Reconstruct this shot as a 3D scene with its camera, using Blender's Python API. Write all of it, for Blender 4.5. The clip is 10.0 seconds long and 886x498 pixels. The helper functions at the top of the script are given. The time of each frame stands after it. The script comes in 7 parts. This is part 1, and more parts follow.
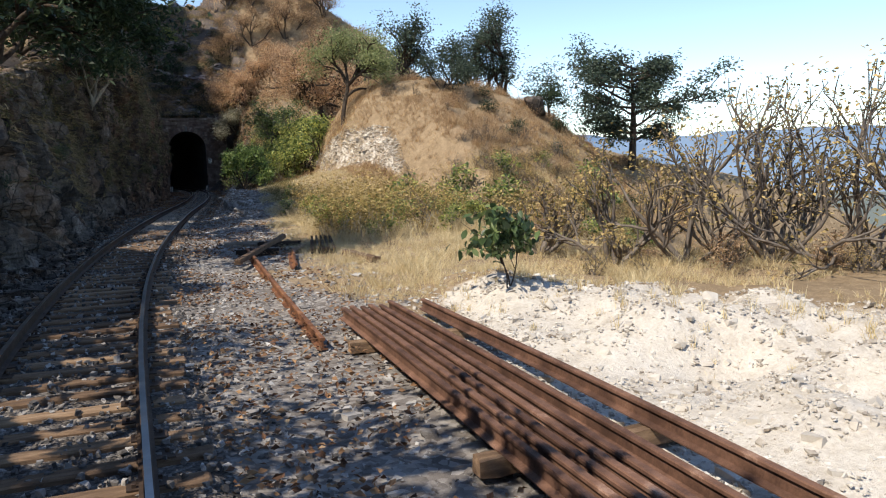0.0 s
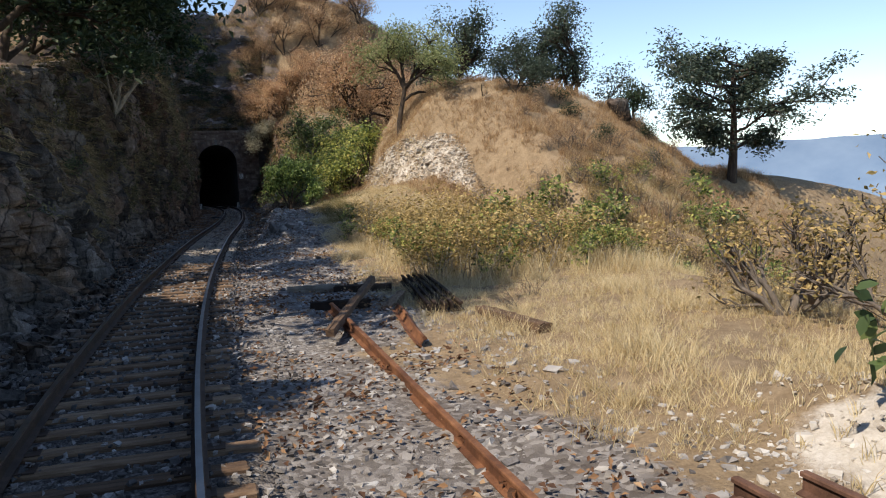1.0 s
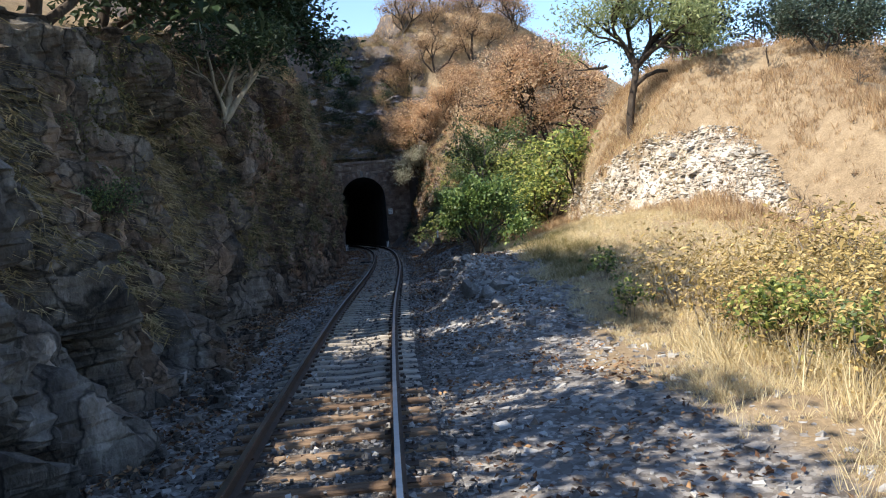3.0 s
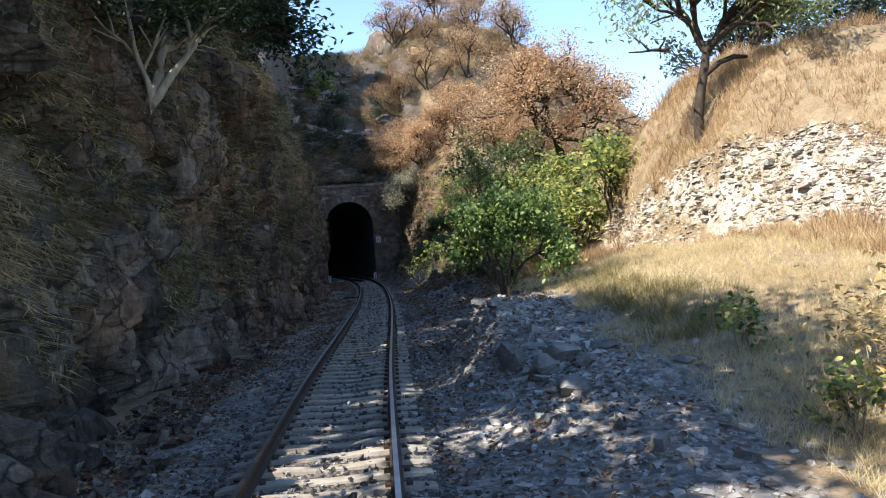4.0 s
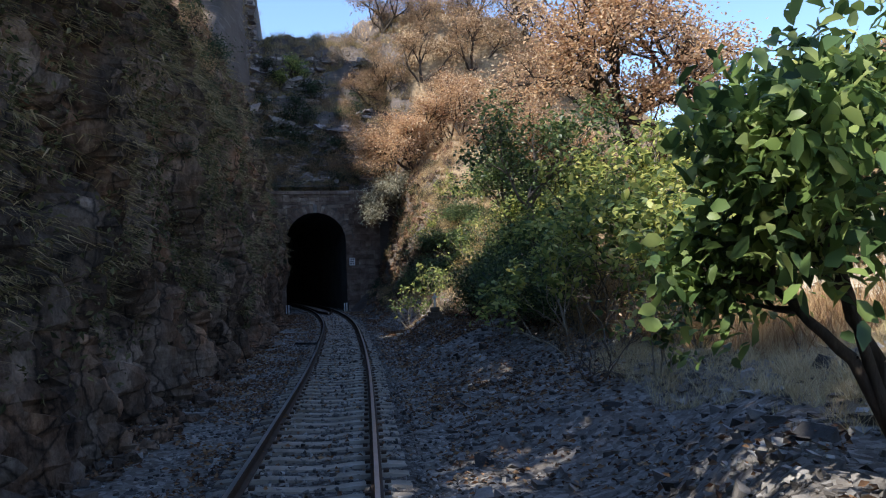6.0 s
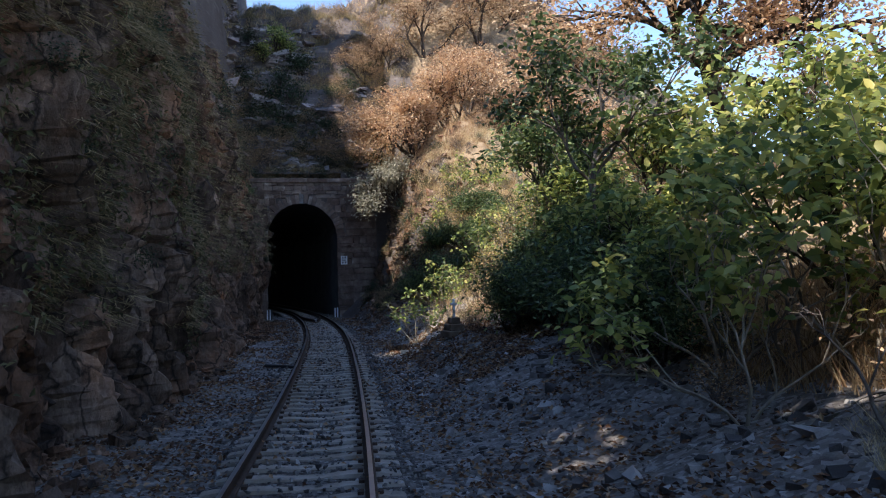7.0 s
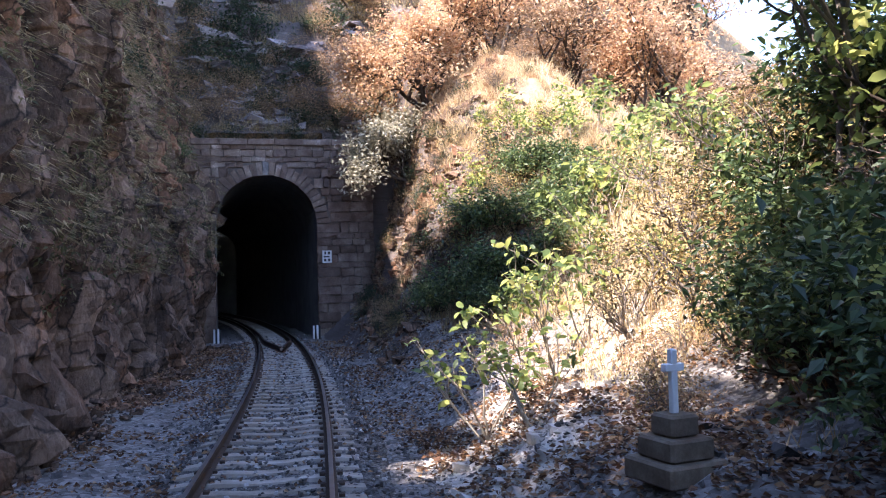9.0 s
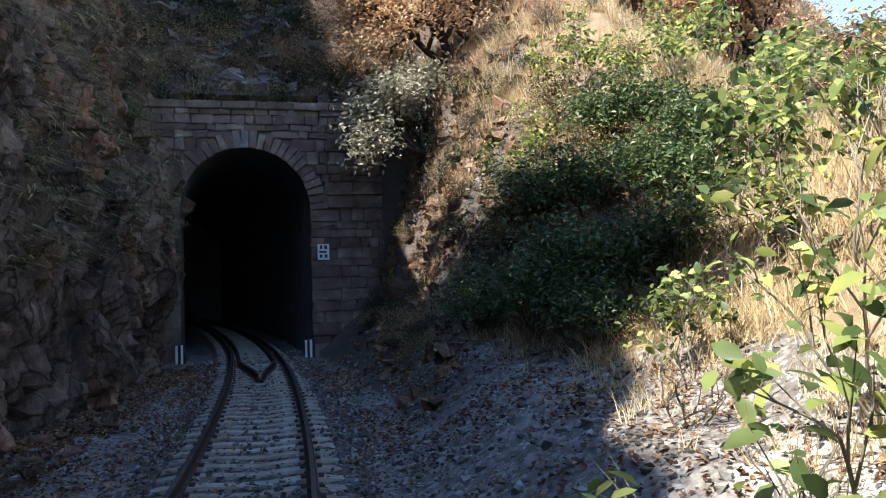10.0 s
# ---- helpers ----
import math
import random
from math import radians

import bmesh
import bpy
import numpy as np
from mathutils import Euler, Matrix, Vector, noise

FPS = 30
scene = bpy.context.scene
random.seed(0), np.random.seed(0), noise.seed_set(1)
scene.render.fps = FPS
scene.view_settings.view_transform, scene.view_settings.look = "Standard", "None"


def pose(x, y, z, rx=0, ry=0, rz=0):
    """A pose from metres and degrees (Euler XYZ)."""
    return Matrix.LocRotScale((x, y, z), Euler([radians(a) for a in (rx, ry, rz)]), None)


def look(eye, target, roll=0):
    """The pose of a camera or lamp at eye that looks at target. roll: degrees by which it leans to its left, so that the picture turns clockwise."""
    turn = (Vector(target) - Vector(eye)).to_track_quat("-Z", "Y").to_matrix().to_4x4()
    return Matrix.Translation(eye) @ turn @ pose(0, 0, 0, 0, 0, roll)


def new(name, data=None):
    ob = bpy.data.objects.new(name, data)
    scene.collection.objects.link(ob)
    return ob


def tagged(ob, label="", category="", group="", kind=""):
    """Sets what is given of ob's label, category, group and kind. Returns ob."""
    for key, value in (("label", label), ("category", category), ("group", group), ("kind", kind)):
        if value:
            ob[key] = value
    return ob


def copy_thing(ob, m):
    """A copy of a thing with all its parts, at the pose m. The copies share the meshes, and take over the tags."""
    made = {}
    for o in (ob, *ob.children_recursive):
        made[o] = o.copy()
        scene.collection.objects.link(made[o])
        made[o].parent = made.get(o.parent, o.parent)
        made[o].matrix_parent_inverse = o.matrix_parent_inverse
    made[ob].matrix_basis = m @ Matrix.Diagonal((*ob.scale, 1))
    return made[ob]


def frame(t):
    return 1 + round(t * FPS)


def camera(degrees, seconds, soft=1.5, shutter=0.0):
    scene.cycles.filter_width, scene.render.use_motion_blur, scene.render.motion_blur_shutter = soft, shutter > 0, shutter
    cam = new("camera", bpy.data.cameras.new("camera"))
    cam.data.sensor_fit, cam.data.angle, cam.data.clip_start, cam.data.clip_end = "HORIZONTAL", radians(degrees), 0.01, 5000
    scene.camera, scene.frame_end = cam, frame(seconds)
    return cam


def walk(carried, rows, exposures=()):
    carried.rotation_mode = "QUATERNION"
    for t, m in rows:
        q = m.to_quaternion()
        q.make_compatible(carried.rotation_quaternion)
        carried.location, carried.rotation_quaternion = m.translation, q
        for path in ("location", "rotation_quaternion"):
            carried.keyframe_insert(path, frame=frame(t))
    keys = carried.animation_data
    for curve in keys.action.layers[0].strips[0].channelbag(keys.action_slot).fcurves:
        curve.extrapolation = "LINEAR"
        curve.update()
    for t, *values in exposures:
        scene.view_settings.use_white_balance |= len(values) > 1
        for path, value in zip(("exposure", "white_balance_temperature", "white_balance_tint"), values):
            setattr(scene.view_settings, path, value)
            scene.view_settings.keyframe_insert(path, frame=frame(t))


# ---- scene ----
cam = camera(59.4, 10.0, 1.1)
METRES, EYE, TILT, LEAN, TURN = 75.0, 2.25, 0.0, 0.0, -19.4
ROWS = [
    (0.0, 0.0, 0.0, 0.0, -0.19, -6.4, 1.72),
    (0.5, -0.0191, 0.0436, 0.0007, 0.93, -4.69, 0.72),
    (1.0, -0.0367, 0.0883, 0.0013, 1.44, -5.38, 2.23),
    (1.5, -0.054, 0.1327, 0.0019, 4.35, -5.55, 2.88),
    (2.0, -0.0701, 0.1783, 0.0019, 7.27, -6.94, 1.27),
    (2.5, -0.0858, 0.225, 0.0014, 9.89, -6.21, 3.15),
    (2.7, -0.0918, 0.2436, 0.0013, 11.5, -4.3, 4.6),
    (3.8, -0.1233, 0.3467, 0.0006, 11.15, -1.05, 4.9),
    (4.0, -0.1289, 0.3656, 0.0004, 10.49, -0.3, 4.22),
    (4.5, -0.1424, 0.4125, 0.0, 9.67, 1.36, 2.45),
    (5.0, -0.1554, 0.4601, -0.0001, 9.1, 1.72, 1.88),
    (6.5, -0.1943, 0.6083, -0.0019, 8.34, 1.86, 1.63),
    (7.0, -0.2072, 0.6587, -0.0024, 8.07, 1.97, 1.45),
    (7.5, -0.2196, 0.7103, -0.0027, 7.72, 2.13, 1.54),
    (8.0, -0.2322, 0.7591, -0.0029, 7.44, 2.35, 1.57),
    (8.5, -0.2454, 0.8085, -0.003, 7.35, 2.37, 1.54),
    (9.0, -0.2578, 0.8579, -0.0029, 7.3, 2.31, 1.52),
    (9.5, -0.2709, 0.9072, -0.0029, 7.16, 2.5, 1.48),
    (10.0, -0.2854, 0.9571, -0.003, 7.1, 2.51, 1.5),
]
walk(cam, [(t, pose(0, 0, EYE, TILT, LEAN, TURN) @ pose(METRES * x, METRES * y, METRES * z, 90 + pitch, roll, yaw)) for t, x, y, z, yaw, pitch, roll in ROWS],
     exposures=[(0.0, 0.58, 6800, 10), (0.6, 0.45, 7100, 12), (1.0, 0.42, 6950, 12), (1.6, 0.75, 6850, 12), (2.2, 0.97, 6550, 9), (4.0, 1.36, 6450, 8), (5.0, 1.28, 6480, 10), (6.5, 1.08, 6050, 10), (7.0, 1.3, 6300, 14), (7.5, 1.4, 5950, 20), (8.0, 2.15, 6250, 23), (8.7, 2.58, 6350, 24), (9.5, 2.44, 6350, 21), (10.0, 1.75, 6200, 8)])

# ---- world and sun ----
SUN_EL, SUN_AZ = radians(49), math.atan2(-0.87, -0.5)     # azimuth from +y towards +x
world = bpy.data.worlds.new("sky")
scene.world = world
world.use_nodes = True
wn = world.node_tree
sky = wn.nodes.new("ShaderNodeTexSky")
sky.sky_type, sky.sun_disc = "NISHITA", False
sky.sun_elevation, sky.sun_rotation = SUN_EL, SUN_AZ
sky.air_density, sky.dust_density, sky.ozone_density = 1.0, 0.0, 2.2
sky.altitude = 1600
wn.links.new(sky.outputs[0], wn.nodes["Background"].inputs[0])
wn.nodes["Background"].inputs[1].default_value = 0.15
sun = new("sun", bpy.data.lights.new("sun", "SUN"))
sun.data.energy, sun.data.angle, sun.data.color = 4.3, radians(0.53), (1.0, 0.93, 0.82)
sun_dir = Vector((math.sin(SUN_AZ) * math.cos(SUN_EL), math.cos(SUN_AZ) * math.cos(SUN_EL), math.sin(SUN_EL)))
sun.matrix_world = look(sun_dir * 200, (0, 0, 0))

# ---- numeric tools ----
RNG = np.random.default_rng(7)


def vnoise(x, y, z, seed=0):
    """Value noise in -1..1 on arrays."""
    x, y, z = np.broadcast_arrays(np.asarray(x, float), np.asarray(y, float), np.asarray(z, float))
    xi, yi, zi = np.floor(x).astype(np.int64), np.floor(y).astype(np.int64), np.floor(z).astype(np.int64)
    fx, fy, fz = x - xi, y - yi, z - zi
    fx, fy, fz = fx * fx * (3 - 2 * fx), fy * fy * (3 - 2 * fy), fz * fz * (3 - 2 * fz)

    def corner(a, b, c):
        n = (xi + a) * 374761393 + (yi + b) * 668265263 + (zi + c) * 1274126177 + seed * 974711
        n = (n ^ (n >> 13)) & 0xFFFFFFFF
        n = (n * 1274126177) & 0xFFFFFFFF
        n = n ^ (n >> 16)
        return (n & 0xFFFF) / 32767.5 - 1
    r = 0
    for a in (0, 1):
        for b in (0, 1):
            for c in (0, 1):
                w = (fx if a else 1 - fx) * (fy if b else 1 - fy) * (fz if c else 1 - fz)
                r = r + w * corner(a, b, c)
    return r


def fbm(x, y, z, octaves=4, seed=0, gain=0.5):
    r, amp = 0, 1.0
    for k in range(octaves):
        r = r + amp * vnoise(x * 2 ** k, y * 2 ** k, z * 2 ** k, seed + k)
        amp *= gain
    return r


def ss(a, b, v):
    t = np.clip((v - a) / (b - a), 0, 1)
    return t * t * (3 - 2 * t)


def table(pairs, sigma=3.0):
    """A smooth curve through pairs of numbers."""
    ks, vs = zip(*pairs)
    grid = np.arange(ks[0], ks[-1], 0.5)
    v = np.interp(grid, ks, vs)
    k = np.exp(-0.5 * (np.arange(-24, 25) * 0.5 / sigma) ** 2)
    v = np.convolve(np.pad(v, 24, mode="reflect", reflect_type="odd"), k / k.sum(), mode="valid")
    return lambda y: np.interp(y, grid, v)


def mesh_of(name, verts, faces, mats, smooth=False, index=None):
    """A mesh from arrays: faces is one (n, k) array, or a list of them."""
    faces = faces if isinstance(faces, list) else [faces]
    faces = [np.asarray(f, np.int32) for f in faces if len(f)]
    me = bpy.data.meshes.new(name)
    verts = np.asarray(verts, np.float32).reshape(-1, 3)
    me.vertices.add(len(verts))
    me.vertices.foreach_set("co", verts.ravel())
    loops = np.concatenate([f.ravel() for f in faces])
    sizes = np.concatenate([np.full(len(f), f.shape[1], np.int32) for f in faces])
    me.loops.add(len(loops))
    me.loops.foreach_set("vertex_index", loops)
    me.polygons.add(len(sizes))
    me.polygons.foreach_set("loop_start", np.concatenate([[0], np.cumsum(sizes)[:-1]]).astype(np.int32))
    me.polygons.foreach_set("loop_total", sizes)
    for m in (mats if isinstance(mats, (list, tuple)) else [mats]):
        me.materials.append(m)
    if index is not None:
        me.polygons.foreach_set("material_index", np.asarray(index, np.int32))
    me.polygons.foreach_set("use_smooth", np.full(len(sizes), bool(smooth)))
    me.update(calc_edges=True)
    return me


def part(name, data, parent=None, label="", m=None):
    ob = new(name, data)
    if parent is not None:
        ob.parent = parent
    if m is not None:
        ob.matrix_basis = m
    return tagged(ob, label)


def thing(name, label, category, m=None, data=None, group="", kind=""):
    ob = new(name, data)
    if m is not None:
        ob.matrix_basis = m
    return tagged(ob, label, category, group, kind)


class Pile:
    """Gathers pieces of vertices and faces."""
    def __init__(self):
        self.v, self.f, self.n = [], {}, 0

    def add(self, v, f):
        v, f = np.asarray(v, float).reshape(-1, 3), np.asarray(f, int)
        self.f.setdefault(f.shape[1], []).append(f + self.n)
        self.v.append(v)
        self.n += len(v)

    def mesh(self, name, mats, smooth=False):
        return mesh_of(name, np.concatenate(self.v), [np.concatenate(f) for f in self.f.values()], mats, smooth)


def box(cx, cy, cz, sx, sy, sz, jitter=0.0, rng=None):
    """A box with chamfered upright and long edges."""
    c = min(sx, sy, sz) * 0.12
    v, rings = [], [(-sz / 2, c), (-sz / 2 + c, 0), (sz / 2 - c, 0), (sz / 2, c)]
    for z, inset in rings:
        a, b = sx / 2 - inset, sy / 2 - inset
        v += [(-a + c, -b, z), (a - c, -b, z), (a, -b + c, z), (a, b - c, z), (a - c, b, z), (-a + c, b, z), (-a, b - c, z), (-a, -b + c, z)]
    v = np.array(v)
    if jitter:
        v = v + (rng or RNG).normal(0, jitter, v.shape)
    f = [(8 * r + k, 8 * r + (k + 1) % 8, 8 * r + 8 + (k + 1) % 8, 8 * r + 8 + k) for r in range(3) for k in range(8)]
    return v + (cx, cy, cz), [np.array(f), np.array([list(range(7, -1, -1)), list(range(24, 32))])]


def box_mesh(name, mats, *args, **kw):
    v, f = box(*args, **kw)
    return mesh_of(name, v, f, mats)


def tube(pts, radii, sides=6, cap=True):
    pts, radii = np.asarray(pts, float), np.asarray(radii, float)
    d = np.gradient(pts, axis=0)
    d /= np.linalg.norm(d, axis=1, keepdims=True) + 1e-9
    ref = np.where(np.abs(d[:, 2:3]) > 0.9, [[1.0, 0, 0]], [[0, 0, 1.0]])
    a = np.cross(d, ref)
    a /= np.linalg.norm(a, axis=1, keepdims=True) + 1e-9
    b = np.cross(d, a)
    ang = np.arange(sides) * 2 * np.pi / sides
    v = pts[:, None] + radii[:, None, None] * (np.cos(ang)[None, :, None] * a[:, None] + np.sin(ang)[None, :, None] * b[:, None])
    k = np.arange(len(pts) - 1)[:, None] * sides + np.arange(sides)[None]
    n = np.arange(len(pts) - 1)[:, None] * sides + (np.arange(sides)[None] + 1) % sides
    f = np.stack([k, n, n + sides, k + sides], -1).reshape(-1, 4)
    return v.reshape(-1, 3), f


def sweep(path, profile, normal_up=True):
    """A closed profile (x across, z up) along a path; the ends are closed."""
    path = np.asarray(path, float)
    d = np.gradient(path, axis=0)
    d[:, 2] = 0
    d /= np.linalg.norm(d, axis=1, keepdims=True)
    side = np.stack([d[:, 1], -d[:, 0], d[:, 2]], 1)
    pr = np.asarray(profile, float)
    v = path[:, None] + side[:, None] * pr[None, :, 0:1] + np.array([0, 0, 1.0]) * pr[None, :, 1:2]
    n = len(pr)
    k = np.arange(len(path) - 1)[:, None] * n + np.arange(n)[None]
    e = np.arange(len(path) - 1)[:, None] * n + (np.arange(n)[None] + 1) % n
    f = np.stack([k, k + n, e + n, e], -1).reshape(-1, 4)
    ends = np.array([list(range(n)), [len(path) * n - 1 - j for j in range(n)]])
    return v.reshape(-1, 3), [f, ends]


# ---- materials ----
def material(name, rough=0.8, metal=0.0, spec=0.3):
    m = bpy.data.materials.new(name)
    m.use_nodes = True
    t = m.node_tree
    b = t.nodes["Principled BSDF"]
    b.inputs["Roughness"].default_value, b.inputs["Metallic"].default_value = rough, metal
    b.inputs["Specular IOR Level"].default_value = spec
    return m, t, b


def node(t, kind, **values):
    n = t.nodes.new(kind)
    for k, v in values.items():
        n.inputs[k.replace("_", " ")].default_value = v
    return n


def ramp(t, source, stops):
    r = t.nodes.new("ShaderNodeValToRGB")
    while len(r.color_ramp.elements) < len(stops):
        r.color_ramp.elements.new(0.5)
    for e, (p, c) in zip(r.color_ramp.elements, stops):
        e.position, e.color = p, (*c, 1)
    t.links.new(source, r.inputs[0])
    return r.outputs[0]


def mix(t, fac, a, b, mode="MIX"):
    n = t.nodes.new("ShaderNodeMix")
    n.data_type, n.blend_type = "RGBA", mode
    for s, v in ((0, fac), (6, a), (7, b)):
        if isinstance(v, (float, int)):
            n.inputs[s].default_value = v
        elif isinstance(v, tuple):
            n.inputs[s].default_value = (*v, 1)
        else:
            t.links.new(v, n.inputs[s])
    return n.outputs[2]


def noise_of(t, scale, detail=6.0, rough=0.6, vec=None):
    n = node(t, "ShaderNodeTexNoise", Scale=scale, Detail=detail, Roughness=rough)
    if vec is None:
        vec = t.nodes.new("ShaderNodeTexCoord").outputs["Object"]
    t.links.new(vec, n.inputs["Vector"])
    return n.outputs["Fac"]


def bump(t, b, height, strength, distance):
    n = node(t, "ShaderNodeBump", Strength=strength, Distance=distance)
    t.links.new(height, n.inputs["Height"])
    t.links.new(n.outputs[0], b.inputs["Normal"])


def mottled(name, stops, scale=3.0, fine=40.0, rough=0.85, metal=0.0, relief=0.02, island=0.0, spec=0.25, stretch=None, random_object=0.0):
    """A grained surface: colours by a coarse and a fine noise, pieces varied one by one."""
    m, t, b = material(name, rough, metal, spec)
    vec = t.nodes.new("ShaderNodeTexCoord").outputs["Object"]
    if stretch:
        mp = t.nodes.new("ShaderNodeMapping")
        mp.inputs["Scale"].default_value = stretch
        t.links.new(vec, mp.inputs["Vector"])
        vec = mp.outputs[0]
    coarse, grain = noise_of(t, scale, 8.0, 0.65, vec), noise_of(t, fine, 5.0, 0.7, vec)
    a = t.nodes.new("ShaderNodeMath")
    a.operation = "MULTIPLY_ADD"
    t.links.new(grain, a.inputs[0])
    a.inputs[1].default_value = 0.45
    h = t.nodes.new("ShaderNodeMath")
    h.operation = "MULTIPLY_ADD"
    t.links.new(coarse, h.inputs[0])
    h.inputs[1].default_value, h.inputs[2].default_value = 1.5, -0.48
    t.links.new(h.outputs[0], a.inputs[2])
    fac = a.outputs[0]
    if island or random_object:
        if island:
            r = t.nodes.new("ShaderNodeNewGeometry").outputs["Random Per Island"]
        else:
            r = t.nodes.new("ShaderNodeObjectInfo").outputs["Random"]
        s = t.nodes.new("ShaderNodeMath")
        s.operation = "MULTIPLY_ADD"
        t.links.new(r, s.inputs[0])
        s.inputs[1].default_value = island or random_object
        q = t.nodes.new("ShaderNodeMath")
        q.operation = "ADD"
        q.inputs[1].default_value = -0.5 * (island or random_object)
        t.links.new(fac, q.inputs[0])
        t.links.new(q.outputs[0], s.inputs[2])
        fac = s.outputs[0]
    t.links.new(ramp(t, fac, stops), b.inputs["Base Color"])
    if relief:
        bump(t, b, grain, 0.6, relief)
    return m


def leafy(name, stops, rough=0.5, passing=0.35, spec=0.3, patch=0.9):
    """Leaves: a colour for each leaf, with patches over the crown and light that passes through."""
    m, t, b = material(name, rough, 0.0, spec)
    r = t.nodes.new("ShaderNodeNewGeometry").outputs["Random Per Island"]
    p = noise_of(t, patch, 3.0)
    s = t.nodes.new("ShaderNodeMath")
    s.operation = "MULTIPLY_ADD"
    t.links.new(p, s.inputs[0])
    s.inputs[1].default_value = 0.9
    q = t.nodes.new("ShaderNodeMath")
    q.operation = "MULTIPLY_ADD"
    t.links.new(r, q.inputs[0])
    q.inputs[1].default_value, q.inputs[2].default_value = 0.7, -0.33
    t.links.new(q.outputs[0], s.inputs[2])
    col = ramp(t, s.outputs[0], stops)
    t.links.new(col, b.inputs["Base Color"])
    tr = t.nodes.new("ShaderNodeBsdfTranslucent")
    t.links.new(col, tr.inputs["Color"])
    mx = t.nodes.new("ShaderNodeMixShader")
    mx.inputs[0].default_value = passing
    t.links.new(b.outputs[0], mx.inputs[1])
    t.links.new(tr.outputs[0], mx.inputs[2])
    t.links.new(mx.outputs[0], t.nodes["Material Output"].inputs["Surface"])
    return m


M_BALLAST = mottled("ballast_stone", [(0.0, (0.045, 0.042, 0.042)), (0.45, (0.145, 0.133, 0.125)), (0.75, (0.25, 0.234, 0.222)), (1.0, (0.4, 0.38, 0.36))], 2.0, 60.0, 0.9, relief=0.008, island=1.0)
M_RUBBLE = mottled("rubble_stone", [(0.0, (0.09, 0.078, 0.07)), (0.35, (0.235, 0.218, 0.206)), (0.7, (0.36, 0.343, 0.325)), (1.0, (0.47, 0.455, 0.435))], 2.0, 50.0, 0.9, relief=0.01, island=0.8)
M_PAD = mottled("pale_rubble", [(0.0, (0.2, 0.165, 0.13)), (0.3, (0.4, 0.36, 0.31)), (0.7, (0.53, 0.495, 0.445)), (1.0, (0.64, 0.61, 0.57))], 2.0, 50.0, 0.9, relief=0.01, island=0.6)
M_BOULDER = mottled("boulder_stone", [(0.0, (0.07, 0.06, 0.052)), (0.45, (0.2, 0.185, 0.17)), (0.75, (0.32, 0.3, 0.28)), (1.0, (0.48, 0.46, 0.43))], 2.2, 26.0, 0.9, relief=0.05)
M_CLIFF = mottled("cliff_rock", [(0.0, (0.024, 0.021, 0.019)), (0.3, (0.066, 0.057, 0.05)), (0.5, (0.132, 0.116, 0.102)), (0.72, (0.225, 0.205, 0.187)), (1.0, (0.44, 0.415, 0.385))], 1.3, 20.0, 0.95, relief=0.09, stretch=(1, 1, 0.55))


def warm_by_y(m, y0, y1, tint):
    """The rock turns from grey to iron-stained brown along the cutting."""
    t = m.node_tree
    b = t.nodes["Principled BSDF"]
    link = b.inputs["Base Color"].links[0]
    col = link.from_socket
    sep = t.nodes.new("ShaderNodeSeparateXYZ")
    t.links.new(t.nodes.new("ShaderNodeTexCoord").outputs["Object"], sep.inputs[0])
    mr = t.nodes.new("ShaderNodeMapRange")
    mr.inputs["From Min"].default_value, mr.inputs["From Max"].default_value = y0, y1
    t.links.new(sep.outputs[1], mr.inputs["Value"])
    t.links.new(mix(t, mr.outputs[0], col, mix(t, 1.0, col, tint, "MULTIPLY")), b.inputs["Base Color"])


warm_by_y(M_CLIFF, 36, 75, (1.25, 0.93, 0.74))


def stained(m, colour, stretch, scale, low, high):
    """Streaks of another colour that run down the rock."""
    t = m.node_tree
    b = t.nodes["Principled BSDF"]
    col = b.inputs["Base Color"].links[0].from_socket
    mp = t.nodes.new("ShaderNodeMapping")
    mp.inputs["Scale"].default_value = stretch
    t.links.new(t.nodes.new("ShaderNodeTexCoord").outputs["Object"], mp.inputs["Vector"])
    n = noise_of(t, scale, 5.0, 0.65, mp.outputs[0])
    fac = ramp(t, n, [(low, (0, 0, 0)), (high, (0.8, 0.8, 0.8))])
    t.links.new(mix(t, fac, col, mix(t, 1.0, col, colour, "MULTIPLY")), b.inputs["Base Color"])


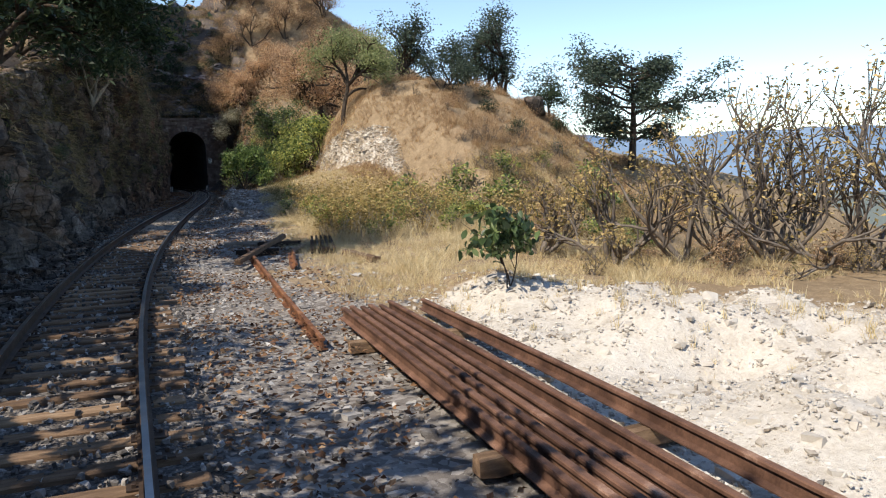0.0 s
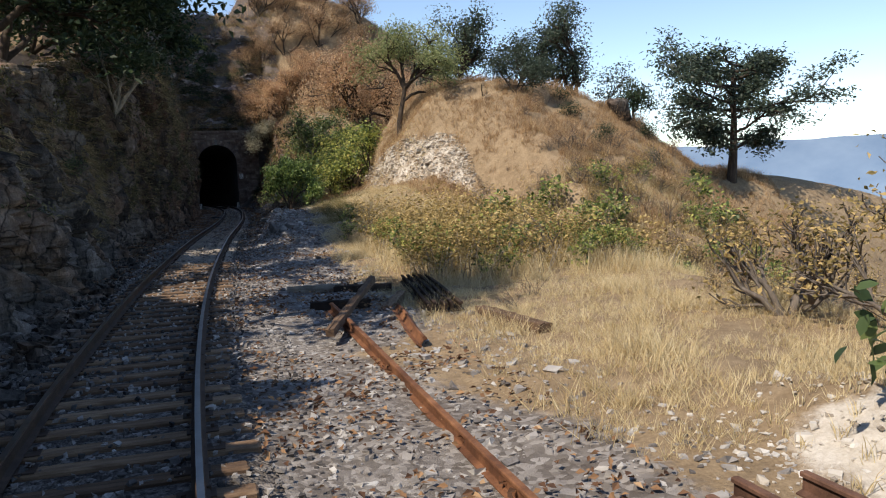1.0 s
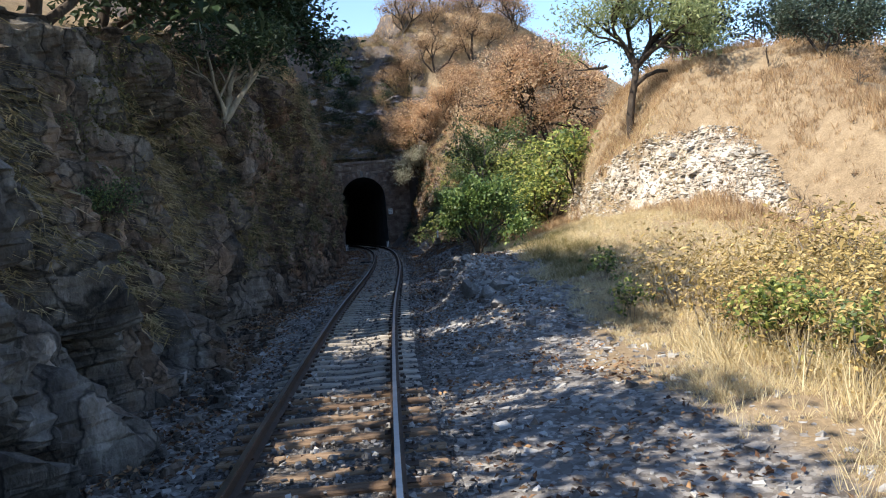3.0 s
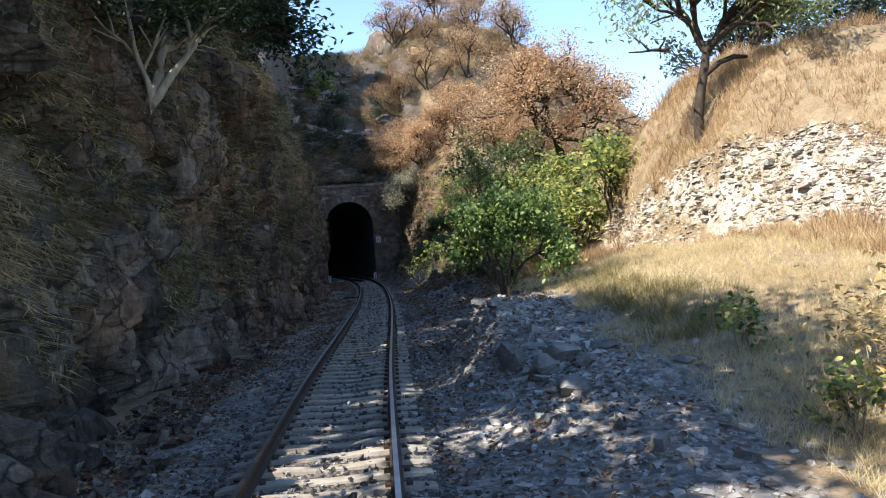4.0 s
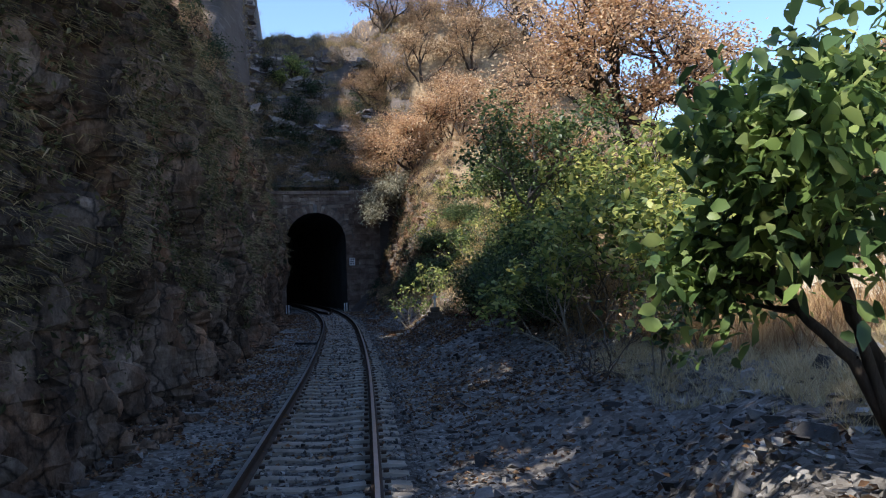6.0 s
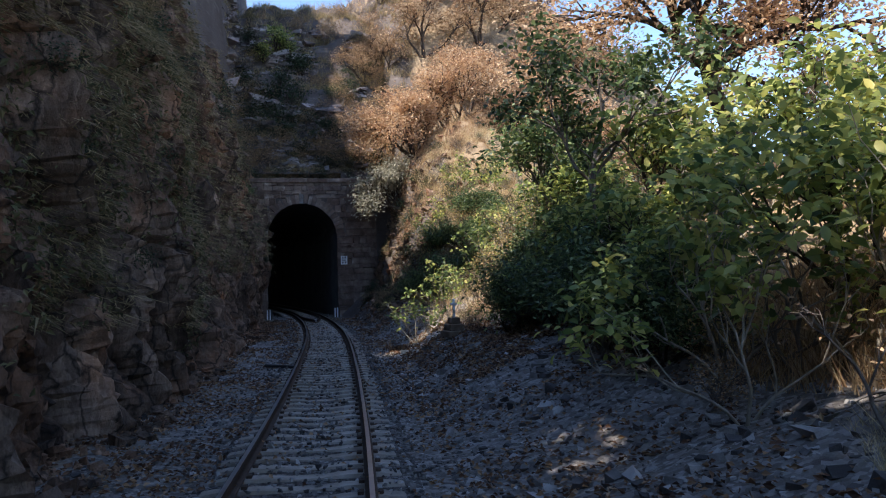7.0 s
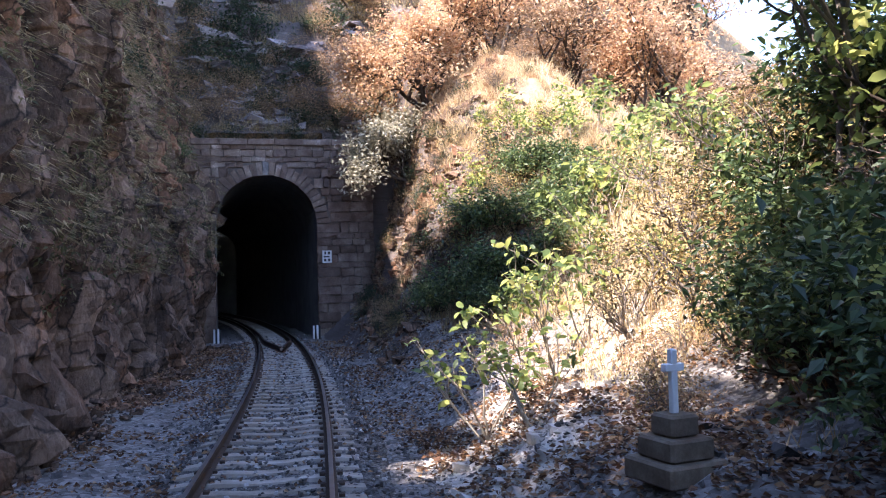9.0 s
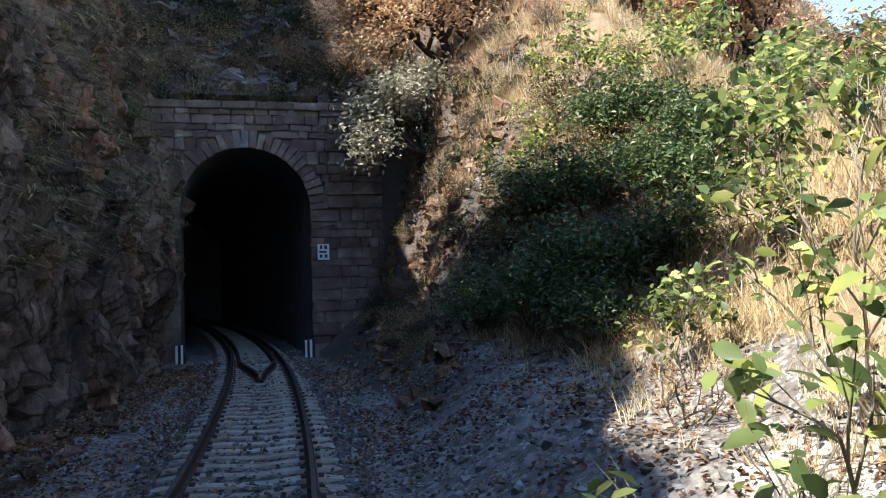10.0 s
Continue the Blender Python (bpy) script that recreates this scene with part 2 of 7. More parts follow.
def fractured(m, scale, stretch, edge, relief):
    """Jointed rock: blocks of unequal tone, dark cracks between them and relief that follows them."""
    t = m.node_tree
    b = t.nodes["Principled BSDF"]
    col = b.inputs["Base Color"].links[0].from_socket
    mp = t.nodes.new("ShaderNodeMapping")
    mp.inputs["Scale"].default_value = stretch
    mp.inputs["Rotation"].default_value = (0.3, 0.0, 0.0)
    co = t.nodes.new("ShaderNodeTexCoord").outputs["Object"]
    warp = node(t, "ShaderNodeTexNoise", Scale=1.7, Detail=4.0)
    t.links.new(co, warp.inputs["Vector"])
    bent = t.nodes.new("ShaderNodeVectorMath")
    bent.operation = "MULTIPLY_ADD"
    t.links.new(warp.outputs["Color"], bent.inputs[0])
    bent.inputs[1].default_value = (0.6, 0.6, 0.6)
    t.links.new(co, bent.inputs[2])
    t.links.new(bent.outputs[0], mp.inputs["Vector"])
    cell = node(t, "ShaderNodeTexVoronoi", Scale=scale, Randomness=1.0)
    line = node(t, "ShaderNodeTexVoronoi", Scale=scale, Randomness=1.0)
    line.feature = "DISTANCE_TO_EDGE"
    small = node(t, "ShaderNodeTexVoronoi", Scale=scale * 3.1, Randomness=1.0)
    for v in (cell, line, small):
        t.links.new(mp.outputs[0], v.inputs["Vector"])
    tone, tone2 = t.nodes.new("ShaderNodeSeparateColor"), t.nodes.new("ShaderNodeSeparateColor")
    t.links.new(cell.outputs["Color"], tone.inputs[0])
    t.links.new(small.outputs["Color"], tone2.inputs[0])
    col = mix(t, 1.0, col, ramp(t, tone.outputs[0], [(0.0, (0.55, 0.54, 0.53)), (1.0, (1.35, 1.33, 1.3))]), "MULTIPLY")
    col = mix(t, 1.0, col, ramp(t, tone2.outputs[0], [(0.0, (0.7, 0.7, 0.7)), (1.0, (1.25, 1.25, 1.25))]), "MULTIPLY")
    col = mix(t, ramp(t, line.outputs["Distance"], [(0.0, (0.85, 0.85, 0.85)), (edge, (0, 0, 0))]), col, (0.012, 0.011, 0.01))
    t.links.new(col, b.inputs["Base Color"])
    h = t.nodes.new("ShaderNodeMath")
    h.operation = "MULTIPLY_ADD"
    t.links.new(small.outputs["Distance"], h.inputs[0])
    h.inputs[1].default_value = -0.5
    t.links.new(tone.outputs[1], h.inputs[2])
    n = node(t, "ShaderNodeBump", Strength=0.7, Distance=relief)
    t.links.new(h.outputs[0], n.inputs["Height"])
    old = b.inputs["Normal"].links[0].from_node
    t.links.new(n.outputs[0], old.inputs["Normal"])


fractured(M_CLIFF, 1.25, (1.2, 1.2, 0.55), 0.045, 0.16)
stained(M_CLIFF, (1.35, 1.0, 0.75), (1, 1, 0.5), 0.5, 0.5, 0.62)
stained(M_CLIFF, (0.25, 0.25, 0.27), (1, 1, 0.16), 0.9, 0.52, 0.66)
M_CUT = mottled("cut_rock", [(0.0, (0.17, 0.13, 0.09)), (0.35, (0.35, 0.295, 0.235)), (0.7, (0.52, 0.475, 0.41)), (1.0, (0.64, 0.605, 0.55))], 1.2, 14.0, 0.95, relief=0.08, stretch=(1, 1, 2.5), island=0.4)
M_WOOD = mottled("weathered_timber", [(0.0, (0.05, 0.032, 0.022)), (0.45, (0.15, 0.095, 0.06)), (0.8, (0.28, 0.19, 0.12)), (1.0, (0.36, 0.28, 0.2))], 2.0, 30.0, 0.9, relief=0.012, stretch=(1, 6, 6), random_object=0.5)
M_CONCRETE = mottled("old_concrete", [(0.0, (0.14, 0.115, 0.09)), (0.5, (0.3, 0.26, 0.215)), (1.0, (0.48, 0.43, 0.375))], 3.0, 50.0, 0.85, relief=0.006, random_object=0.3)
M_STEP = mottled("stained_concrete", [(0.0, (0.06, 0.042, 0.028)), (0.5, (0.16, 0.118, 0.082)), (1.0, (0.3, 0.24, 0.18))], 4.0, 40.0, 0.9, relief=0.008, random_object=0.2)
M_RUST = mottled("rusty_steel", [(0.0, (0.05, 0.022, 0.014)), (0.4, (0.14, 0.062, 0.034)), (0.75, (0.28, 0.13, 0.065)), (1.0, (0.46, 0.26, 0.15))], 2.5, 45.0, 0.75, 0.25, relief=0.004, random_object=0.3)
M_OLDRUST = mottled("stacked_rail_rust", [(0.0, (0.03, 0.016, 0.012)), (0.4, (0.085, 0.044, 0.03)), (0.75, (0.19, 0.102, 0.068)), (1.0, (0.4, 0.26, 0.19))], 2.5, 45.0, 0.8, 0.1, relief=0.004, random_object=0.3)
M_STRATA = mottled("layered_grey_rock", [(0.0, (0.06, 0.05, 0.052)), (0.35, (0.16, 0.138, 0.138)), (0.7, (0.3, 0.265, 0.262)), (1.0, (0.48, 0.44, 0.43))], 0.8, 9.0, 0.95, relief=0.12, stretch=(0.6, 0.6, 2.2), island=0.5)
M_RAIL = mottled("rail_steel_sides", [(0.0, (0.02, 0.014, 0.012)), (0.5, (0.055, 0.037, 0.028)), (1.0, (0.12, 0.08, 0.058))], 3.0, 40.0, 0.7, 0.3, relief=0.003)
# old rails and timbers that lie in shade: the shade is in this colour
M_SHADEDARK = mottled("shade_darkened_rust_and_wood", [(0.0, (0.018, 0.013, 0.011)), (0.6, (0.045, 0.032, 0.025)), (1.0, (0.1, 0.07, 0.05))], 3.0, 40.0, 0.95, 0.0, relief=0.004, spec=0.1, random_object=0.3)
M_GREYWOOD = mottled("grey_timber", [(0.0, (0.06, 0.05, 0.042)), (0.45, (0.16, 0.135, 0.11)), (0.8, (0.31, 0.275, 0.23)), (1.0, (0.42, 0.385, 0.34))], 2.0, 30.0, 0.95, relief=0.015, stretch=(1, 6, 6), random_object=0.5)
M_SHINE = mottled("rail_running_top", [(0.0, (0.3, 0.3, 0.31)), (1.0, (0.55, 0.56, 0.58))], 3.0, 40.0, 0.3, 1.0, relief=0.0)
M_MASONRY = mottled("portal_stone", [(0.0, (0.06, 0.04, 0.03)), (0.45, (0.15, 0.103, 0.08)), (0.8, (0.265, 0.2, 0.16)), (1.0, (0.5, 0.44, 0.38))], 1.6, 18.0, 0.95, relief=0.06, random_object=0.4)
M_MORTAR = mottled("portal_mortar", [(0.0, (0.06, 0.047, 0.04)), (1.0, (0.2, 0.168, 0.148))], 1.5, 25.0, 0.95, relief=0.02)
M_SOOT = mottled("tunnel_lining", [(0.0, (0.07, 0.067, 0.063)), (1.0, (0.2, 0.19, 0.18))], 1.0, 12.0, 0.95, relief=0.03)
M_WHITE = mottled("white_paint", [(0.0, (0.5, 0.48, 0.44)), (0.5, (0.74, 0.73, 0.7)), (1.0, (0.82, 0.81, 0.79))], 5.0, 50.0, 0.7, relief=0.002)
M_BLACK = mottled("black_paint", [(0.0, (0.012, 0.012, 0.012)), (1.0, (0.04, 0.04, 0.04))], 5.0, 50.0, 0.6, relief=0.002)
M_BARK = mottled("brown_bark", [(0.0, (0.02, 0.015, 0.012)), (0.5, (0.06, 0.045, 0.034)), (1.0, (0.14, 0.11, 0.085))], 2.5, 25.0, 0.95, relief=0.03, stretch=(4, 4, 1))
M_GREYBARK = mottled("grey_bark", [(0.0, (0.07, 0.058, 0.048)), (0.5, (0.15, 0.125, 0.105)), (1.0, (0.27, 0.24, 0.205))], 2.5, 25.0, 0.95, relief=0.02, stretch=(4, 4, 1))
M_PALEBARK = mottled("pale_bark", [(0.0, (0.16, 0.13, 0.1)), (0.5, (0.3, 0.26, 0.2)), (1.0, (0.45, 0.41, 0.34))], 2.5, 25.0, 0.9, relief=0.02, stretch=(4, 4, 1))
M_STRAW = leafy("dry_grass", [(0.0, (0.13, 0.07, 0.04)), (0.35, (0.34, 0.215, 0.12)), (0.65, (0.54, 0.38, 0.215)), (1.0, (0.68, 0.53, 0.33))], 0.7, 0.3, 0.15, 0.6)
M_PALEGRASS = leafy("pale_dry_grass", [(0.0, (0.33, 0.24, 0.12)), (0.35, (0.6, 0.48, 0.27)), (1.0, (0.82, 0.72, 0.49))], 0.7, 0.35, 0.15, 0.5)
M_WALLGRASS = leafy("wall_grass", [(0.0, (0.09, 0.08, 0.04)), (0.3, (0.2, 0.165, 0.08)), (0.55, (0.35, 0.265, 0.14)), (1.0, (0.6, 0.47, 0.28))], 0.7, 0.3, 0.15, 0.4)
M_OLIVE = leafy("olive_grass", [(0.0, (0.08, 0.08, 0.03)), (0.4, (0.2, 0.18, 0.075)), (0.75, (0.36, 0.28, 0.13)), (1.0, (0.56, 0.44, 0.24))], 0.7, 0.35, 0.15, 0.5)
M_GREEN = leafy("green_leaves", [(0.0, (0.02, 0.038, 0.02)), (0.35, (0.056, 0.092, 0.036)), (0.62, (0.12, 0.172, 0.06)), (1.0, (0.36, 0.39, 0.14))], 0.42, 0.35, 0.45)
M_BUSH = leafy("sunny_bush_leaves", [(0.0, (0.03, 0.06, 0.024)), (0.3, (0.085, 0.145, 0.045)), (0.6, (0.2, 0.285, 0.08)), (1.0, (0.46, 0.5, 0.18))], 0.42, 0.42, 0.45, 0.8)
M_OAK = leafy("oak_leaves", [(0.0, (0.02, 0.034, 0.026)), (0.5, (0.05, 0.075, 0.05)), (1.0, (0.13, 0.16, 0.105))], 0.45, 0.25, 0.4)
M_BROWNING = leafy("browning_leaves", [(0.0, (0.04, 0.034, 0.018)), (0.4, (0.11, 0.09, 0.042)), (0.75, (0.24, 0.17, 0.08)), (1.0, (0.42, 0.3, 0.15))], 0.6, 0.3, 0.25, 0.6)
M_BROAD = leafy("broad_leaves", [(0.0, (0.04, 0.07, 0.028)), (0.28, (0.11, 0.16, 0.052)), (0.48, (0.25, 0.31, 0.09)), (0.7, (0.5, 0.51, 0.15)), (1.0, (0.72, 0.63, 0.22))], 0.45, 0.48, 0.35, 1.6)
M_SPRAY = leafy("bright_shrub_leaves", [(0.0, (0.05, 0.085, 0.03)), (0.3, (0.14, 0.19, 0.055)), (0.58, (0.34, 0.38, 0.1)), (1.0, (0.72, 0.62, 0.2))], 0.45, 0.5, 0.4, 0.9)
M_DARKGREEN = leafy("dark_leaves", [(0.0, (0.012, 0.026, 0.014)), (0.5, (0.031, 0.055, 0.026)), (1.0, (0.076, 0.106, 0.046))], 0.5, 0.25)
M_FEATHER = leafy("feathery_leaves", [(0.0, (0.09, 0.12, 0.055)), (0.5, (0.25, 0.29, 0.12)), (1.0, (0.5, 0.5, 0.24))], 0.6, 0.35)
M_ORANGE = leafy("autumn_leaves", [(0.0, (0.19, 0.11, 0.075)), (0.3, (0.41, 0.25, 0.15)), (0.6, (0.64, 0.42, 0.23)), (1.0, (0.82, 0.69, 0.5))], 0.6, 0.42, 0.25, 0.55)
M_BROWNLEAF = leafy("dry_brown_leaves", [(0.0, (0.124, 0.070, 0.044)), (0.5, (0.351, 0.229, 0.131)), (1.0, (0.737, 0.545, 0.351))], 0.7, 0.25, 0.2)
M_SILVER = leafy("silvery_leaves", [(0.0, (0.120, 0.108, 0.072)), (0.5, (0.360, 0.336, 0.240)), (1.0, (0.600, 0.576, 0.456))], 0.6, 0.3)
M_WEED = leafy("dry_weed_leaves", [(0.0, (0.11, 0.085, 0.036)), (0.35, (0.33, 0.24, 0.09)), (0.65, (0.58, 0.43, 0.18)), (1.0, (0.74, 0.58, 0.32))], 0.65, 0.35, 0.2, 0.6)
M_SCRUB = leafy("scrub_leaves", [(0.0, (0.085, 0.074, 0.033)), (0.3, (0.23, 0.18, 0.072)), (0.55, (0.47, 0.345, 0.14)), (1.0, (0.7, 0.52, 0.27))], 0.6, 0.35, 0.2, 0.5)
M_WALLGREEN = leafy("wall_creeper_leaves", [(0.0, (0.04, 0.045, 0.022)), (0.5, (0.11, 0.108, 0.048)), (1.0, (0.25, 0.21, 0.1))], 0.6, 0.25, 0.2, 0.5)
M_LITTER = leafy("fallen_leaves", [(0.0, (0.045, 0.024, 0.016)), (0.4, (0.13, 0.068, 0.04)), (0.75, (0.32, 0.19, 0.1)), (1.0, (0.46, 0.34, 0.22))], 0.75, 0.1, 0.2, 0.8)


def ground_material():
    """Soil, gravel, pale rubble and cut rock by the zones of the sheet."""
    m, t, b = material("ground_surface", 0.95, 0.0, 0.15)
    vec = t.nodes.new("ShaderNodeTexCoord").outputs["Object"]
    big, mid, fine = noise_of(t, 0.35, 6.0, 0.6, vec), noise_of(t, 2.5, 8.0, 0.7, vec), noise_of(t, 22.0, 6.0, 0.75, vec)
    vor = node(t, "ShaderNodeTexVoronoi", Scale=14.0, Randomness=1.0)
    t.links.new(vec, vor.inputs["Vector"])
    cell = vor.outputs["Color"]
    sep = t.nodes.new("ShaderNodeSeparateColor")
    t.links.new(cell, sep.inputs[0])
    gravel = mix(t, 0.5, ramp(t, sep.outputs[0], [(0.0, (0.085, 0.075, 0.07)), (0.55, (0.225, 0.208, 0.195)), (1.0, (0.48, 0.455, 0.43))]),
                 ramp(t, mid, [(0.3, (0.085, 0.062, 0.047)), (0.5, (0.17, 0.145, 0.125)), (0.7, (0.3, 0.28, 0.26))]))
    soil = mix(t, 0.5, ramp(t, mid, [(0.3, (0.11, 0.074, 0.046)), (0.5, (0.245, 0.175, 0.108)), (0.75, (0.44, 0.34, 0.22))]),
               ramp(t, fine, [(0.3, (0.13, 0.09, 0.056)), (0.7, (0.42, 0.32, 0.2))]))
    pad = mix(t, 0.55, ramp(t, mid, [(0.32, (0.27, 0.22, 0.165)), (0.5, (0.53, 0.475, 0.405)), (0.68, (0.67, 0.63, 0.57))]),
              ramp(t, fine, [(0.25, (0.38, 0.325, 0.255)), (0.6, (0.66, 0.62, 0.56))]))
    mp = t.nodes.new("ShaderNodeMapping")
    mp.inputs["Scale"].default_value = (0.25, 0.25, 2.2)
    t.links.new(vec, mp.inputs["Vector"])
    strata = noise_of(t, 1.2, 7.0, 0.7, mp.outputs[0])
    rock = mix(t, 0.5, ramp(t, strata, [(0.32, (0.045, 0.036, 0.032)), (0.45, (0.12, 0.1, 0.092)), (0.55, (0.085, 0.07, 0.065)), (0.65, (0.22, 0.19, 0.18))]),
               ramp(t, big, [(0.35, (0.07, 0.055, 0.046)), (0.65, (0.15, 0.125, 0.11))]))
    att = t.nodes.new("ShaderNodeAttribute")
    att.attribute_name = "zone"
    z = t.nodes.new("ShaderNodeSeparateColor")
    t.links.new(att.outputs["Color"], z.inputs[0])

    def ragged(mask):
        n = t.nodes.new("ShaderNodeMath")
        n.operation = "MULTIPLY_ADD"
        t.links.new(mid, n.inputs[0])
        n.inputs[1].default_value = 1.2
        t.links.new(mask, n.inputs[2])
        return ramp(t, n.outputs[0], [(0.0, (0, 0, 0)), (0.92, (0, 0, 0)), (1.0, (1, 1, 1))])

    def wide(mask):
        n = t.nodes.new("ShaderNodeMath")
        n.operation = "MULTIPLY_ADD"
        t.links.new(mid, n.inputs[0])
        n.inputs[1].default_value = 0.8
        t.links.new(mask, n.inputs[2])
        return ramp(t, n.outputs[0], [(0.0, (0, 0, 0)), (0.75, (0, 0, 0)), (0.98, (1, 1, 1))])
    col = mix(t, wide(z.outputs[1]), gravel, soil)
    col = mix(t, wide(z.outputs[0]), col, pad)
    col = mix(t, wide(z.outputs[2]), col, rock)
    # far land turns to scrub olive, greyed by distance haze put into the colour
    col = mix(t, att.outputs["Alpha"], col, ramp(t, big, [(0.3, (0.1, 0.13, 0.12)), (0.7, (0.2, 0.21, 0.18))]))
    t.links.new(col, b.inputs["Base Color"])
    h = t.nodes.new("ShaderNodeMath")
    h.operation = "ADD"
    t.links.new(mid, h.inputs[0])
    t.links.new(fine, h.inputs[1])
    pebble = t.nodes.new("ShaderNodeMath")
    pebble.operation = "MULTIPLY_ADD"
    t.links.new(vor.outputs["Distance"], pebble.inputs[0])
    pebble.inputs[1].default_value = -0.35
    t.links.new(h.outputs[0], pebble.inputs[2])
    bump(t, b, pebble.outputs[0], 0.6, 0.05)
    return m


M_GROUND = ground_material()


def bed_material():
    """Packed crushed stone, each stone with its own grey."""
    m, t, b = material("packed_ballast", 0.95, 0.0, 0.15)
    vec = t.nodes.new("ShaderNodeTexCoord").outputs["Object"]
    layers = []
    for scale in (15.0, 31.0):
        v = node(t, "ShaderNodeTexVoronoi", Scale=scale, Randomness=1.0)
        t.links.new(vec, v.inputs["Vector"])
        s = t.nodes.new("ShaderNodeSeparateColor")
        t.links.new(v.outputs["Color"], s.inputs[0])
        layers.append((ramp(t, s.outputs[0], [(0.0, (0.042, 0.038, 0.037)), (0.55, (0.125, 0.114, 0.107)), (0.85, (0.23, 0.215, 0.203)), (1.0, (0.38, 0.36, 0.34))]), v.outputs["Distance"]))
    mid = noise_of(t, 1.6, 5.0, 0.6, vec)
    col = mix(t, 0.4, layers[0][0], layers[1][0])
    t.links.new(mix(t, ramp(t, mid, [(0.4, (0, 0, 0)), (0.65, (0.6, 0.6, 0.6))]), col, mix(t, 1.0, col, (0.6, 0.52, 0.45), "MULTIPLY")), b.inputs["Base Color"])
    h = t.nodes.new("ShaderNodeMath")
    h.operation = "ADD"
    t.links.new(layers[0][1], h.inputs[0])
    t.links.new(layers[1][1], h.inputs[1])
    n = t.nodes.new("ShaderNodeMath")
    n.operation = "MULTIPLY"
    n.inputs[1].default_value = -1.0
    t.links.new(h.outputs[0], n.inputs[0])
    bump(t, b, n.outputs[0], 0.8, 0.045)
    return m


M_BED = bed_material()

# ---- plan: track, terrain ----
GAUGE = 1.57          # between the middles of the rails
rail_x = table([(-60, 5.5), (-30, 1.9), (-10, 0.45), (0, 0.0), (5.5, -0.25), (10.4, -0.46), (15.5, -0.5), (20, -0.4), (24.2, -0.24), (28.5, -0.01), (36, 0.5), (43.5, 1.08), (48, 1.5),
                (55, 2.15), (63, 2.85), (70, 3.35), (75, 3.65), (80, 3.93), (86, 4.14), (92, 4.15), (97, 4.05), (103, 3.74), (110, 3.1), (120, 1.8), (140, -2.0), (160, -7.0)], 2.0)
track_z = table([(-60, -0.05), (0, 0.03), (7, 0.12), (14, 0.16), (20, 0.13), (29, 0.07), (36, 0.03), (47, -0.03), (63, -0.17), (75, -0.2), (160, -0.2)])
cliff_x = table([(-60, 0.5), (-20, -3.0), (0, -3.4), (20, -3.35), (42, -3.2), (50, -2.6), (60, -1.75), (70, -1.25), (80, -0.85), (88, -0.5), (95, -0.25), (101, 0.25), (104, 0.45), (160, 0.45)], 2.0)
# mostly unseen top edge, dipped and raised to shape sun and shade below
cliff_top = table([(-60, 6.2), (0.5, 4.6), (3, 3.6), (9.0, 3.6), (11.3, 7.6), (14.5, 7.7), (18.6, 6.4), (21, 5.0), (31, 5.0), (36, 6.2), (45, 8.0), (52, 9.5), (60, 11.5), (66, 10.5), (70.5, 8.5), (73.6, 8.6), (75.2, 12.6), (77.0, 18.2), (80.5, 18.4), (85, 16.5), (89, 16.5), (92, 17.5), (95, 19.0), (100, 23.5), (104, 27.0), (110, 32.0), (120, 36.0), (160, 38.0)], 1.0)
hill_rise = table([(90, 0), (104, 0), (110.5, 11.0), (113, 14.0), (135, 19.5), (200, 21.0), (400, 8.0)], 1.0)
ridge_y = table([(0, 49), (14, 48.4), (20, 47.8), (28, 48.0), (34, 52), (60, 66)], 1.5)
ridge_z = table([(0, 0.5), (9.5, 2.6), (11.0, 4.6), (12, 6.2), (13.2, 7.4), (14.4, 7.9), (15.8, 8.1), (16.8, 7.7), (18, 7.0), (20.4, 6.5), (22.7, 5.9), (24.7, 5.0), (27.2, 3.7), (29.7, 2.6), (36, 0.4), (60, -9.0)], 0.5)


def cells(a, b, seed):
    """Cracked blocks: for each point a random number and tilt of its block, and how near the next crack is."""
    ia, ib = np.floor(a).astype(np.int64), np.floor(b).astype(np.int64)
    best, second = np.full(a.shape, 9.0), np.full(a.shape, 9.0)
    value, slope = np.zeros(a.shape), np.zeros(a.shape)
    for da in (-1, 0, 1):
        for db in (-1, 0, 1):
            ca, cb = ia + da, ib + db
            r1, r2, r3, r4 = (vnoise(ca, cb, s + 0.0, seed + s) for s in (1, 2, 3, 4))
            pa, pb = ca + 0.5 + 0.45 * r1, cb + 0.5 + 0.45 * r2
            d = np.hypot(a - pa, b - pb)
            closer = d < best
            second = np.where(closer, best, np.minimum(second, d))
            value = np.where(closer, r3, value)
            slope = np.where(closer, r4 * (a - pa) + r1 * (b - pb), slope)
            best = np.where(closer, d, best)
    return value, slope, second - best


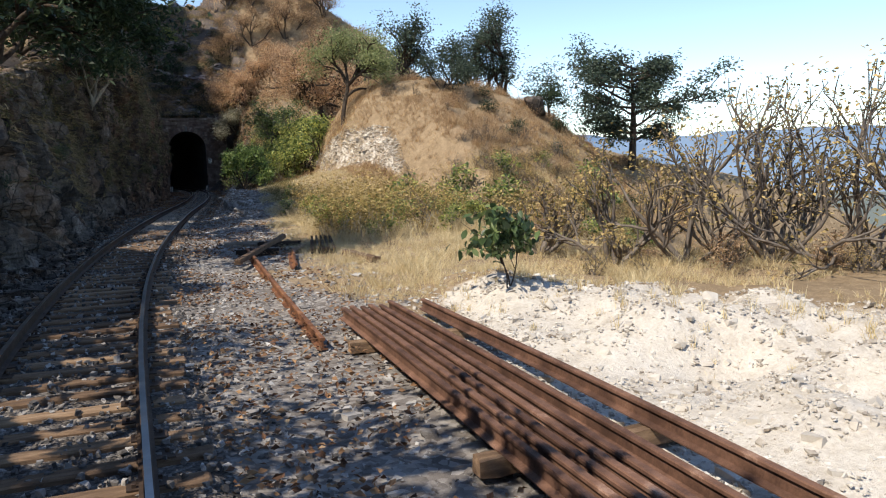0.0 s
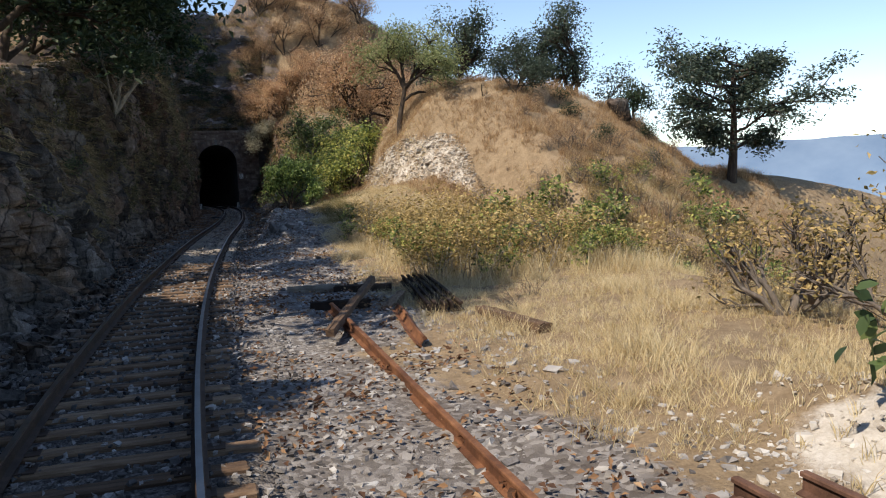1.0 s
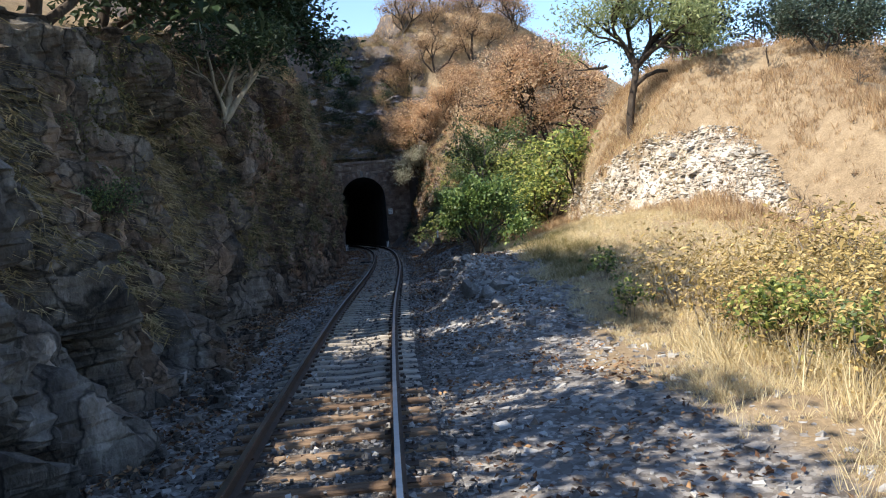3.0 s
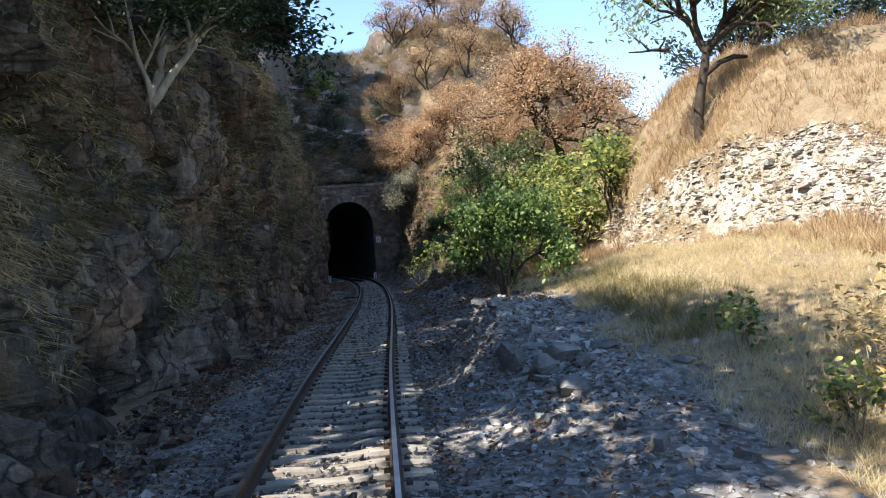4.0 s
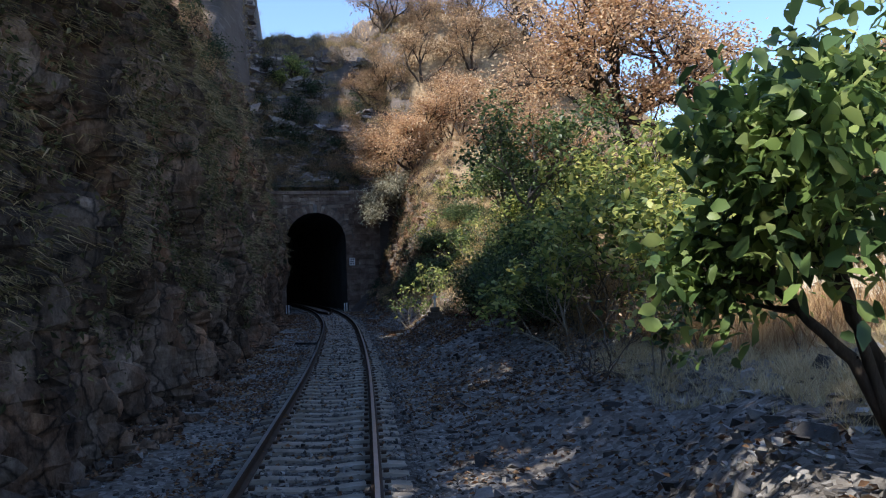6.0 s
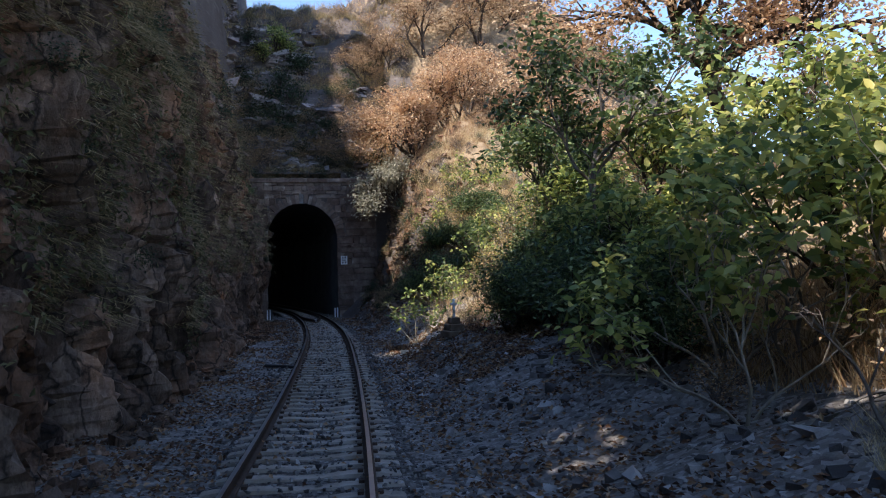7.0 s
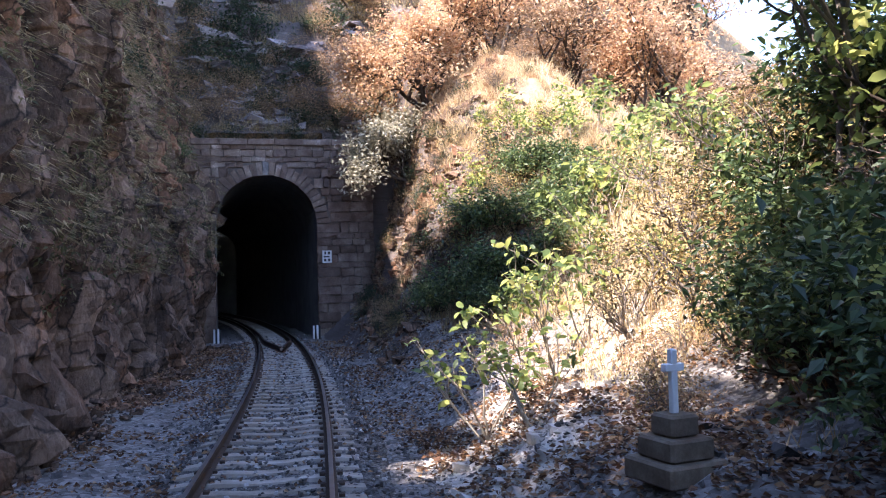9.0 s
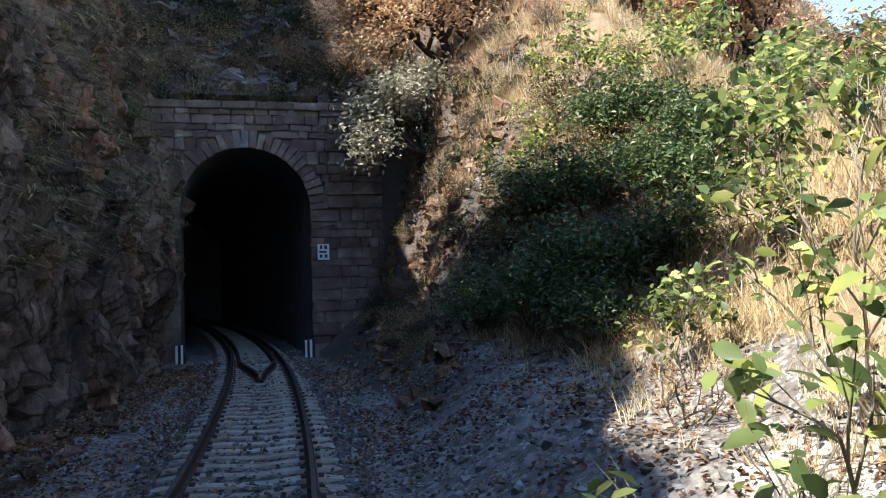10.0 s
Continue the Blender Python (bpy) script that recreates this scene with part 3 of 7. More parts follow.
def height(x, y):
    x, y = np.broadcast_arrays(np.asarray(x, float), np.asarray(y, float))
    yc = np.clip(y, -55, 155)
    u = x - rail_x(yc)
    n1, n2 = fbm(x / 5, y / 5, 0, 3, 11), fbm(x / 1.1, y / 1.1, 0, 3, 21)
    base = track_z(yc) - 0.27
    edge = 3.4 - 0.8 * ss(40, 44, y) * (1 - ss(48, 51, y)) + 2.0 * ss(49.5, 54, y) * (1 - ss(60, 66, y))
    bank = (0.95 * ss(33, 46, y) + 0.25 * ss(40, 45, y) * (1 - ss(50, 54, y)) + 0.7 * ss(80, 95, y)) * ss(1.25, edge, u + 0.4 * n1)
    back = (1.1 * ss(34, 42, y) + 3.0 * ss(57, 68, y)) * ss(3.4, 10, u)
    north = 7.0 * ss(86, 101, y) * ss(3.2, 6.4, u + 0.6 * n1 + 0.3 * n2)
    # heap of pale rubble, and the drop beyond it
    pad = (0.34 + 0.24 * n1 + 0.24 * n2) * ss(3.9, 6.0, x) * (1 - ss(16, 21, x + y))
    drop = -3.2 * ss(21, 37, x + y + 1.2 * n1) * ss(10, 16, x - 0.35 * np.clip(20 - y, 0, 12)) * (1 - ss(36, 46, y)) - 3.0 * ss(26, 45, x) * (1 - ss(30, 50, y))
    k1, k2, _ = cells(x / 1.5 + 0.3 * n2, y / 1.9 + 0.3 * n1, 400)
    crag = (0.7 * fbm(x / 2.2, y / 2.2, 0, 3, 91) + 0.3 * n2 + 0.75 * k1 + 0.7 * k2) * ss(88, 93, y) * (1 - ss(104, 107, y)) * ss(3.0, 5.0, u) * (1 - 0.8 * ss(8.6, 10.0, x))
    low = base + bank + back + north + pad + drop + crag
    low = low + np.where(y > 100, hill_rise(np.clip(y, 90, 395)), 0) - np.clip(x - 13 - 8 * ss(100, 108, y), 0, 40) * 0.6 * ss(70, 104, y)
    fall = 0.88 - 0.28 * ss(12.5, 16, x) - 0.1 * ss(17, 22, x)
    knoll = ridge_z(np.clip(x, 0, 59)) - fall * np.clip(ridge_y(np.clip(x, 0, 59)) - y, 0, 60) - 0.04 * np.clip(y - ridge_y(np.clip(x, 0, 59)), 0, 60) - 0.22 * np.clip(y - 56, 0, 60) + 0.3 * n1 + 0.1 * n2
    knoll = np.where(x > 9, knoll, -50)
    face = ss(9.7, 10.9, x + 0.4 * n1 + 0.15 * n2 - 0.16 * np.clip(y - 54, 0, 9))
    z = low + np.clip(knoll - low, 0, None) * face
    # over the tunnel
    over = 8.75 + hill_rise(np.clip(y, 90, 395)) + 0.8 * n1 * ss(105, 108, y)
    z = np.where(y > 103.5, np.where(x < 9, over + (np.maximum(z, over) - over) * ss(6.5, 9.0, x), z), z)
    shelf = ss(104.5, 107, y) * (1 - ss(9, 13, x)) * (y < 200)
    z = z + shelf * (0.42 * np.sin(z * 4.6 + 2.2 * n1) + 0.35 * n2)
    # the high ground behind the rock wall
    v = cliff_x(yc) - x
    west = cliff_top(yc) + 0.36 * np.clip(v - 3, 0, 45) + 0.5 * n1
    z = np.where(v > 0, np.where(y > 103.5, np.maximum(z, west * ss(1.2, 3.2, v)), z + (west - z) * ss(1.2, 3.2, v)), z)
    # far off the land falls to a wide valley
    z = z - 70 * ss(28, 170, x) - 9 * ss(15, 40, x) * (1 - ss(34, 46, y)) - 45 * ss(200, 900, y) * (1 - ss(-100, 0, x) * 0) - 20 * ss(-80, -500, y)
    z = z + ss(60, 300, np.hypot(x, y)) * 5 * fbm(x / 90, y / 90, 0, 3, 5)
    rough = ss(1.3, 2.5, np.abs(u + 0.75)) * np.where(v > 0, 0.3, 1)
    return z + 0.07 * n2 * rough + 0.1 * n1 * rough


def cut_top(x, y):
    """The height at which the bare cut face of the knoll ends."""
    return np.interp(y, [38, 46, 50, 54, 60], [4.9, 4.6, 3.9, 3.3, 2.6]) + 0.45 * fbm(x / 0.8, y / 1.2, 0, 3, 95)


def spread(segments):
    return np.concatenate([np.arange(a, b, s) for a, b, s in segments])


def far_out(edge, n, step, growth):
    out, p = [], edge
    for _ in range(n):
        p += step
        step *= growth
        out.append(p)
    return np.array(out)


gx = np.concatenate([-far_out(16, 22, 1.5, 1.38)[::-1], spread([(-16, -5, 1.0), (-5, 14, 0.28), (14, 34, 0.55), (34, 48, 1.2)]), far_out(47, 22, 2.0, 1.34)])
gy = np.concatenate([-far_out(30, 18, 2.0, 1.4)[::-1], spread([(-30, -2, 1.2), (-2, 60, 0.33), (60, 102.8, 0.4), (102.8, 104.4, 0.2), (104.4, 118, 0.5), (118, 140, 1.2)]), far_out(139, 20, 2.0, 1.36)])
GX, GY = np.meshgrid(gx, gy)
GZ = height(GX, GY)
nx, ny = len(gx), len(gy)
idx = np.arange(nx * ny).reshape(ny, nx)
quads = np.stack([idx[:-1, :-1], idx[:-1, 1:], idx[1:, 1:], idx[1:, :-1]], -1).reshape(-1, 4)
verts = np.stack([GX, GY, GZ], -1).reshape(-1, 3)
mid = verts[quads].mean(1)
top = verts[quads][:, :, 2].max(1)
low_side = verts[quads][:, :, 2].min(1)
hole = (np.abs(mid[:, 0] - 2.75) < 2.75) & (mid[:, 1] > 102.9) & (low_side < 5.5)
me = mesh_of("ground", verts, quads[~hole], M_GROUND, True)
slope_x, slope_y = np.gradient(GZ, axis=1) / np.gradient(GX, axis=1), np.gradient(GZ, axis=0) / np.gradient(GY, axis=0)
steep = np.hypot(slope_x, slope_y)
U = GX - rail_x(np.clip(GY, -55, 155))
zone_pad = ss(3.0, 4.8, GX + 0.6 * fbm(GX / 2, GY / 2, 0, 3, 8)) * (1 - ss(17.2, 19.5, GX + GY)) * (1 - ss(11.6, 13.0, GY + 0.5 * fbm(GX / 1.5, GY / 1.5, 0, 3, 6))) * ss(-30, -10, GY)
# pale rock on the bank; its sunlit brightness is put into the zone too
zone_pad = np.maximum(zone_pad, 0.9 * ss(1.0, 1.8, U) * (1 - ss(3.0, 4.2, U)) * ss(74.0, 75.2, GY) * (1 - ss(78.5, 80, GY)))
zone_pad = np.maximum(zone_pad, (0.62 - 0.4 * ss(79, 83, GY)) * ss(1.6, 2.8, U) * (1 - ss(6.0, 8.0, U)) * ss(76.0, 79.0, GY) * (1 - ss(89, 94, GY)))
zone_pad = np.maximum(zone_pad, 0.5 * ss(0.5, 0.9, steep) * ss(9.5, 10.2, GX) * (1 - ss(12.6, 13.2, GX)) * ss(38, 41, GY) * (1 - ss(57, 59, GY)) * (GZ < cut_top(GX, GY)))
zone_soil = np.maximum(ss(2.2, 4.2, U + 0.8 * fbm(GX / 2, GY / 2, 0, 2, 3) - 1.3 * (1 - ss(10, 14, GY)) - (1.0 * ss(34, 38, GY) + 1.2 * ss(50, 54, GY)) * (1 - ss(94, 99, GY))), ss(-3.5, -5, U))
zone_rock = ss(0.5, 0.85, steep) * (1 - ss(10, 12, GX)) * np.maximum(ss(84, 92, GY), ss(-2, -4, U)) * (1 - zone_pad)
# the fourth channel grows with distance and blends in the haze-greyed tone
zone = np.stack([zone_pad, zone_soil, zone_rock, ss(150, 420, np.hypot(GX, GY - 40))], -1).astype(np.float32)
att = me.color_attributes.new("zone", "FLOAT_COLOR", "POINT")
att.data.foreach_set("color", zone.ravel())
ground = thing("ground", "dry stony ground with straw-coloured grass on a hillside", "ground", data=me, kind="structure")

# ---- rock wall along the track ----
cy = np.arange(-26, 104.9, 0.13)
cs = np.linspace(0, 1, 118)
CY, CS = np.meshgrid(cy, cs, indexing="ij")
TOP = cliff_top(CY) + 0.6 + 1.1 * fbm(CY / 6, 0, 3.0, 3, 31)
CZ = -0.8 + (TOP + 0.8) * np.minimum(CS / 0.86, 1.0)
near_y = 1 - ss(35, 60, CY)
lean = 0.25 * np.clip(CZ, 0, None) * near_y + 0.32 * np.clip(CZ - 7, 0, None) * (1 - near_y)
bulge = 0.6 * fbm(CY / 7, CZ / 6, 1.0, 3, 41) + 0.16 * fbm(CY / 1.6, CZ / 2.6, 2.0, 4, 47)
warp = 0.22 * fbm(CY / 1.5, CZ / 1.5, 4.0, 2, 51)
v1, s1, e1 = cells((CY + 0.3 * CZ) / 1.3 + 1.4 * warp, (CZ - 0.2 * CY) / 3.6 + warp, 200)
v2, s2, e2 = cells((CY + 0.25 * CZ) / 0.55 + 1.8 * warp, (CZ - 0.15 * CY) / 1.8 - 1.5 * warp, 300)
rough_1, rough_2 = fbm(CY / 0.7, CZ / 0.9, 6.0, 3, 83, 0.65), fbm(CY / 3.1, CZ / 3.3, 8.0, 3, 87)
v3, s3, e3 = cells((CY + 0.2 * CZ) / 0.26 + 2.0 * warp, (CZ - 0.15 * CY) / 0.6 - 2.0 * warp, 500)
v4, s4, e4 = cells((CZ + 0.45 * CY) / 0.5 + 1.5 * warp, CY / 1.7 + warp, 600)
blocks = 0.12 * v3 + 0.16 * s3 - 0.09 * ss(0.2, 0.0, e3) + 0.42 * v1 + 0.34 * s1 + 0.24 * v2 + 0.2 * s2 + 0.04 * v4 + 0.05 * s4 + 0.14 * rough_1 + 0.2 * rough_2
crack = -0.5 * ss(0.12, 0.0, e1) - 0.24 * ss(0.16, 0.0, e2)
CX = cliff_x(CY) - lean + (bulge + blocks + crack) * ss(-1.6, 0.0, CZ) - 0.25 + 0.25 * ss(93, 99, CY) * ss(0.5, 2.5, CZ) * ss(8.0, 5.0, CZ)
apron = 0.4 * ss(1.1, -0.3, CZ) * (0.6 + 0.5 * fbm(CY / 3, 0, 0, 2, 71))
CX = CX + np.clip(apron, 0, None) + 0.7 * np.exp(-((CY - 47.5) / 2.6) ** 2 - ((CZ - 5.2) / 2.2) ** 2)
fold = np.clip((CS - 0.86) / 0.14, 0, 1)
CX = CX - 4.2 * fold
CZ = CZ - 1.6 * fold ** 2 + 0.25 * fold * fbm(CY, CS * 9, 0, 3, 77)
ci = np.arange(CY.size).reshape(CY.shape)
cq = np.stack([ci[:-1, :-1], ci[1:, :-1], ci[1:, 1:], ci[:-1, 1:]], -1).reshape(-1, 4)
CLIFF = np.stack([CX, CY, CZ], -1)
rock_wall = thing("rock_wall", "tall dark brown rock cutting with ledges and hanging grass", "rock face",
                  data=mesh_of("rock_wall", CLIFF.reshape(-1, 3), cq, M_CLIFF, False), kind="structure")


def on_cliff(y, z):
    """A place on the rock wall at about that height."""
    i = int(np.clip(round((y + 26) / 0.13), 0, len(cy) - 1))
    j = int(np.argmin(np.abs(CLIFF[i, :100, 2] - z)))
    return CLIFF[i, j]


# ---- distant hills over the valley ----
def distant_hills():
    # the blue haze of distance is put into this base colour
    m, t, b = material("haze_coloured_hills", 1.0, 0.0, 0.0)
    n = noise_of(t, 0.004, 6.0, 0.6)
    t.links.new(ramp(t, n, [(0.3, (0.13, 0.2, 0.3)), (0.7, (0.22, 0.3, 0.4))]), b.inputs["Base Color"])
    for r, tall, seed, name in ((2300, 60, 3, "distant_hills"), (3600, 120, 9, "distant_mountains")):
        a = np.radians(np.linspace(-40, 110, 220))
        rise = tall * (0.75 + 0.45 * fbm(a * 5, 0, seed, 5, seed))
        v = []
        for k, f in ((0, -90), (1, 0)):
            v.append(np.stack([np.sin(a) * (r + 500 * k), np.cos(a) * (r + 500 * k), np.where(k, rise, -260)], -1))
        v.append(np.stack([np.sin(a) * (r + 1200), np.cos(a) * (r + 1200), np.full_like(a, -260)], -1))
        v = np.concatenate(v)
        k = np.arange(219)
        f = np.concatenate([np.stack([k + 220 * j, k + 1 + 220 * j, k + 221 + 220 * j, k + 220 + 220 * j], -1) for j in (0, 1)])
        thing(name, "range of hills beyond the valley, coloured blue with haze", "hills", data=mesh_of(name, v, f, m, True), kind="structure")


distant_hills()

# ---- railway ----
RAIL = [(-0.07, 0.0), (0.07, 0.0), (0.07, 0.012), (0.012, 0.03), (0.009, 0.12), (0.035, 0.132), (0.036, 0.158), (0.028, 0.168), (-0.028, 0.168), (-0.036, 0.158), (-0.035, 0.132), (-0.009, 0.12), (-0.012, 0.03), (-0.07, 0.012)]


RAIL_FOOT = [(-0.07, 0.0), (0.07, 0.0), (0.07, 0.012), (0.013, 0.03), (-0.013, 0.03), (-0.07, 0.012)]
RAIL_WEB = [(-0.012, 0.03), (0.012, 0.03), (0.009, 0.12), (-0.009, 0.12)]
RAIL_HEAD = [(-0.009, 0.12), (0.009, 0.12), (0.035, 0.132), (0.036, 0.158), (0.028, 0.168), (-0.028, 0.168), (-0.036, 0.158), (-0.035, 0.132)]


def rail_parts(ob, path, mat, top=None):
    for name, pr in (("rail_foot", RAIL_FOOT), ("rail_web", RAIL_WEB), ("rail_head", RAIL_HEAD)):
        v, f = sweep(path, pr)
        n = len(pr)
        index = np.concatenate([np.where(np.arange(len(f[0])) % n == 4, 1 if top and n == 8 else 0, 0), [0, 0]])
        part(name, mesh_of(name, v, f, [mat, top] if top else mat, False, index), ob)
    return ob


def track_path(off, y0, y1, step=0.75):
    """The line that runs off metres to the right of the right-hand rail."""
    y = np.arange(y0, y1 + 0.01, step)
    x = rail_x(y)
    s = np.gradient(x) / np.gradient(y)
    k = 1 / np.sqrt(1 + s * s)
    return np.stack([x + off * k, y - off * s * k, track_z(y)], -1)


def running_rail(off, label, y0=-24, y1=138, name="rail"):
    p = track_path(off, y0, y1)
    p[:, 2] -= 0.168
    return rail_parts(thing(name, label, "rail", group="track rails"), p, M_RAIL, M_SHINE)


running_rail(0.0, "steel running rail with a polished top on sleepers")
running_rail(-GAUGE, "steel running rail with a polished top on sleepers")


def wooden_sleeper():
    v, f = box(0, 0, -0.08, 2.5, 0.2, 0.16)
    ob = thing("sleeper", "cracked brown wooden sleeper bedded in ballast", "sleeper", group="wooden sleepers")
    part("beam", mesh_of("beam", v, f, M_WOOD), ob)
    plate = box_mesh("tie_plate", M_RAIL, 0, 0, 0.006, 0.3, 0.18, 0.014)
    spike = box_mesh("spike", M_RAIL, 0, 0, 0.02, 0.035, 0.03, 0.05)
    for x in (-GAUGE / 2, GAUGE / 2):
        p = part("tie_plate", plate, ob, m=pose(x, 0, 0))
        part("spike", spike, p, m=pose(0.095, 0.05, 0))
        part("spike", spike, p, m=pose(-0.095, -0.05, 0))
    return ob


def concrete_sleeper():
    xs = [-1.2, -1.17, -0.95, -0.5, -0.2, 0.2, 0.5, 0.95, 1.17, 1.2]
    tops = [-0.08, -0.03, -0.004, -0.004, -0.03, -0.03, -0.004, -0.004, -0.03, -0.08]
    v = [(x, s * w, z) for x, tz in zip(xs, tops) for s, w, z in ((-1, 0.14, -0.22), (-1, 0.1, tz), (1, 0.1, tz), (1, 0.14, -0.22))]
    f = [(4 * i + k, 4 * i + (k + 1) % 4, 4 * i + 4 + (k + 1) % 4, 4 * i + 4 + k) for i in range(len(xs) - 1) for k in range(4)]
    ends = [(0, 3, 2, 1), (4 * len(xs) - 4, 4 * len(xs) - 3, 4 * len(xs) - 2, 4 * len(xs) - 1)]
    ob = thing("sleeper", "grey concrete sleeper bedded in ballast", "sleeper", group="concrete sleepers")
    part("beam", mesh_of("beam", v, np.array(f + ends), M_CONCRETE), ob)
    clip = box_mesh("rail_clip", M_RAIL, 0, 0, 0.015, 0.07, 0.09, 0.04)
    for x in (-GAUGE / 2, GAUGE / 2):
        for s in (-0.11, 0.11):
            part("rail_clip", clip, ob, m=pose(x + s, 0, 0))
    return ob


def lay_sleepers():
    rng = np.random.default_rng(3)
    wood, conc = wooden_sleeper(), concrete_sleeper()
    first = {id(wood): True, id(conc): True}
    y = -8.0
    while y < 128:
        ob = wood if y < 33 else conc
        s = float(rail_x(y + 0.1) - rail_x(y - 0.1)) / 0.2
        k = 1 / math.sqrt(1 + s * s)
        wobble = rng.normal(0, 1, 5) * (1.0 if y < 33 else 0.25)
        m = pose(float(rail_x(y)) - GAUGE / 2 * k + 0.05 * wobble[0], y + GAUGE / 2 * s * k + 0.02 * wobble[1], float(track_z(y)) - 0.18 - 0.008 * abs(wobble[2]), 0, 0.25 * wobble[3], -math.degrees(math.atan(s)) + 1.2 * wobble[4])
        if first[id(ob)]:
            ob.matrix_basis = m
            first[id(ob)] = False
        else:
            copy_thing(ob, m)
        y += 0.56 if y < 33 else 0.52


lay_sleepers()

# check rails that close to a point before the tunnel
for side in (-1, 1):
    yy = np.concatenate([np.arange(95.6, 100.1, 0.3), np.arange(100.6, 137, 0.75)])
    off = side * (0.06 + 0.47 * ss(95.4, 100.0, yy))
    sl = np.gradient(rail_x(yy)) / np.gradient(yy)
    p = np.stack([rail_x(yy) - GAUGE / 2 + off, yy + 0 * sl, track_z(yy) - 0.168], -1)
    v, f = sweep(p, RAIL)
    thing("check_rail", "dark inner check rail that closes to a point before the tunnel", "rail", data=mesh_of("check_rail", v, f, M_RAIL), group="check rails")

# ---- tunnel portal ----
PX, PY, PR, PSPRING, PFOOT, PTOP = 2.75, 103.0, 2.24, 4.76, -0.5, 8.35


def arch_points(r, n=24, foot=PFOOT):
    a = np.linspace(math.pi, 0, n + 1)
    pts = [(PX - r, foot)] + [(PX + r * math.cos(k), PSPRING + r * math.sin(k)) for k in a] + [(PX + r, foot)]
    return np.array(pts)


def portal():
    wall = thing("portal_wall", "dark stone masonry tunnel portal with a round arch", "tunnel portal", kind="structure")
    pts = arch_points(PR)
    bm = bmesh.new()
    left, right = -2.6, 7.6
    front = []
    ring = [bm.verts.new((x, PY + 0.05, z)) for x, z in pts]
    topv = [bm.verts.new((x, PY + 0.05, PTOP)) for x, z in pts]
    for i in range(len(pts) - 1):
        if abs(pts[i][0] - pts[i + 1][0]) > 1e-5:
            bm.faces.new((ring[i], ring[i + 1], topv[i + 1], topv[i]))
    for sx, ia, ib in ((left, 0, 1), (right, len(pts) - 1, len(pts) - 2)):
        a, b = bm.verts.new((sx, PY + 0.05, PFOOT)), bm.verts.new((sx, PY + 0.05, PTOP))
        fs = [a, ring[ia], ring[ib], topv[ib], b]
        bm.faces.new(fs if sx == left else fs[::-1])
    geo = bmesh.ops.extrude_face_region(bm, geom=bm.faces[:])
    bmesh.ops.translate(bm, vec=(0, 0.75, 0), verts=[g for g in geo["geom"] if isinstance(g, bmesh.types.BMVert)])
    bmesh.ops.recalc_face_normals(bm, faces=bm.faces)
    me = bpy.data.meshes.new("backing")
    bm.to_mesh(me)
    me.materials.append(M_MORTAR)
    part("backing", me, wall)
    rng = np.random.default_rng(5)
    # ring of wedge stones
    n = 29
    for k in range(n):
        a0, a1 = math.pi * k / n + 0.008, math.pi * (k + 1) / n - 0.008
        r0, r1 = PR + 0.0, PR + 0.5 + (0.16 if k == n // 2 else 0.14 * rng.random())
        y0, y1 = PY - 0.08 - 0.03 * rng.random(), PY + 0.1
        v = [(PX + r * math.cos(a), y, PSPRING + r * math.sin(a)) for y in (y0, y1) for r, a in ((r0, a0), (r0, a1), (r1, a1), (r1, a0))]
        f = [(0, 1, 2, 3), (7, 6, 5, 4), (0, 4, 5, 1), (1, 5, 6, 2), (2, 6, 7, 3), (3, 7, 4, 0)]
        v = np.array(v) + rng.normal(0, 0.014, (8, 3))
        part("arch_stone", mesh_of("arch_stone", v, np.array(f), M_BALLAST if k == n // 2 else M_MASONRY), wall)
    # coursed blocks
    z, row = PFOOT, 0
    while z < PTOP - 0.2:
        hh = 0.24 + 0.26 * rng.random()
        zc = z + hh / 2
        inner = PR + 0.0 if zc < PSPRING else 0.0
        if zc >= PSPRING and zc - PSPRING < PR + 0.62:
            inner = math.sqrt((PR + 0.62) ** 2 - (zc - PSPRING) ** 2)
        for side in (-1, 1):
            x, end = inner, (PX - left if side < 0 else right - PX)
            while x < end - 0.15:
                w = min(0.32 + 0.75 * rng.random() ** 1.4, end - x)
                cx = PX + side * (x + w / 2)
                v, f = box(cx, PY + 0.01 - 0.06 * rng.random() ** 2, zc, w - 0.03, 0.14, hh - 0.03, 0.024, rng)
                part("stone_block", mesh_of("stone_block", v, f, M_MASONRY), wall)
                x += w
        z += hh
        row += 1
    # coping
    x = left
    while x < right:
        w = 0.9 + 0.4 * rng.random()
        v, f = box(x + w / 2, PY + 0.12, PTOP + 0.14, w - 0.02, 0.62, 0.28, 0.01, rng)
        part("coping_stone", mesh_of("coping_stone", v, f, M_MASONRY), wall)
        x += w
    # the bore behind
    ys = np.arange(103.1, 139, 1.5)
    sec = arch_points(PR - 0.02)
    sec = np.concatenate([sec, [(PX + PR - 0.02, PFOOT), (PX - PR + 0.02, PFOOT)]])[:-2]
    shift = rail_x(ys) - rail_x(103.0)
    v = np.stack([np.stack([sec[:, 0] + s, np.full(len(sec), y), sec[:, 1]], -1) for y, s in zip(ys, shift)])
    v = v + 0.06 * fbm(v[..., 0:1] * 1.5, v[..., 1:2] * 1.5, v[..., 2:3] * 1.5, 3, 3) * np.array([1, 0, 1.0]) * (np.arange(len(ys)) > 0)[:, None, None]
    m = len(sec)
    k = np.arange(len(ys) - 1)[:, None] * m + np.arange(m)[None]
    e = np.arange(len(ys) - 1)[:, None] * m + (np.arange(m)[None] + 1) % m
    f = np.stack([k, e, e + m, k + m], -1).reshape(-1, 4)
    cap = np.array([[(len(ys) - 1) * m + j for j in range(m)]])
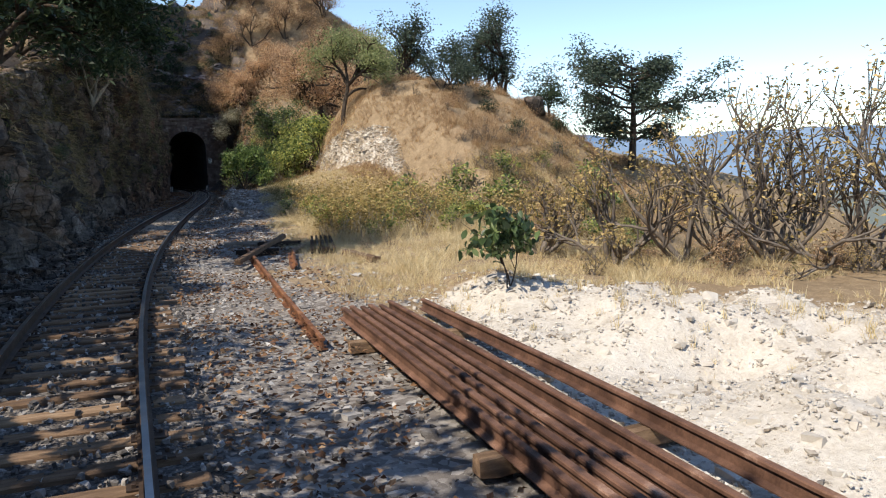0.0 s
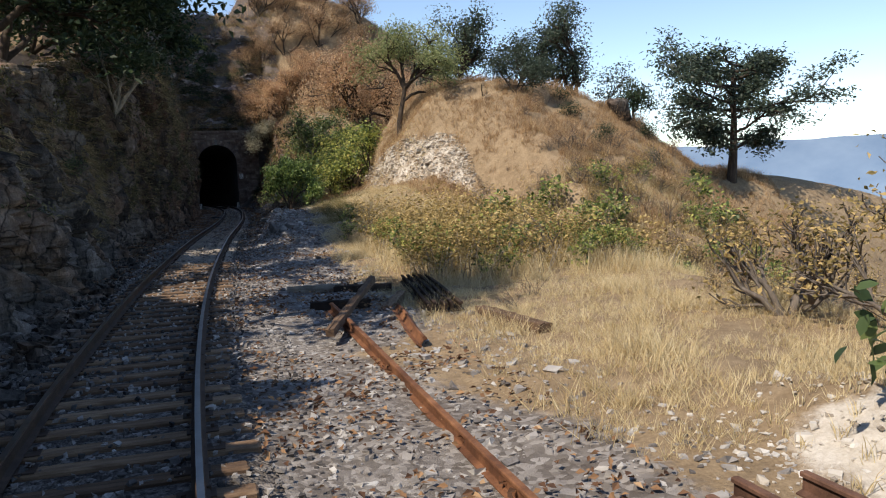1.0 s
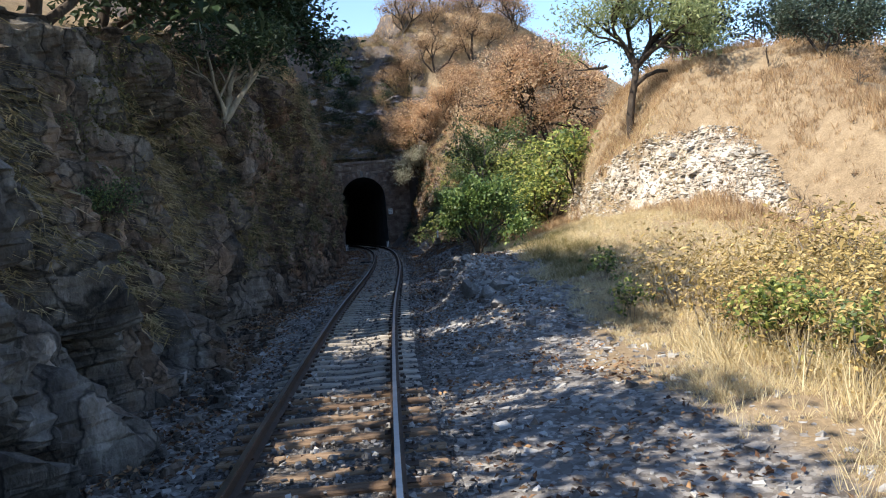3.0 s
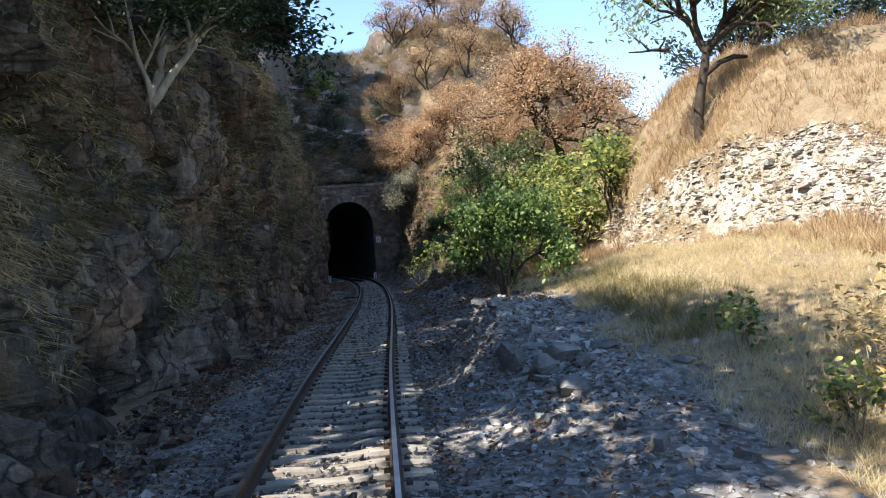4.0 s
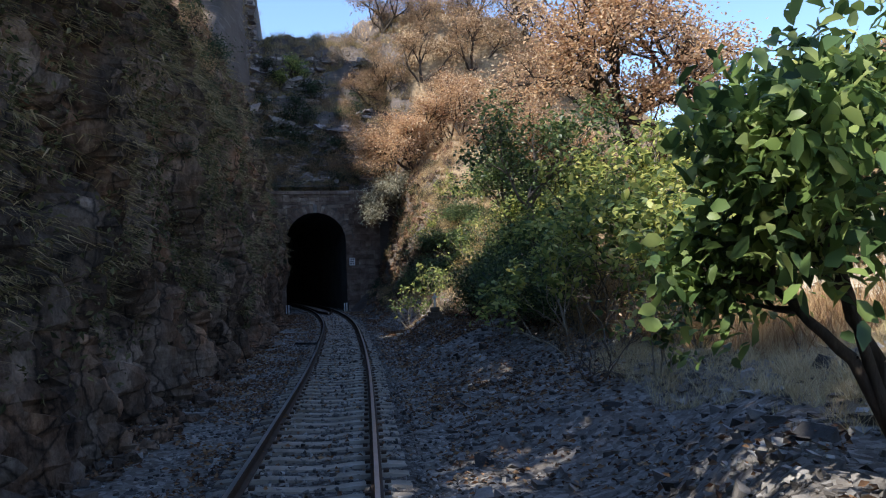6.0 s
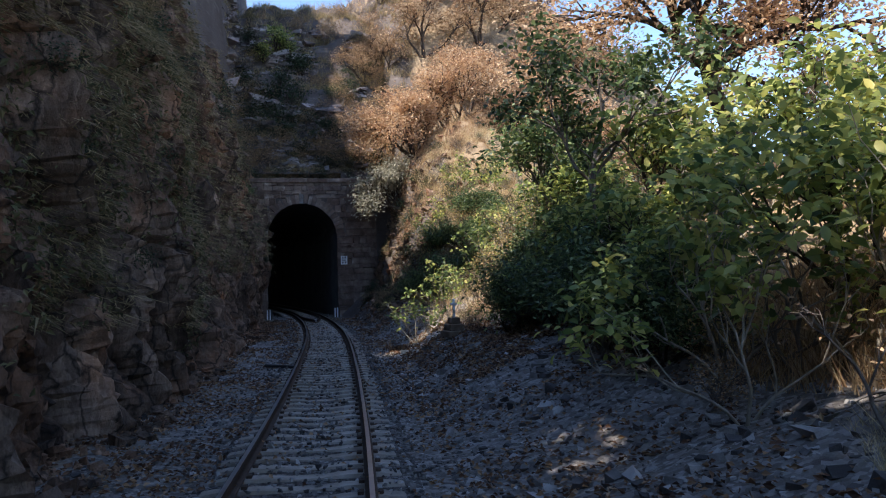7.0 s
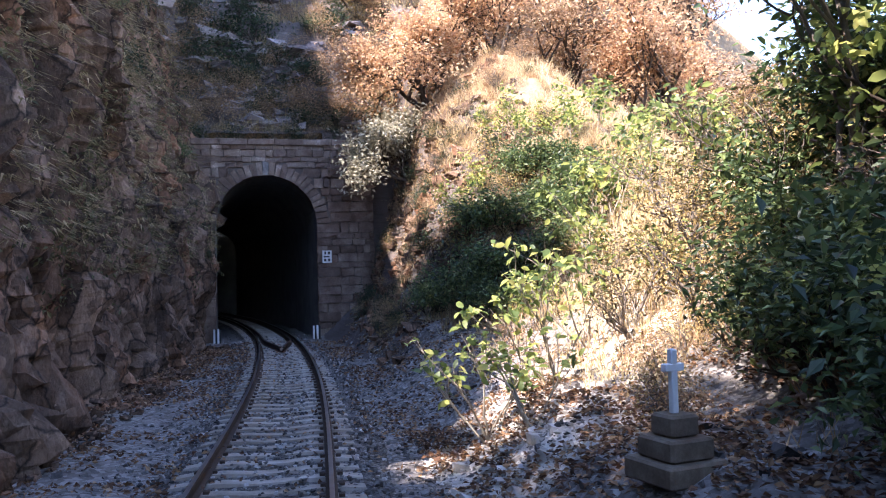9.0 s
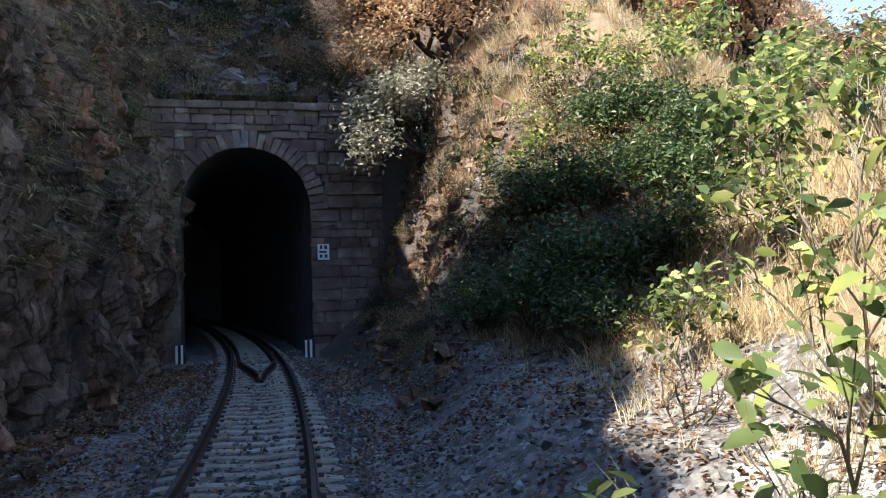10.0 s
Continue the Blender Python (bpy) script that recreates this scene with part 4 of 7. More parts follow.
    thing("tunnel_bore", "soot-dark tunnel lining", "tunnel", data=mesh_of("tunnel_bore", v.reshape(-1, 3), [f, cap], M_SOOT), kind="structure")


portal()

# ---- stones ----
CUBE_V = np.array([(x, y, z) for z in (-1, 1) for y in (-1, 1) for x in (-1, 1)]) * 0.62
CUBE_F = np.array([(0, 2, 3, 1), (4, 5, 7, 6), (0, 1, 5, 4), (1, 3, 7, 5), (3, 2, 6, 7), (2, 0, 4, 6)])


def stones(name, label, x, y, size, mat, rng, sink=0.25, flat=0.6, z=None, tip=0.35):
    """Many angular stones lying on the ground, as one heap."""
    n = len(x)
    z = height(x, y) if z is None else z
    v = CUBE_V[None] * rng.uniform(0.6, 1.3, (n, 8, 1)) + rng.normal(0, 0.17, (n, 8, 3))
    v = v * (size[:, None, None] * np.stack([rng.uniform(0.7, 1.4, n), rng.uniform(0.6, 1.0, n), rng.uniform(0.35, 0.9, n) * flat / 0.6], -1)[:, None, :]) * 0.5
    a, tlt = rng.uniform(0, 6.28, n), rng.normal(0, tip, n)
    c, s, ct, st = np.cos(a), np.sin(a), np.cos(tlt), np.sin(tlt)
    vx, vy, vz = v[..., 0], v[..., 1] * ct[:, None] - v[..., 2] * st[:, None], v[..., 1] * st[:, None] + v[..., 2] * ct[:, None]
    v = np.stack([vx * c[:, None] - vy * s[:, None] + x[:, None], vx * s[:, None] + vy * c[:, None] + y[:, None], vz + (z + size * (0.25 - sink))[:, None]], -1)
    f = (CUBE_F[None] + 8 * np.arange(n)[:, None, None]).reshape(-1, 4)
    return thing(name, label, "stones", data=mesh_of(name, v.reshape(-1, 3), f, mat), kind="stuff")


def ballast_bed():
    rng = np.random.default_rng(12)
    n = 26000
    y = rng.uniform(0, 1, n) * 106 - 1
    u = rng.uniform(-3.0, 1.35, n)
    x = rail_x(y) + u
    keep = (np.abs(u) > 0.06) & (np.abs(u + GAUGE) > 0.06)
    x, y, u = x[keep], y[keep], u[keep]
    c = np.abs(u + GAUGE / 2)
    z = track_z(y) - np.where(c < 1.3, 0.205, 0.205 + 0.3 * (c - 1.3)) - 0.014 * ss(32, 35, y) * (c < 1.25) + rng.normal(0, 0.016, len(x)) + 0.025 * fbm(x / 0.9, y / 0.9, 0, 2, 4)
    z = np.maximum(z, height(x, y))
    stones("ballast", "loose grey crushed-stone ballast between the sleepers", x, y, rng.uniform(0.04, 0.095, len(x)), M_BALLAST, rng, 0.2, 0.7, z)
    # shoulder under it
    ys = np.arange(-24, 138, 0.75)
    pr = np.array([(-3.2, -0.62), (-2.2, -0.3), (-1.95, -0.235), (0.45, -0.235), (0.75, -0.3), (1.8, -0.62)])
    p = track_path(0, -24, 138)
    v = np.stack([np.stack([p[:, 0] + a, p[:, 1], p[:, 2] + b], -1) for a, b in pr], 1)
    k = np.arange(len(p) - 1)[:, None] * 6 + np.arange(5)[None]
    f = np.stack([k, k + 1, k + 7, k + 6], -1).reshape(-1, 4)
    thing("track_bed", "shallow bank of grey gravel under the track", "ballast", data=mesh_of("track_bed", v.reshape(-1, 3), f, M_BED, True), kind="structure")


ballast_bed()


def loose_stones():
    rng = np.random.default_rng(14)
    n = 9000
    y = rng.uniform(2, 50, n)
    u = rng.uniform(1.0, 4.6, n)
    x = rail_x(y) + u
    stones("gravel", "scattered pale broken stones beside the track", x, y, np.clip(rng.gamma(2.0, 0.03, n), 0.025, 0.22), M_RUBBLE, rng)
    n = 7500
    y = rng.uniform(46, 101, n)
    x = rail_x(y) + 1.0 + 4.6 * rng.random(n) ** 1.3
    stones("gravel", "grey broken stones on the shaded bank", x, y, np.clip(rng.gamma(2.2, 0.03, n), 0.03, 0.22), M_BALLAST, rng)
    n = 5500
    y = rng.uniform(0, 100, n)
    x = np.maximum(cliff_x(y) + rng.uniform(0.0, 1.6, n), rail_x(y) - 5.0)
    stones("gravel", "broken stones along the foot of the rock wall", x, y, np.clip(rng.gamma(2.0, 0.035, n), 0.03, 0.22), M_BALLAST, rng)
    n = 17000
    x, y = rng.uniform(3.6, 20, n), rng.uniform(0, 17, n)
    k = (x + y < 19) & (y < 13.0 + rng.normal(0, 0.5, n))
    x, y = x[k], y[k]
    stones("pale_rubble", "sunlit heap of whitish broken stone", x, y, np.clip(rng.gamma(1.6, 0.034, len(x)), 0.02, 0.26), M_PAD, rng)
    n = 12000
    x, y = rng.uniform(3.8, 13, n), rng.uniform(3, 16, n)
    k = (x + y < 19) & (y < 12.6 + rng.normal(0, 0.5, n))
    stones("pale_rubble", "fine whitish chips on the heap of stone", x[k], y[k], rng.uniform(0.025, 0.07, k.sum()), M_PAD, rng, 0.15)
    n = 5000
    y = rng.uniform(75.5, 96, n)
    x = rail_x(y) + 1.1 + 3.6 * rng.random(n)
    stones("gravel", "grey chips and stones on the bank before the tunnel", x, y, np.clip(rng.gamma(2.0, 0.03, n), 0.03, 0.2), M_BALLAST, rng)
    n = 5200
    y = rng.normal(41.5, 3.4, n)
    x = rail_x(y) + np.abs(rng.normal(2.5, 0.75, n))
    stones("rubble", "slope of broken grey rock beside the track", x, y, np.clip(rng.gamma(1.5, 0.042, n), 0.03, 0.34), M_RUBBLE, rng)
    n = 2600
    y = rng.uniform(46, 74, n)
    x = rail_x(y) + 1.1 + 5.0 * rng.random(n) ** 1.2
    stones("rubble", "broken grey rock on the shaded bank", x, y, np.clip(rng.gamma(1.8, 0.06, n), 0.06, 0.34), M_BALLAST, rng)
    # paler stones repeat the patch of sun on the bank in colour
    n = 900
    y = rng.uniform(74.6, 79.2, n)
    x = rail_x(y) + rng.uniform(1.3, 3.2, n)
    stones("rubble", "pale stones on the bank, sunlight put into their colour", x, y, np.clip(rng.gamma(2.0, 0.04, n), 0.04, 0.25), M_PAD, rng)


loose_stones()


def cut_face_slabs():
    rng = np.random.default_rng(19)
    n = 30000
    x, y = rng.uniform(9.5, 13.0, n), rng.uniform(38.5, 58, n)
    d = np.abs(height(x + 0.2, y) - height(x - 0.2, y))
    k = (d > 0.22) & (fbm(x, y / 1.5, 0, 2, 3) > -0.75) & (height(x, y) < cut_top(x, y))
    x, y = x[k], y[k]
    stones("cut_rock", "pale layered rock broken into slabs on the cut face", x, y, np.clip(rng.gamma(1.8, 0.055, len(x)), 0.05, 0.5), M_CUT, rng, 0.3, 0.3, tip=0.1)


cut_face_slabs()


def ledges_over_tunnel():
    rng = np.random.default_rng(23)
    n = 5200
    x, y = rng.uniform(-4, 7.5, n), rng.uniform(104.2, 112, n)
    k = fbm(x / 2.5, y / 1.5, 0, 2, 9) > -0.2
    x, y = x[k], y[k]
    stones("ledge_rock", "grey layered rock broken into ledges above the tunnel", x, y, np.clip(rng.gamma(2.0, 0.26, len(x)), 0.2, 1.5), M_STRATA, rng, 0.32, 0.3, tip=0.12)


ledges_over_tunnel()


def boulder(x, y, size, seed, squash=0.7, mat=None, label="rough grey boulder lying on the rubble"):
    rng = np.random.default_rng(seed)
    bm = bmesh.new()
    bmesh.ops.create_icosphere(bm, subdivisions=3, radius=0.5)
    v = np.array([p.co[:] for p in bm.verts])
    for _ in range(16):
        d = rng.normal(0, 1, 3)
        d /= np.linalg.norm(d)
        over = v @ d - rng.uniform(0.2, 0.4)
        v -= np.clip(over, 0, None)[:, None] * d
    v *= 1.2 + 0.12 * fbm(v[:, 0] * 5, v[:, 1] * 5, v[:, 2] * 5, 4, seed, 0.6)[:, None]
    v *= np.array([1.2, 0.9, squash]) * size
    for p, q in zip(bm.verts, v):
        p.co = q
    me = bpy.data.meshes.new("boulder")
    bm.to_mesh(me)
    me.materials.append(mat or M_BOULDER)
    z = float(height(x, y))
    return thing("boulder", label, "boulder", pose(x, y, z + size * squash * 0.22, 0, rng.uniform(-15, 15), rng.uniform(0, 360)), me, group="boulders")


for bx, by, bs, bq in ((2.95, 41.35, 0.6, 0.9), (3.2, 40.7, 0.5, 0.7), (3.55, 40.9, 0.55, 0.75), (3.2, 39.2, 0.5, 0.9), (3.75, 40.1, 0.4, 0.6), (4.3, 41.0, 0.45, 0.5), (3.4, 44.5, 0.4, 0.6), (3.0, 45.6, 0.5, 0.9),
                       (3.6, 47.0, 0.45, 0.8), (4.6, 42.6, 0.4, 0.5), (2.6, 38.4, 0.3, 0.6), (5.0, 39.5, 0.35, 0.5)):
    boulder(bx, by, bs, int(bx * 100 + by), bq)
for bx, by, bs, bq in ((7.2, 9.0, 0.3, 0.7), (6.0, 7.6, 0.25, 0.6), (5.4, 10.5, 0.22, 0.7), (6.3, 5.2, 0.35, 0.6)):
    boulder(bx, by, bs, int(bx * 100 + by), bq, M_PAD, "pale stone lying on the rubble heap")
boulder(23.2, 46.7, 1.9, 5, 0.9, M_CLIFF, label="dark boulder on the grassy ridge")

# ---- old rails and timbers ----


def old_rail(x0, y0, x1, y1, z0, z1, label, roll=0.0, group="old rails"):
    length = math.hypot(x1 - x0, y1 - y0)
    p = np.stack([np.zeros(9), np.linspace(0, length, 9), 0.012 * np.sin(np.linspace(0, 7, 9) + x0)], -1)
    a = math.degrees(math.atan2(y1 - y0, x1 - x0)) - 90
    m = pose(x0, y0, z0, math.degrees(math.asin((z1 - z0) / length)), 0, a) @ pose(0, 0, 0, 0, roll, 0)
    return rail_parts(thing("old_rail", label, "rail", m, group=group), p, M_SHADEDARK if "dark" in label else M_OLDRUST if "timbers" in label else M_RUST)


def timber(x, y, z, length, w, h, yaw, label, pitch=0.0, seed=1, group="old timbers"):
    rng = np.random.default_rng(seed)
    n = 14
    xs = np.linspace(-length / 2, length / 2, n)
    sec = np.array([(-w / 2, -h / 2), (-w * 0.46, h * 0.46), (-w * 0.1, h / 2), (0, h * 0.42), (w * 0.12, h / 2), (w * 0.46, h * 0.44), (w / 2, -h / 2)])
    v = np.concatenate([np.stack([np.full(len(sec), q) + rng.normal(0, 0.02 if i in (0, n - 1) else 0, len(sec)), sec[:, 0], sec[:, 1]], -1) + rng.normal(0, 0.006, (len(sec), 3)) for i, q in enumerate(xs)])
    k = len(sec)
    f = [(i * k + j, i * k + (j + 1) % k, i * k + k + (j + 1) % k, i * k + k + j) for i in range(n - 1) for j in range(k)]
    ends = np.array([list(range(k))[::-1], list(range((n - 1) * k, n * k))])
    return thing("timber", label, "timber", pose(x, y, z, 0, -pitch, yaw), mesh_of("timber", v, [np.array(f), ends], M_GREYWOOD if "grey" in label else M_SHADEDARK if "dark" in label else M_WOOD), group=group)


def ground_at(x, y):
    return float(height(x, y))


def clutter():
    for ty in (1.0, 5.5, 10.0):
        timber(3.1, ty, ground_at(3.1, ty) + 0.09, 1.9, 0.2, 0.15, 3, "weathered timber bearer under the stacked rails", seed=int(ty))
    z = max(ground_at(3.1, t) for t in (1.0, 5.5, 10.0)) + 0.165
    for k in range(5):
        old_rail(2.42 + 0.145 * k, -0.6 + 0.12 * (k % 3), 2.4 + 0.145 * k, 11.4 + 0.1 * (k % 2), z, z, "rust-brown old rail stacked on timbers", group="stacked old rails")
    old_rail(3.3, -0.5, 3.2, 11.7, z, z, "rust-brown old rail lying on timbers", group="stacked old rails")
    old_rail(3.85, -0.4, 3.72, 11.6, z, z, "rust-brown old rail lying on timbers", group="stacked old rails")
    old_rail(1.84, 10.2, 1.96, 21.5, ground_at(1.84, 10.2) + 0.02, ground_at(1.96, 21.5) + 0.1, "orange rusty rail lying on the stones")
    old_rail(2.62, 17.9, 2.98, 20.8, ground_at(2.62, 17.9) + 0.03, ground_at(2.98, 20.8) + 0.05, "short piece of rusty rail on the stones", 35)
    # this stack gets the darkened colour that holds its shade
    for k in range(5):
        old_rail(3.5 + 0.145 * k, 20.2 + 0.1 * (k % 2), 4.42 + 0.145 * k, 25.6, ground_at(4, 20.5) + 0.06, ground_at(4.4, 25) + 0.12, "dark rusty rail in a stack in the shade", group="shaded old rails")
    timber(2.2, 25.15, ground_at(2.2, 25.15) + 0.09, 1.25, 0.22, 0.17, -5, "old grey timber lying on the gravel", seed=4)
    timber(3.25, 24.75, ground_at(3.25, 24.75) + 0.09, 1.3, 0.24, 0.18, -14, "old timber lying on the gravel, coloured dark for shade", seed=5)
    timber(2.3, 22.6, ground_at(2.3, 22.6) + 0.1, 1.2, 0.22, 0.2, -8, "old timber lying on the gravel, coloured dark for shade", seed=6)
    timber(2.35, 21.2, ground_at(2.35, 21.2) + 0.27, 5.2, 0.14, 0.12, 70, "long thin timber propped over the old rail", 1.5, seed=7)
    timber(4.42, 18.7, ground_at(4.42, 18.7) + 0.1, 2.0, 0.26, 0.2, -82, "old timber beam half hidden in dry grass", seed=8)
    timber(3.4, 22.4, ground_at(3.4, 22.4) + 0.08, 1.2, 0.2, 0.18, 60, "split timber stub on the gravel", 6, seed=9)


clutter()

# ---- memorial cross ----


def memorial_cross(x, y):
    z = ground_at(x, y) - 0.05
    ob = thing("memorial_cross", "small white cross on a stepped concrete base", "cross", pose(x, y, z, 0, 0, 12))
    zz, top = 0.0, 0.905 - z
    steps = [(0.6, 0.3), (0.44, 0.22), (0.28, 0.14)]
    hh = top / 3
    for w, _ in steps:
        part("step", box_mesh("step", M_STEP, 0, 0, zz + hh / 2, w, w, hh), ob, "grey weathered concrete step")
        zz += hh
    part("upright", box_mesh("upright", M_WHITE, 0, 0, zz + 0.26, 0.062, 0.055, 0.52), ob, "white painted upright")
    part("crossbar", box_mesh("crossbar", M_WHITE, 0, 0, zz + 0.37, 0.2, 0.059, 0.065), ob, "white painted arm")


memorial_cross(6.28, 72.95)


def tunnel_sign():
    ob = thing("tunnel_sign", "small white plate with dark marks on the portal wall", "sign", pose(5.42, 102.86, 3.25))
    part("plate", box_mesh("plate", M_WHITE, 0, 0, 0, 0.42, 0.02, 0.56), ob)
    for k, (x, z, w, h) in enumerate(((-0.08, 0.17, 0.08, 0.13), (0.08, 0.17, 0.1, 0.13), (-0.02, 0.0, 0.26, 0.07), (-0.09, -0.15, 0.1, 0.12), (0.09, -0.15, 0.1, 0.12))):
        part("mark", box_mesh("mark", M_BLACK, x, -0.013, z, w, 0.008, h), ob, "dark bar")


tunnel_sign()


def marker_post(x, y):
    z = float(track_z(y)) - 0.3
    ob = thing("marker_post", "short white and black striped clearance marker", "marker", pose(x, y, z), group="clearance markers")
    for k in range(4):
        part("stripe", box_mesh("stripe", M_WHITE if k % 2 == 0 else M_BLACK, -0.12 + 0.08 * k, 0, 0.38, 0.078, 0.08, 0.6, 0.008), ob)


marker_post(0.62, 101.9)
marker_post(4.85, 102.2)


def bent_hose():
    p = [(1.1, 74.6), (1.35, 74.36), (1.62, 74.16), (1.9, 73.9), (2.0, 73.6)]
    pts = [(x, y, float(track_z(y)) - 0.17) for x, y in p]
    v, f = tube(pts, [0.045] * 5, 8)
    thing("hose", "short black hose lying on the ballast", "hose", data=mesh_of("hose", v, f, M_BLACK, True))


bent_hose()

# pale scraps on the ballast
for x, y, s in ((3.4, 76.98, 0.16), (3.33, 73.68, 0.14)):
    ob = boulder(x, y, s, int(y * 10), 0.5, M_PAD, "pale flat stone lying between the rails")
    ob.location.z = float(track_z(y)) - 0.17


def stick():
    ob = thing("stick", "white painted stick with an orange end", "stick", pose(4.5, 80.28, ground_at(4.5, 80.28) + 0.06, 0, 4, -60))
    v, f = tube([(-0.16, 0, 0), (0.08, 0, 0)], [0.03, 0.03], 8)
    part("shaft", mesh_of("shaft", v, f, M_WHITE, True), ob)
    v, f = tube([(0.08, 0, 0), (0.2, 0, 0)], [0.031, 0.026], 8)
    part("tip", mesh_of("tip", v, f, M_RUST, True), ob, "orange end")


stick()

# ---- plants ----


def grow(rng, base, aim, length, radius, depth, kids=3, spread_a=0.7, wander=0.16, shrink=0.68, up=0.15, first=0.45):
    """Tapered limbs, and the tips and twigs that carry leaves."""
    limbs, tips = [], []

    def limb(p, d, ln, r, lev):
        n = 6 if lev == depth else 4
        pts, q, dd = [np.array(p, float)], np.array(p, float), np.array(d, float)
        for _ in range(n):
            dd = dd + rng.normal(0, wander, 3) + (0, 0, up * 0.3)
            dd /= np.linalg.norm(dd)
            q = q + dd * ln / n
            pts.append(q)
        end = 0.55 if lev else 0.25
        thin = lev <= 1 and lev < depth
        step = n if lev == 0 else 2
        limbs.append((np.array(pts)[::step] if thin else np.array(pts), np.linspace(r, r * end, n + 1)[::step] if thin else np.linspace(r, r * end, n + 1), 7 if lev == depth else 5 if lev > 1 else 3, lev))
        if lev <= 1:
            tips.extend((pts[k], dd) for k in range(2, n + 1))
        if lev == 0:
            return
        for k in range(kids):
            s = rng.uniform(first, 1.0) if k else 1.0
            at = pts[min(n, int(round(s * n)))]
            side = rng.normal(0, 1, 3)
            side -= side.dot(dd) * dd
            side /= np.linalg.norm(side) + 1e-9
            nd = dd * math.cos(spread_a) + side * math.sin(spread_a) * rng.uniform(0.6, 1.2) + (0, 0, up)
            nd /= np.linalg.norm(nd)
            limb(at, nd, ln * shrink * rng.uniform(0.75, 1.15), r * 0.6, lev - 1)
    limb(base, np.array(aim, float) / np.linalg.norm(aim), length, radius, depth)
    return limbs, tips


def limb_mesh(name, limbs, mat, finest=1):
    pile = Pile()
    for pts, radii, sides, lev in limbs:
        if lev >= finest:
            pile.add(*tube(pts, radii, 3 if lev <= 1 else 4 if lev == 2 else sides))
    return pile.mesh(name, mat, True)


def leaf_mesh(name, P, size, mat, rng, aspect=0.5, flat=0.5, droop=0.2, oval=False):
    """Folded leaves; oval ones are rounded and curl."""
    n = len(P)
    d = rng.normal(0, 1, (n, 3)) * (1, 1, flat)
    d[:, 2] -= droop
    d /= np.linalg.norm(d, axis=1, keepdims=True)
    up = rng.normal(0, 0.6, (n, 3)) + (0, 0, 1)
    s = np.cross(d, up)
    s /= np.linalg.norm(s, axis=1, keepdims=True) + 1e-9
    nrm = np.cross(s, d)
    L = (size * rng.uniform(0.6, 1.25, n))[:, None]
    w = L * aspect * 0.5
    if oval:
        curl = nrm * L
        v = np.stack([P, P + d * L * 0.28 + s * w * 0.85 + curl * 0.07, P + d * L * 0.66 + s * w * 0.9 + curl * 0.05, P + d * L - curl * 0.14,
                      P + d * L * 0.66 - s * w * 0.9 + curl * 0.05, P + d * L * 0.28 - s * w * 0.85 + curl * 0.07, P + d * L * 0.48], 1)
        k = 7 * np.arange(n)[:, None]
        return mesh_of(name, v.reshape(-1, 3), np.concatenate([k + [0, 1, 2, 6], k + [6, 2, 3, 4], k + [0, 6, 4, 5]]), mat, True)
    v = np.stack([P, P + d * L * 0.45 + s * w + nrm * w * 0.35, P + d * L - nrm * L * 0.12, P + d * L * 0.45 - s * w + nrm * w * 0.35], 1)
    k = 4 * np.arange(n)[:, None]
    return mesh_of(name, v.reshape(-1, 3), np.concatenate([k + [0, 1, 2], k + [0, 2, 3]]), mat)


def around(tips, n, sigma, rng, squash=0.7):
    P = np.array([p for p, _ in tips])
    # clumps of unequal density
    w = rng.gamma(0.8, 1.0, len(P)) + 0.08
    i = rng.choice(len(P), n, p=w / w.sum())
    return P[i] + rng.normal(0, sigma, (n, 3)) * (1, 1, squash)


def tree(name, label, category, base, stems, leaf, n_leaves, size, seed, bark=None, sigma=0.3, squash=0.7, aspect=0.5, group="", keep=None, droop=0.2, flat=0.5, oval=False, finest=1):
    """stems: rows of direction, length, radius, depth, kids, spread and rise."""
    rng = np.random.default_rng(seed)
    limbs, tips = [], []
    for aim, length, radius, depth, kids, sp, up in stems:
        a, b = grow(rng, (0, 0, -0.15), aim, length, radius, depth, kids, sp, up=up)
        limbs += a
        tips += b
    ob = thing(name, label, category, pose(*base), group=group)
    part("trunk" if name == "tree" else "stem", limb_mesh("trunk", limbs, bark or M_BARK, finest), ob)
    if keep:
        tips = [t for t in tips if keep(t[0])] or tips
    if n_leaves:
        part("crown" if name == "tree" else "foliage", leaf_mesh("crown", around(tips, n_leaves, sigma, rng, squash), size, leaf, rng, aspect, flat, droop, oval), ob)
    return ob


def scaled(x, y, z, s, yaw):
    return pose(x, y, z, 0, 0, yaw) @ Matrix.Diagonal((s, s, s, 1))


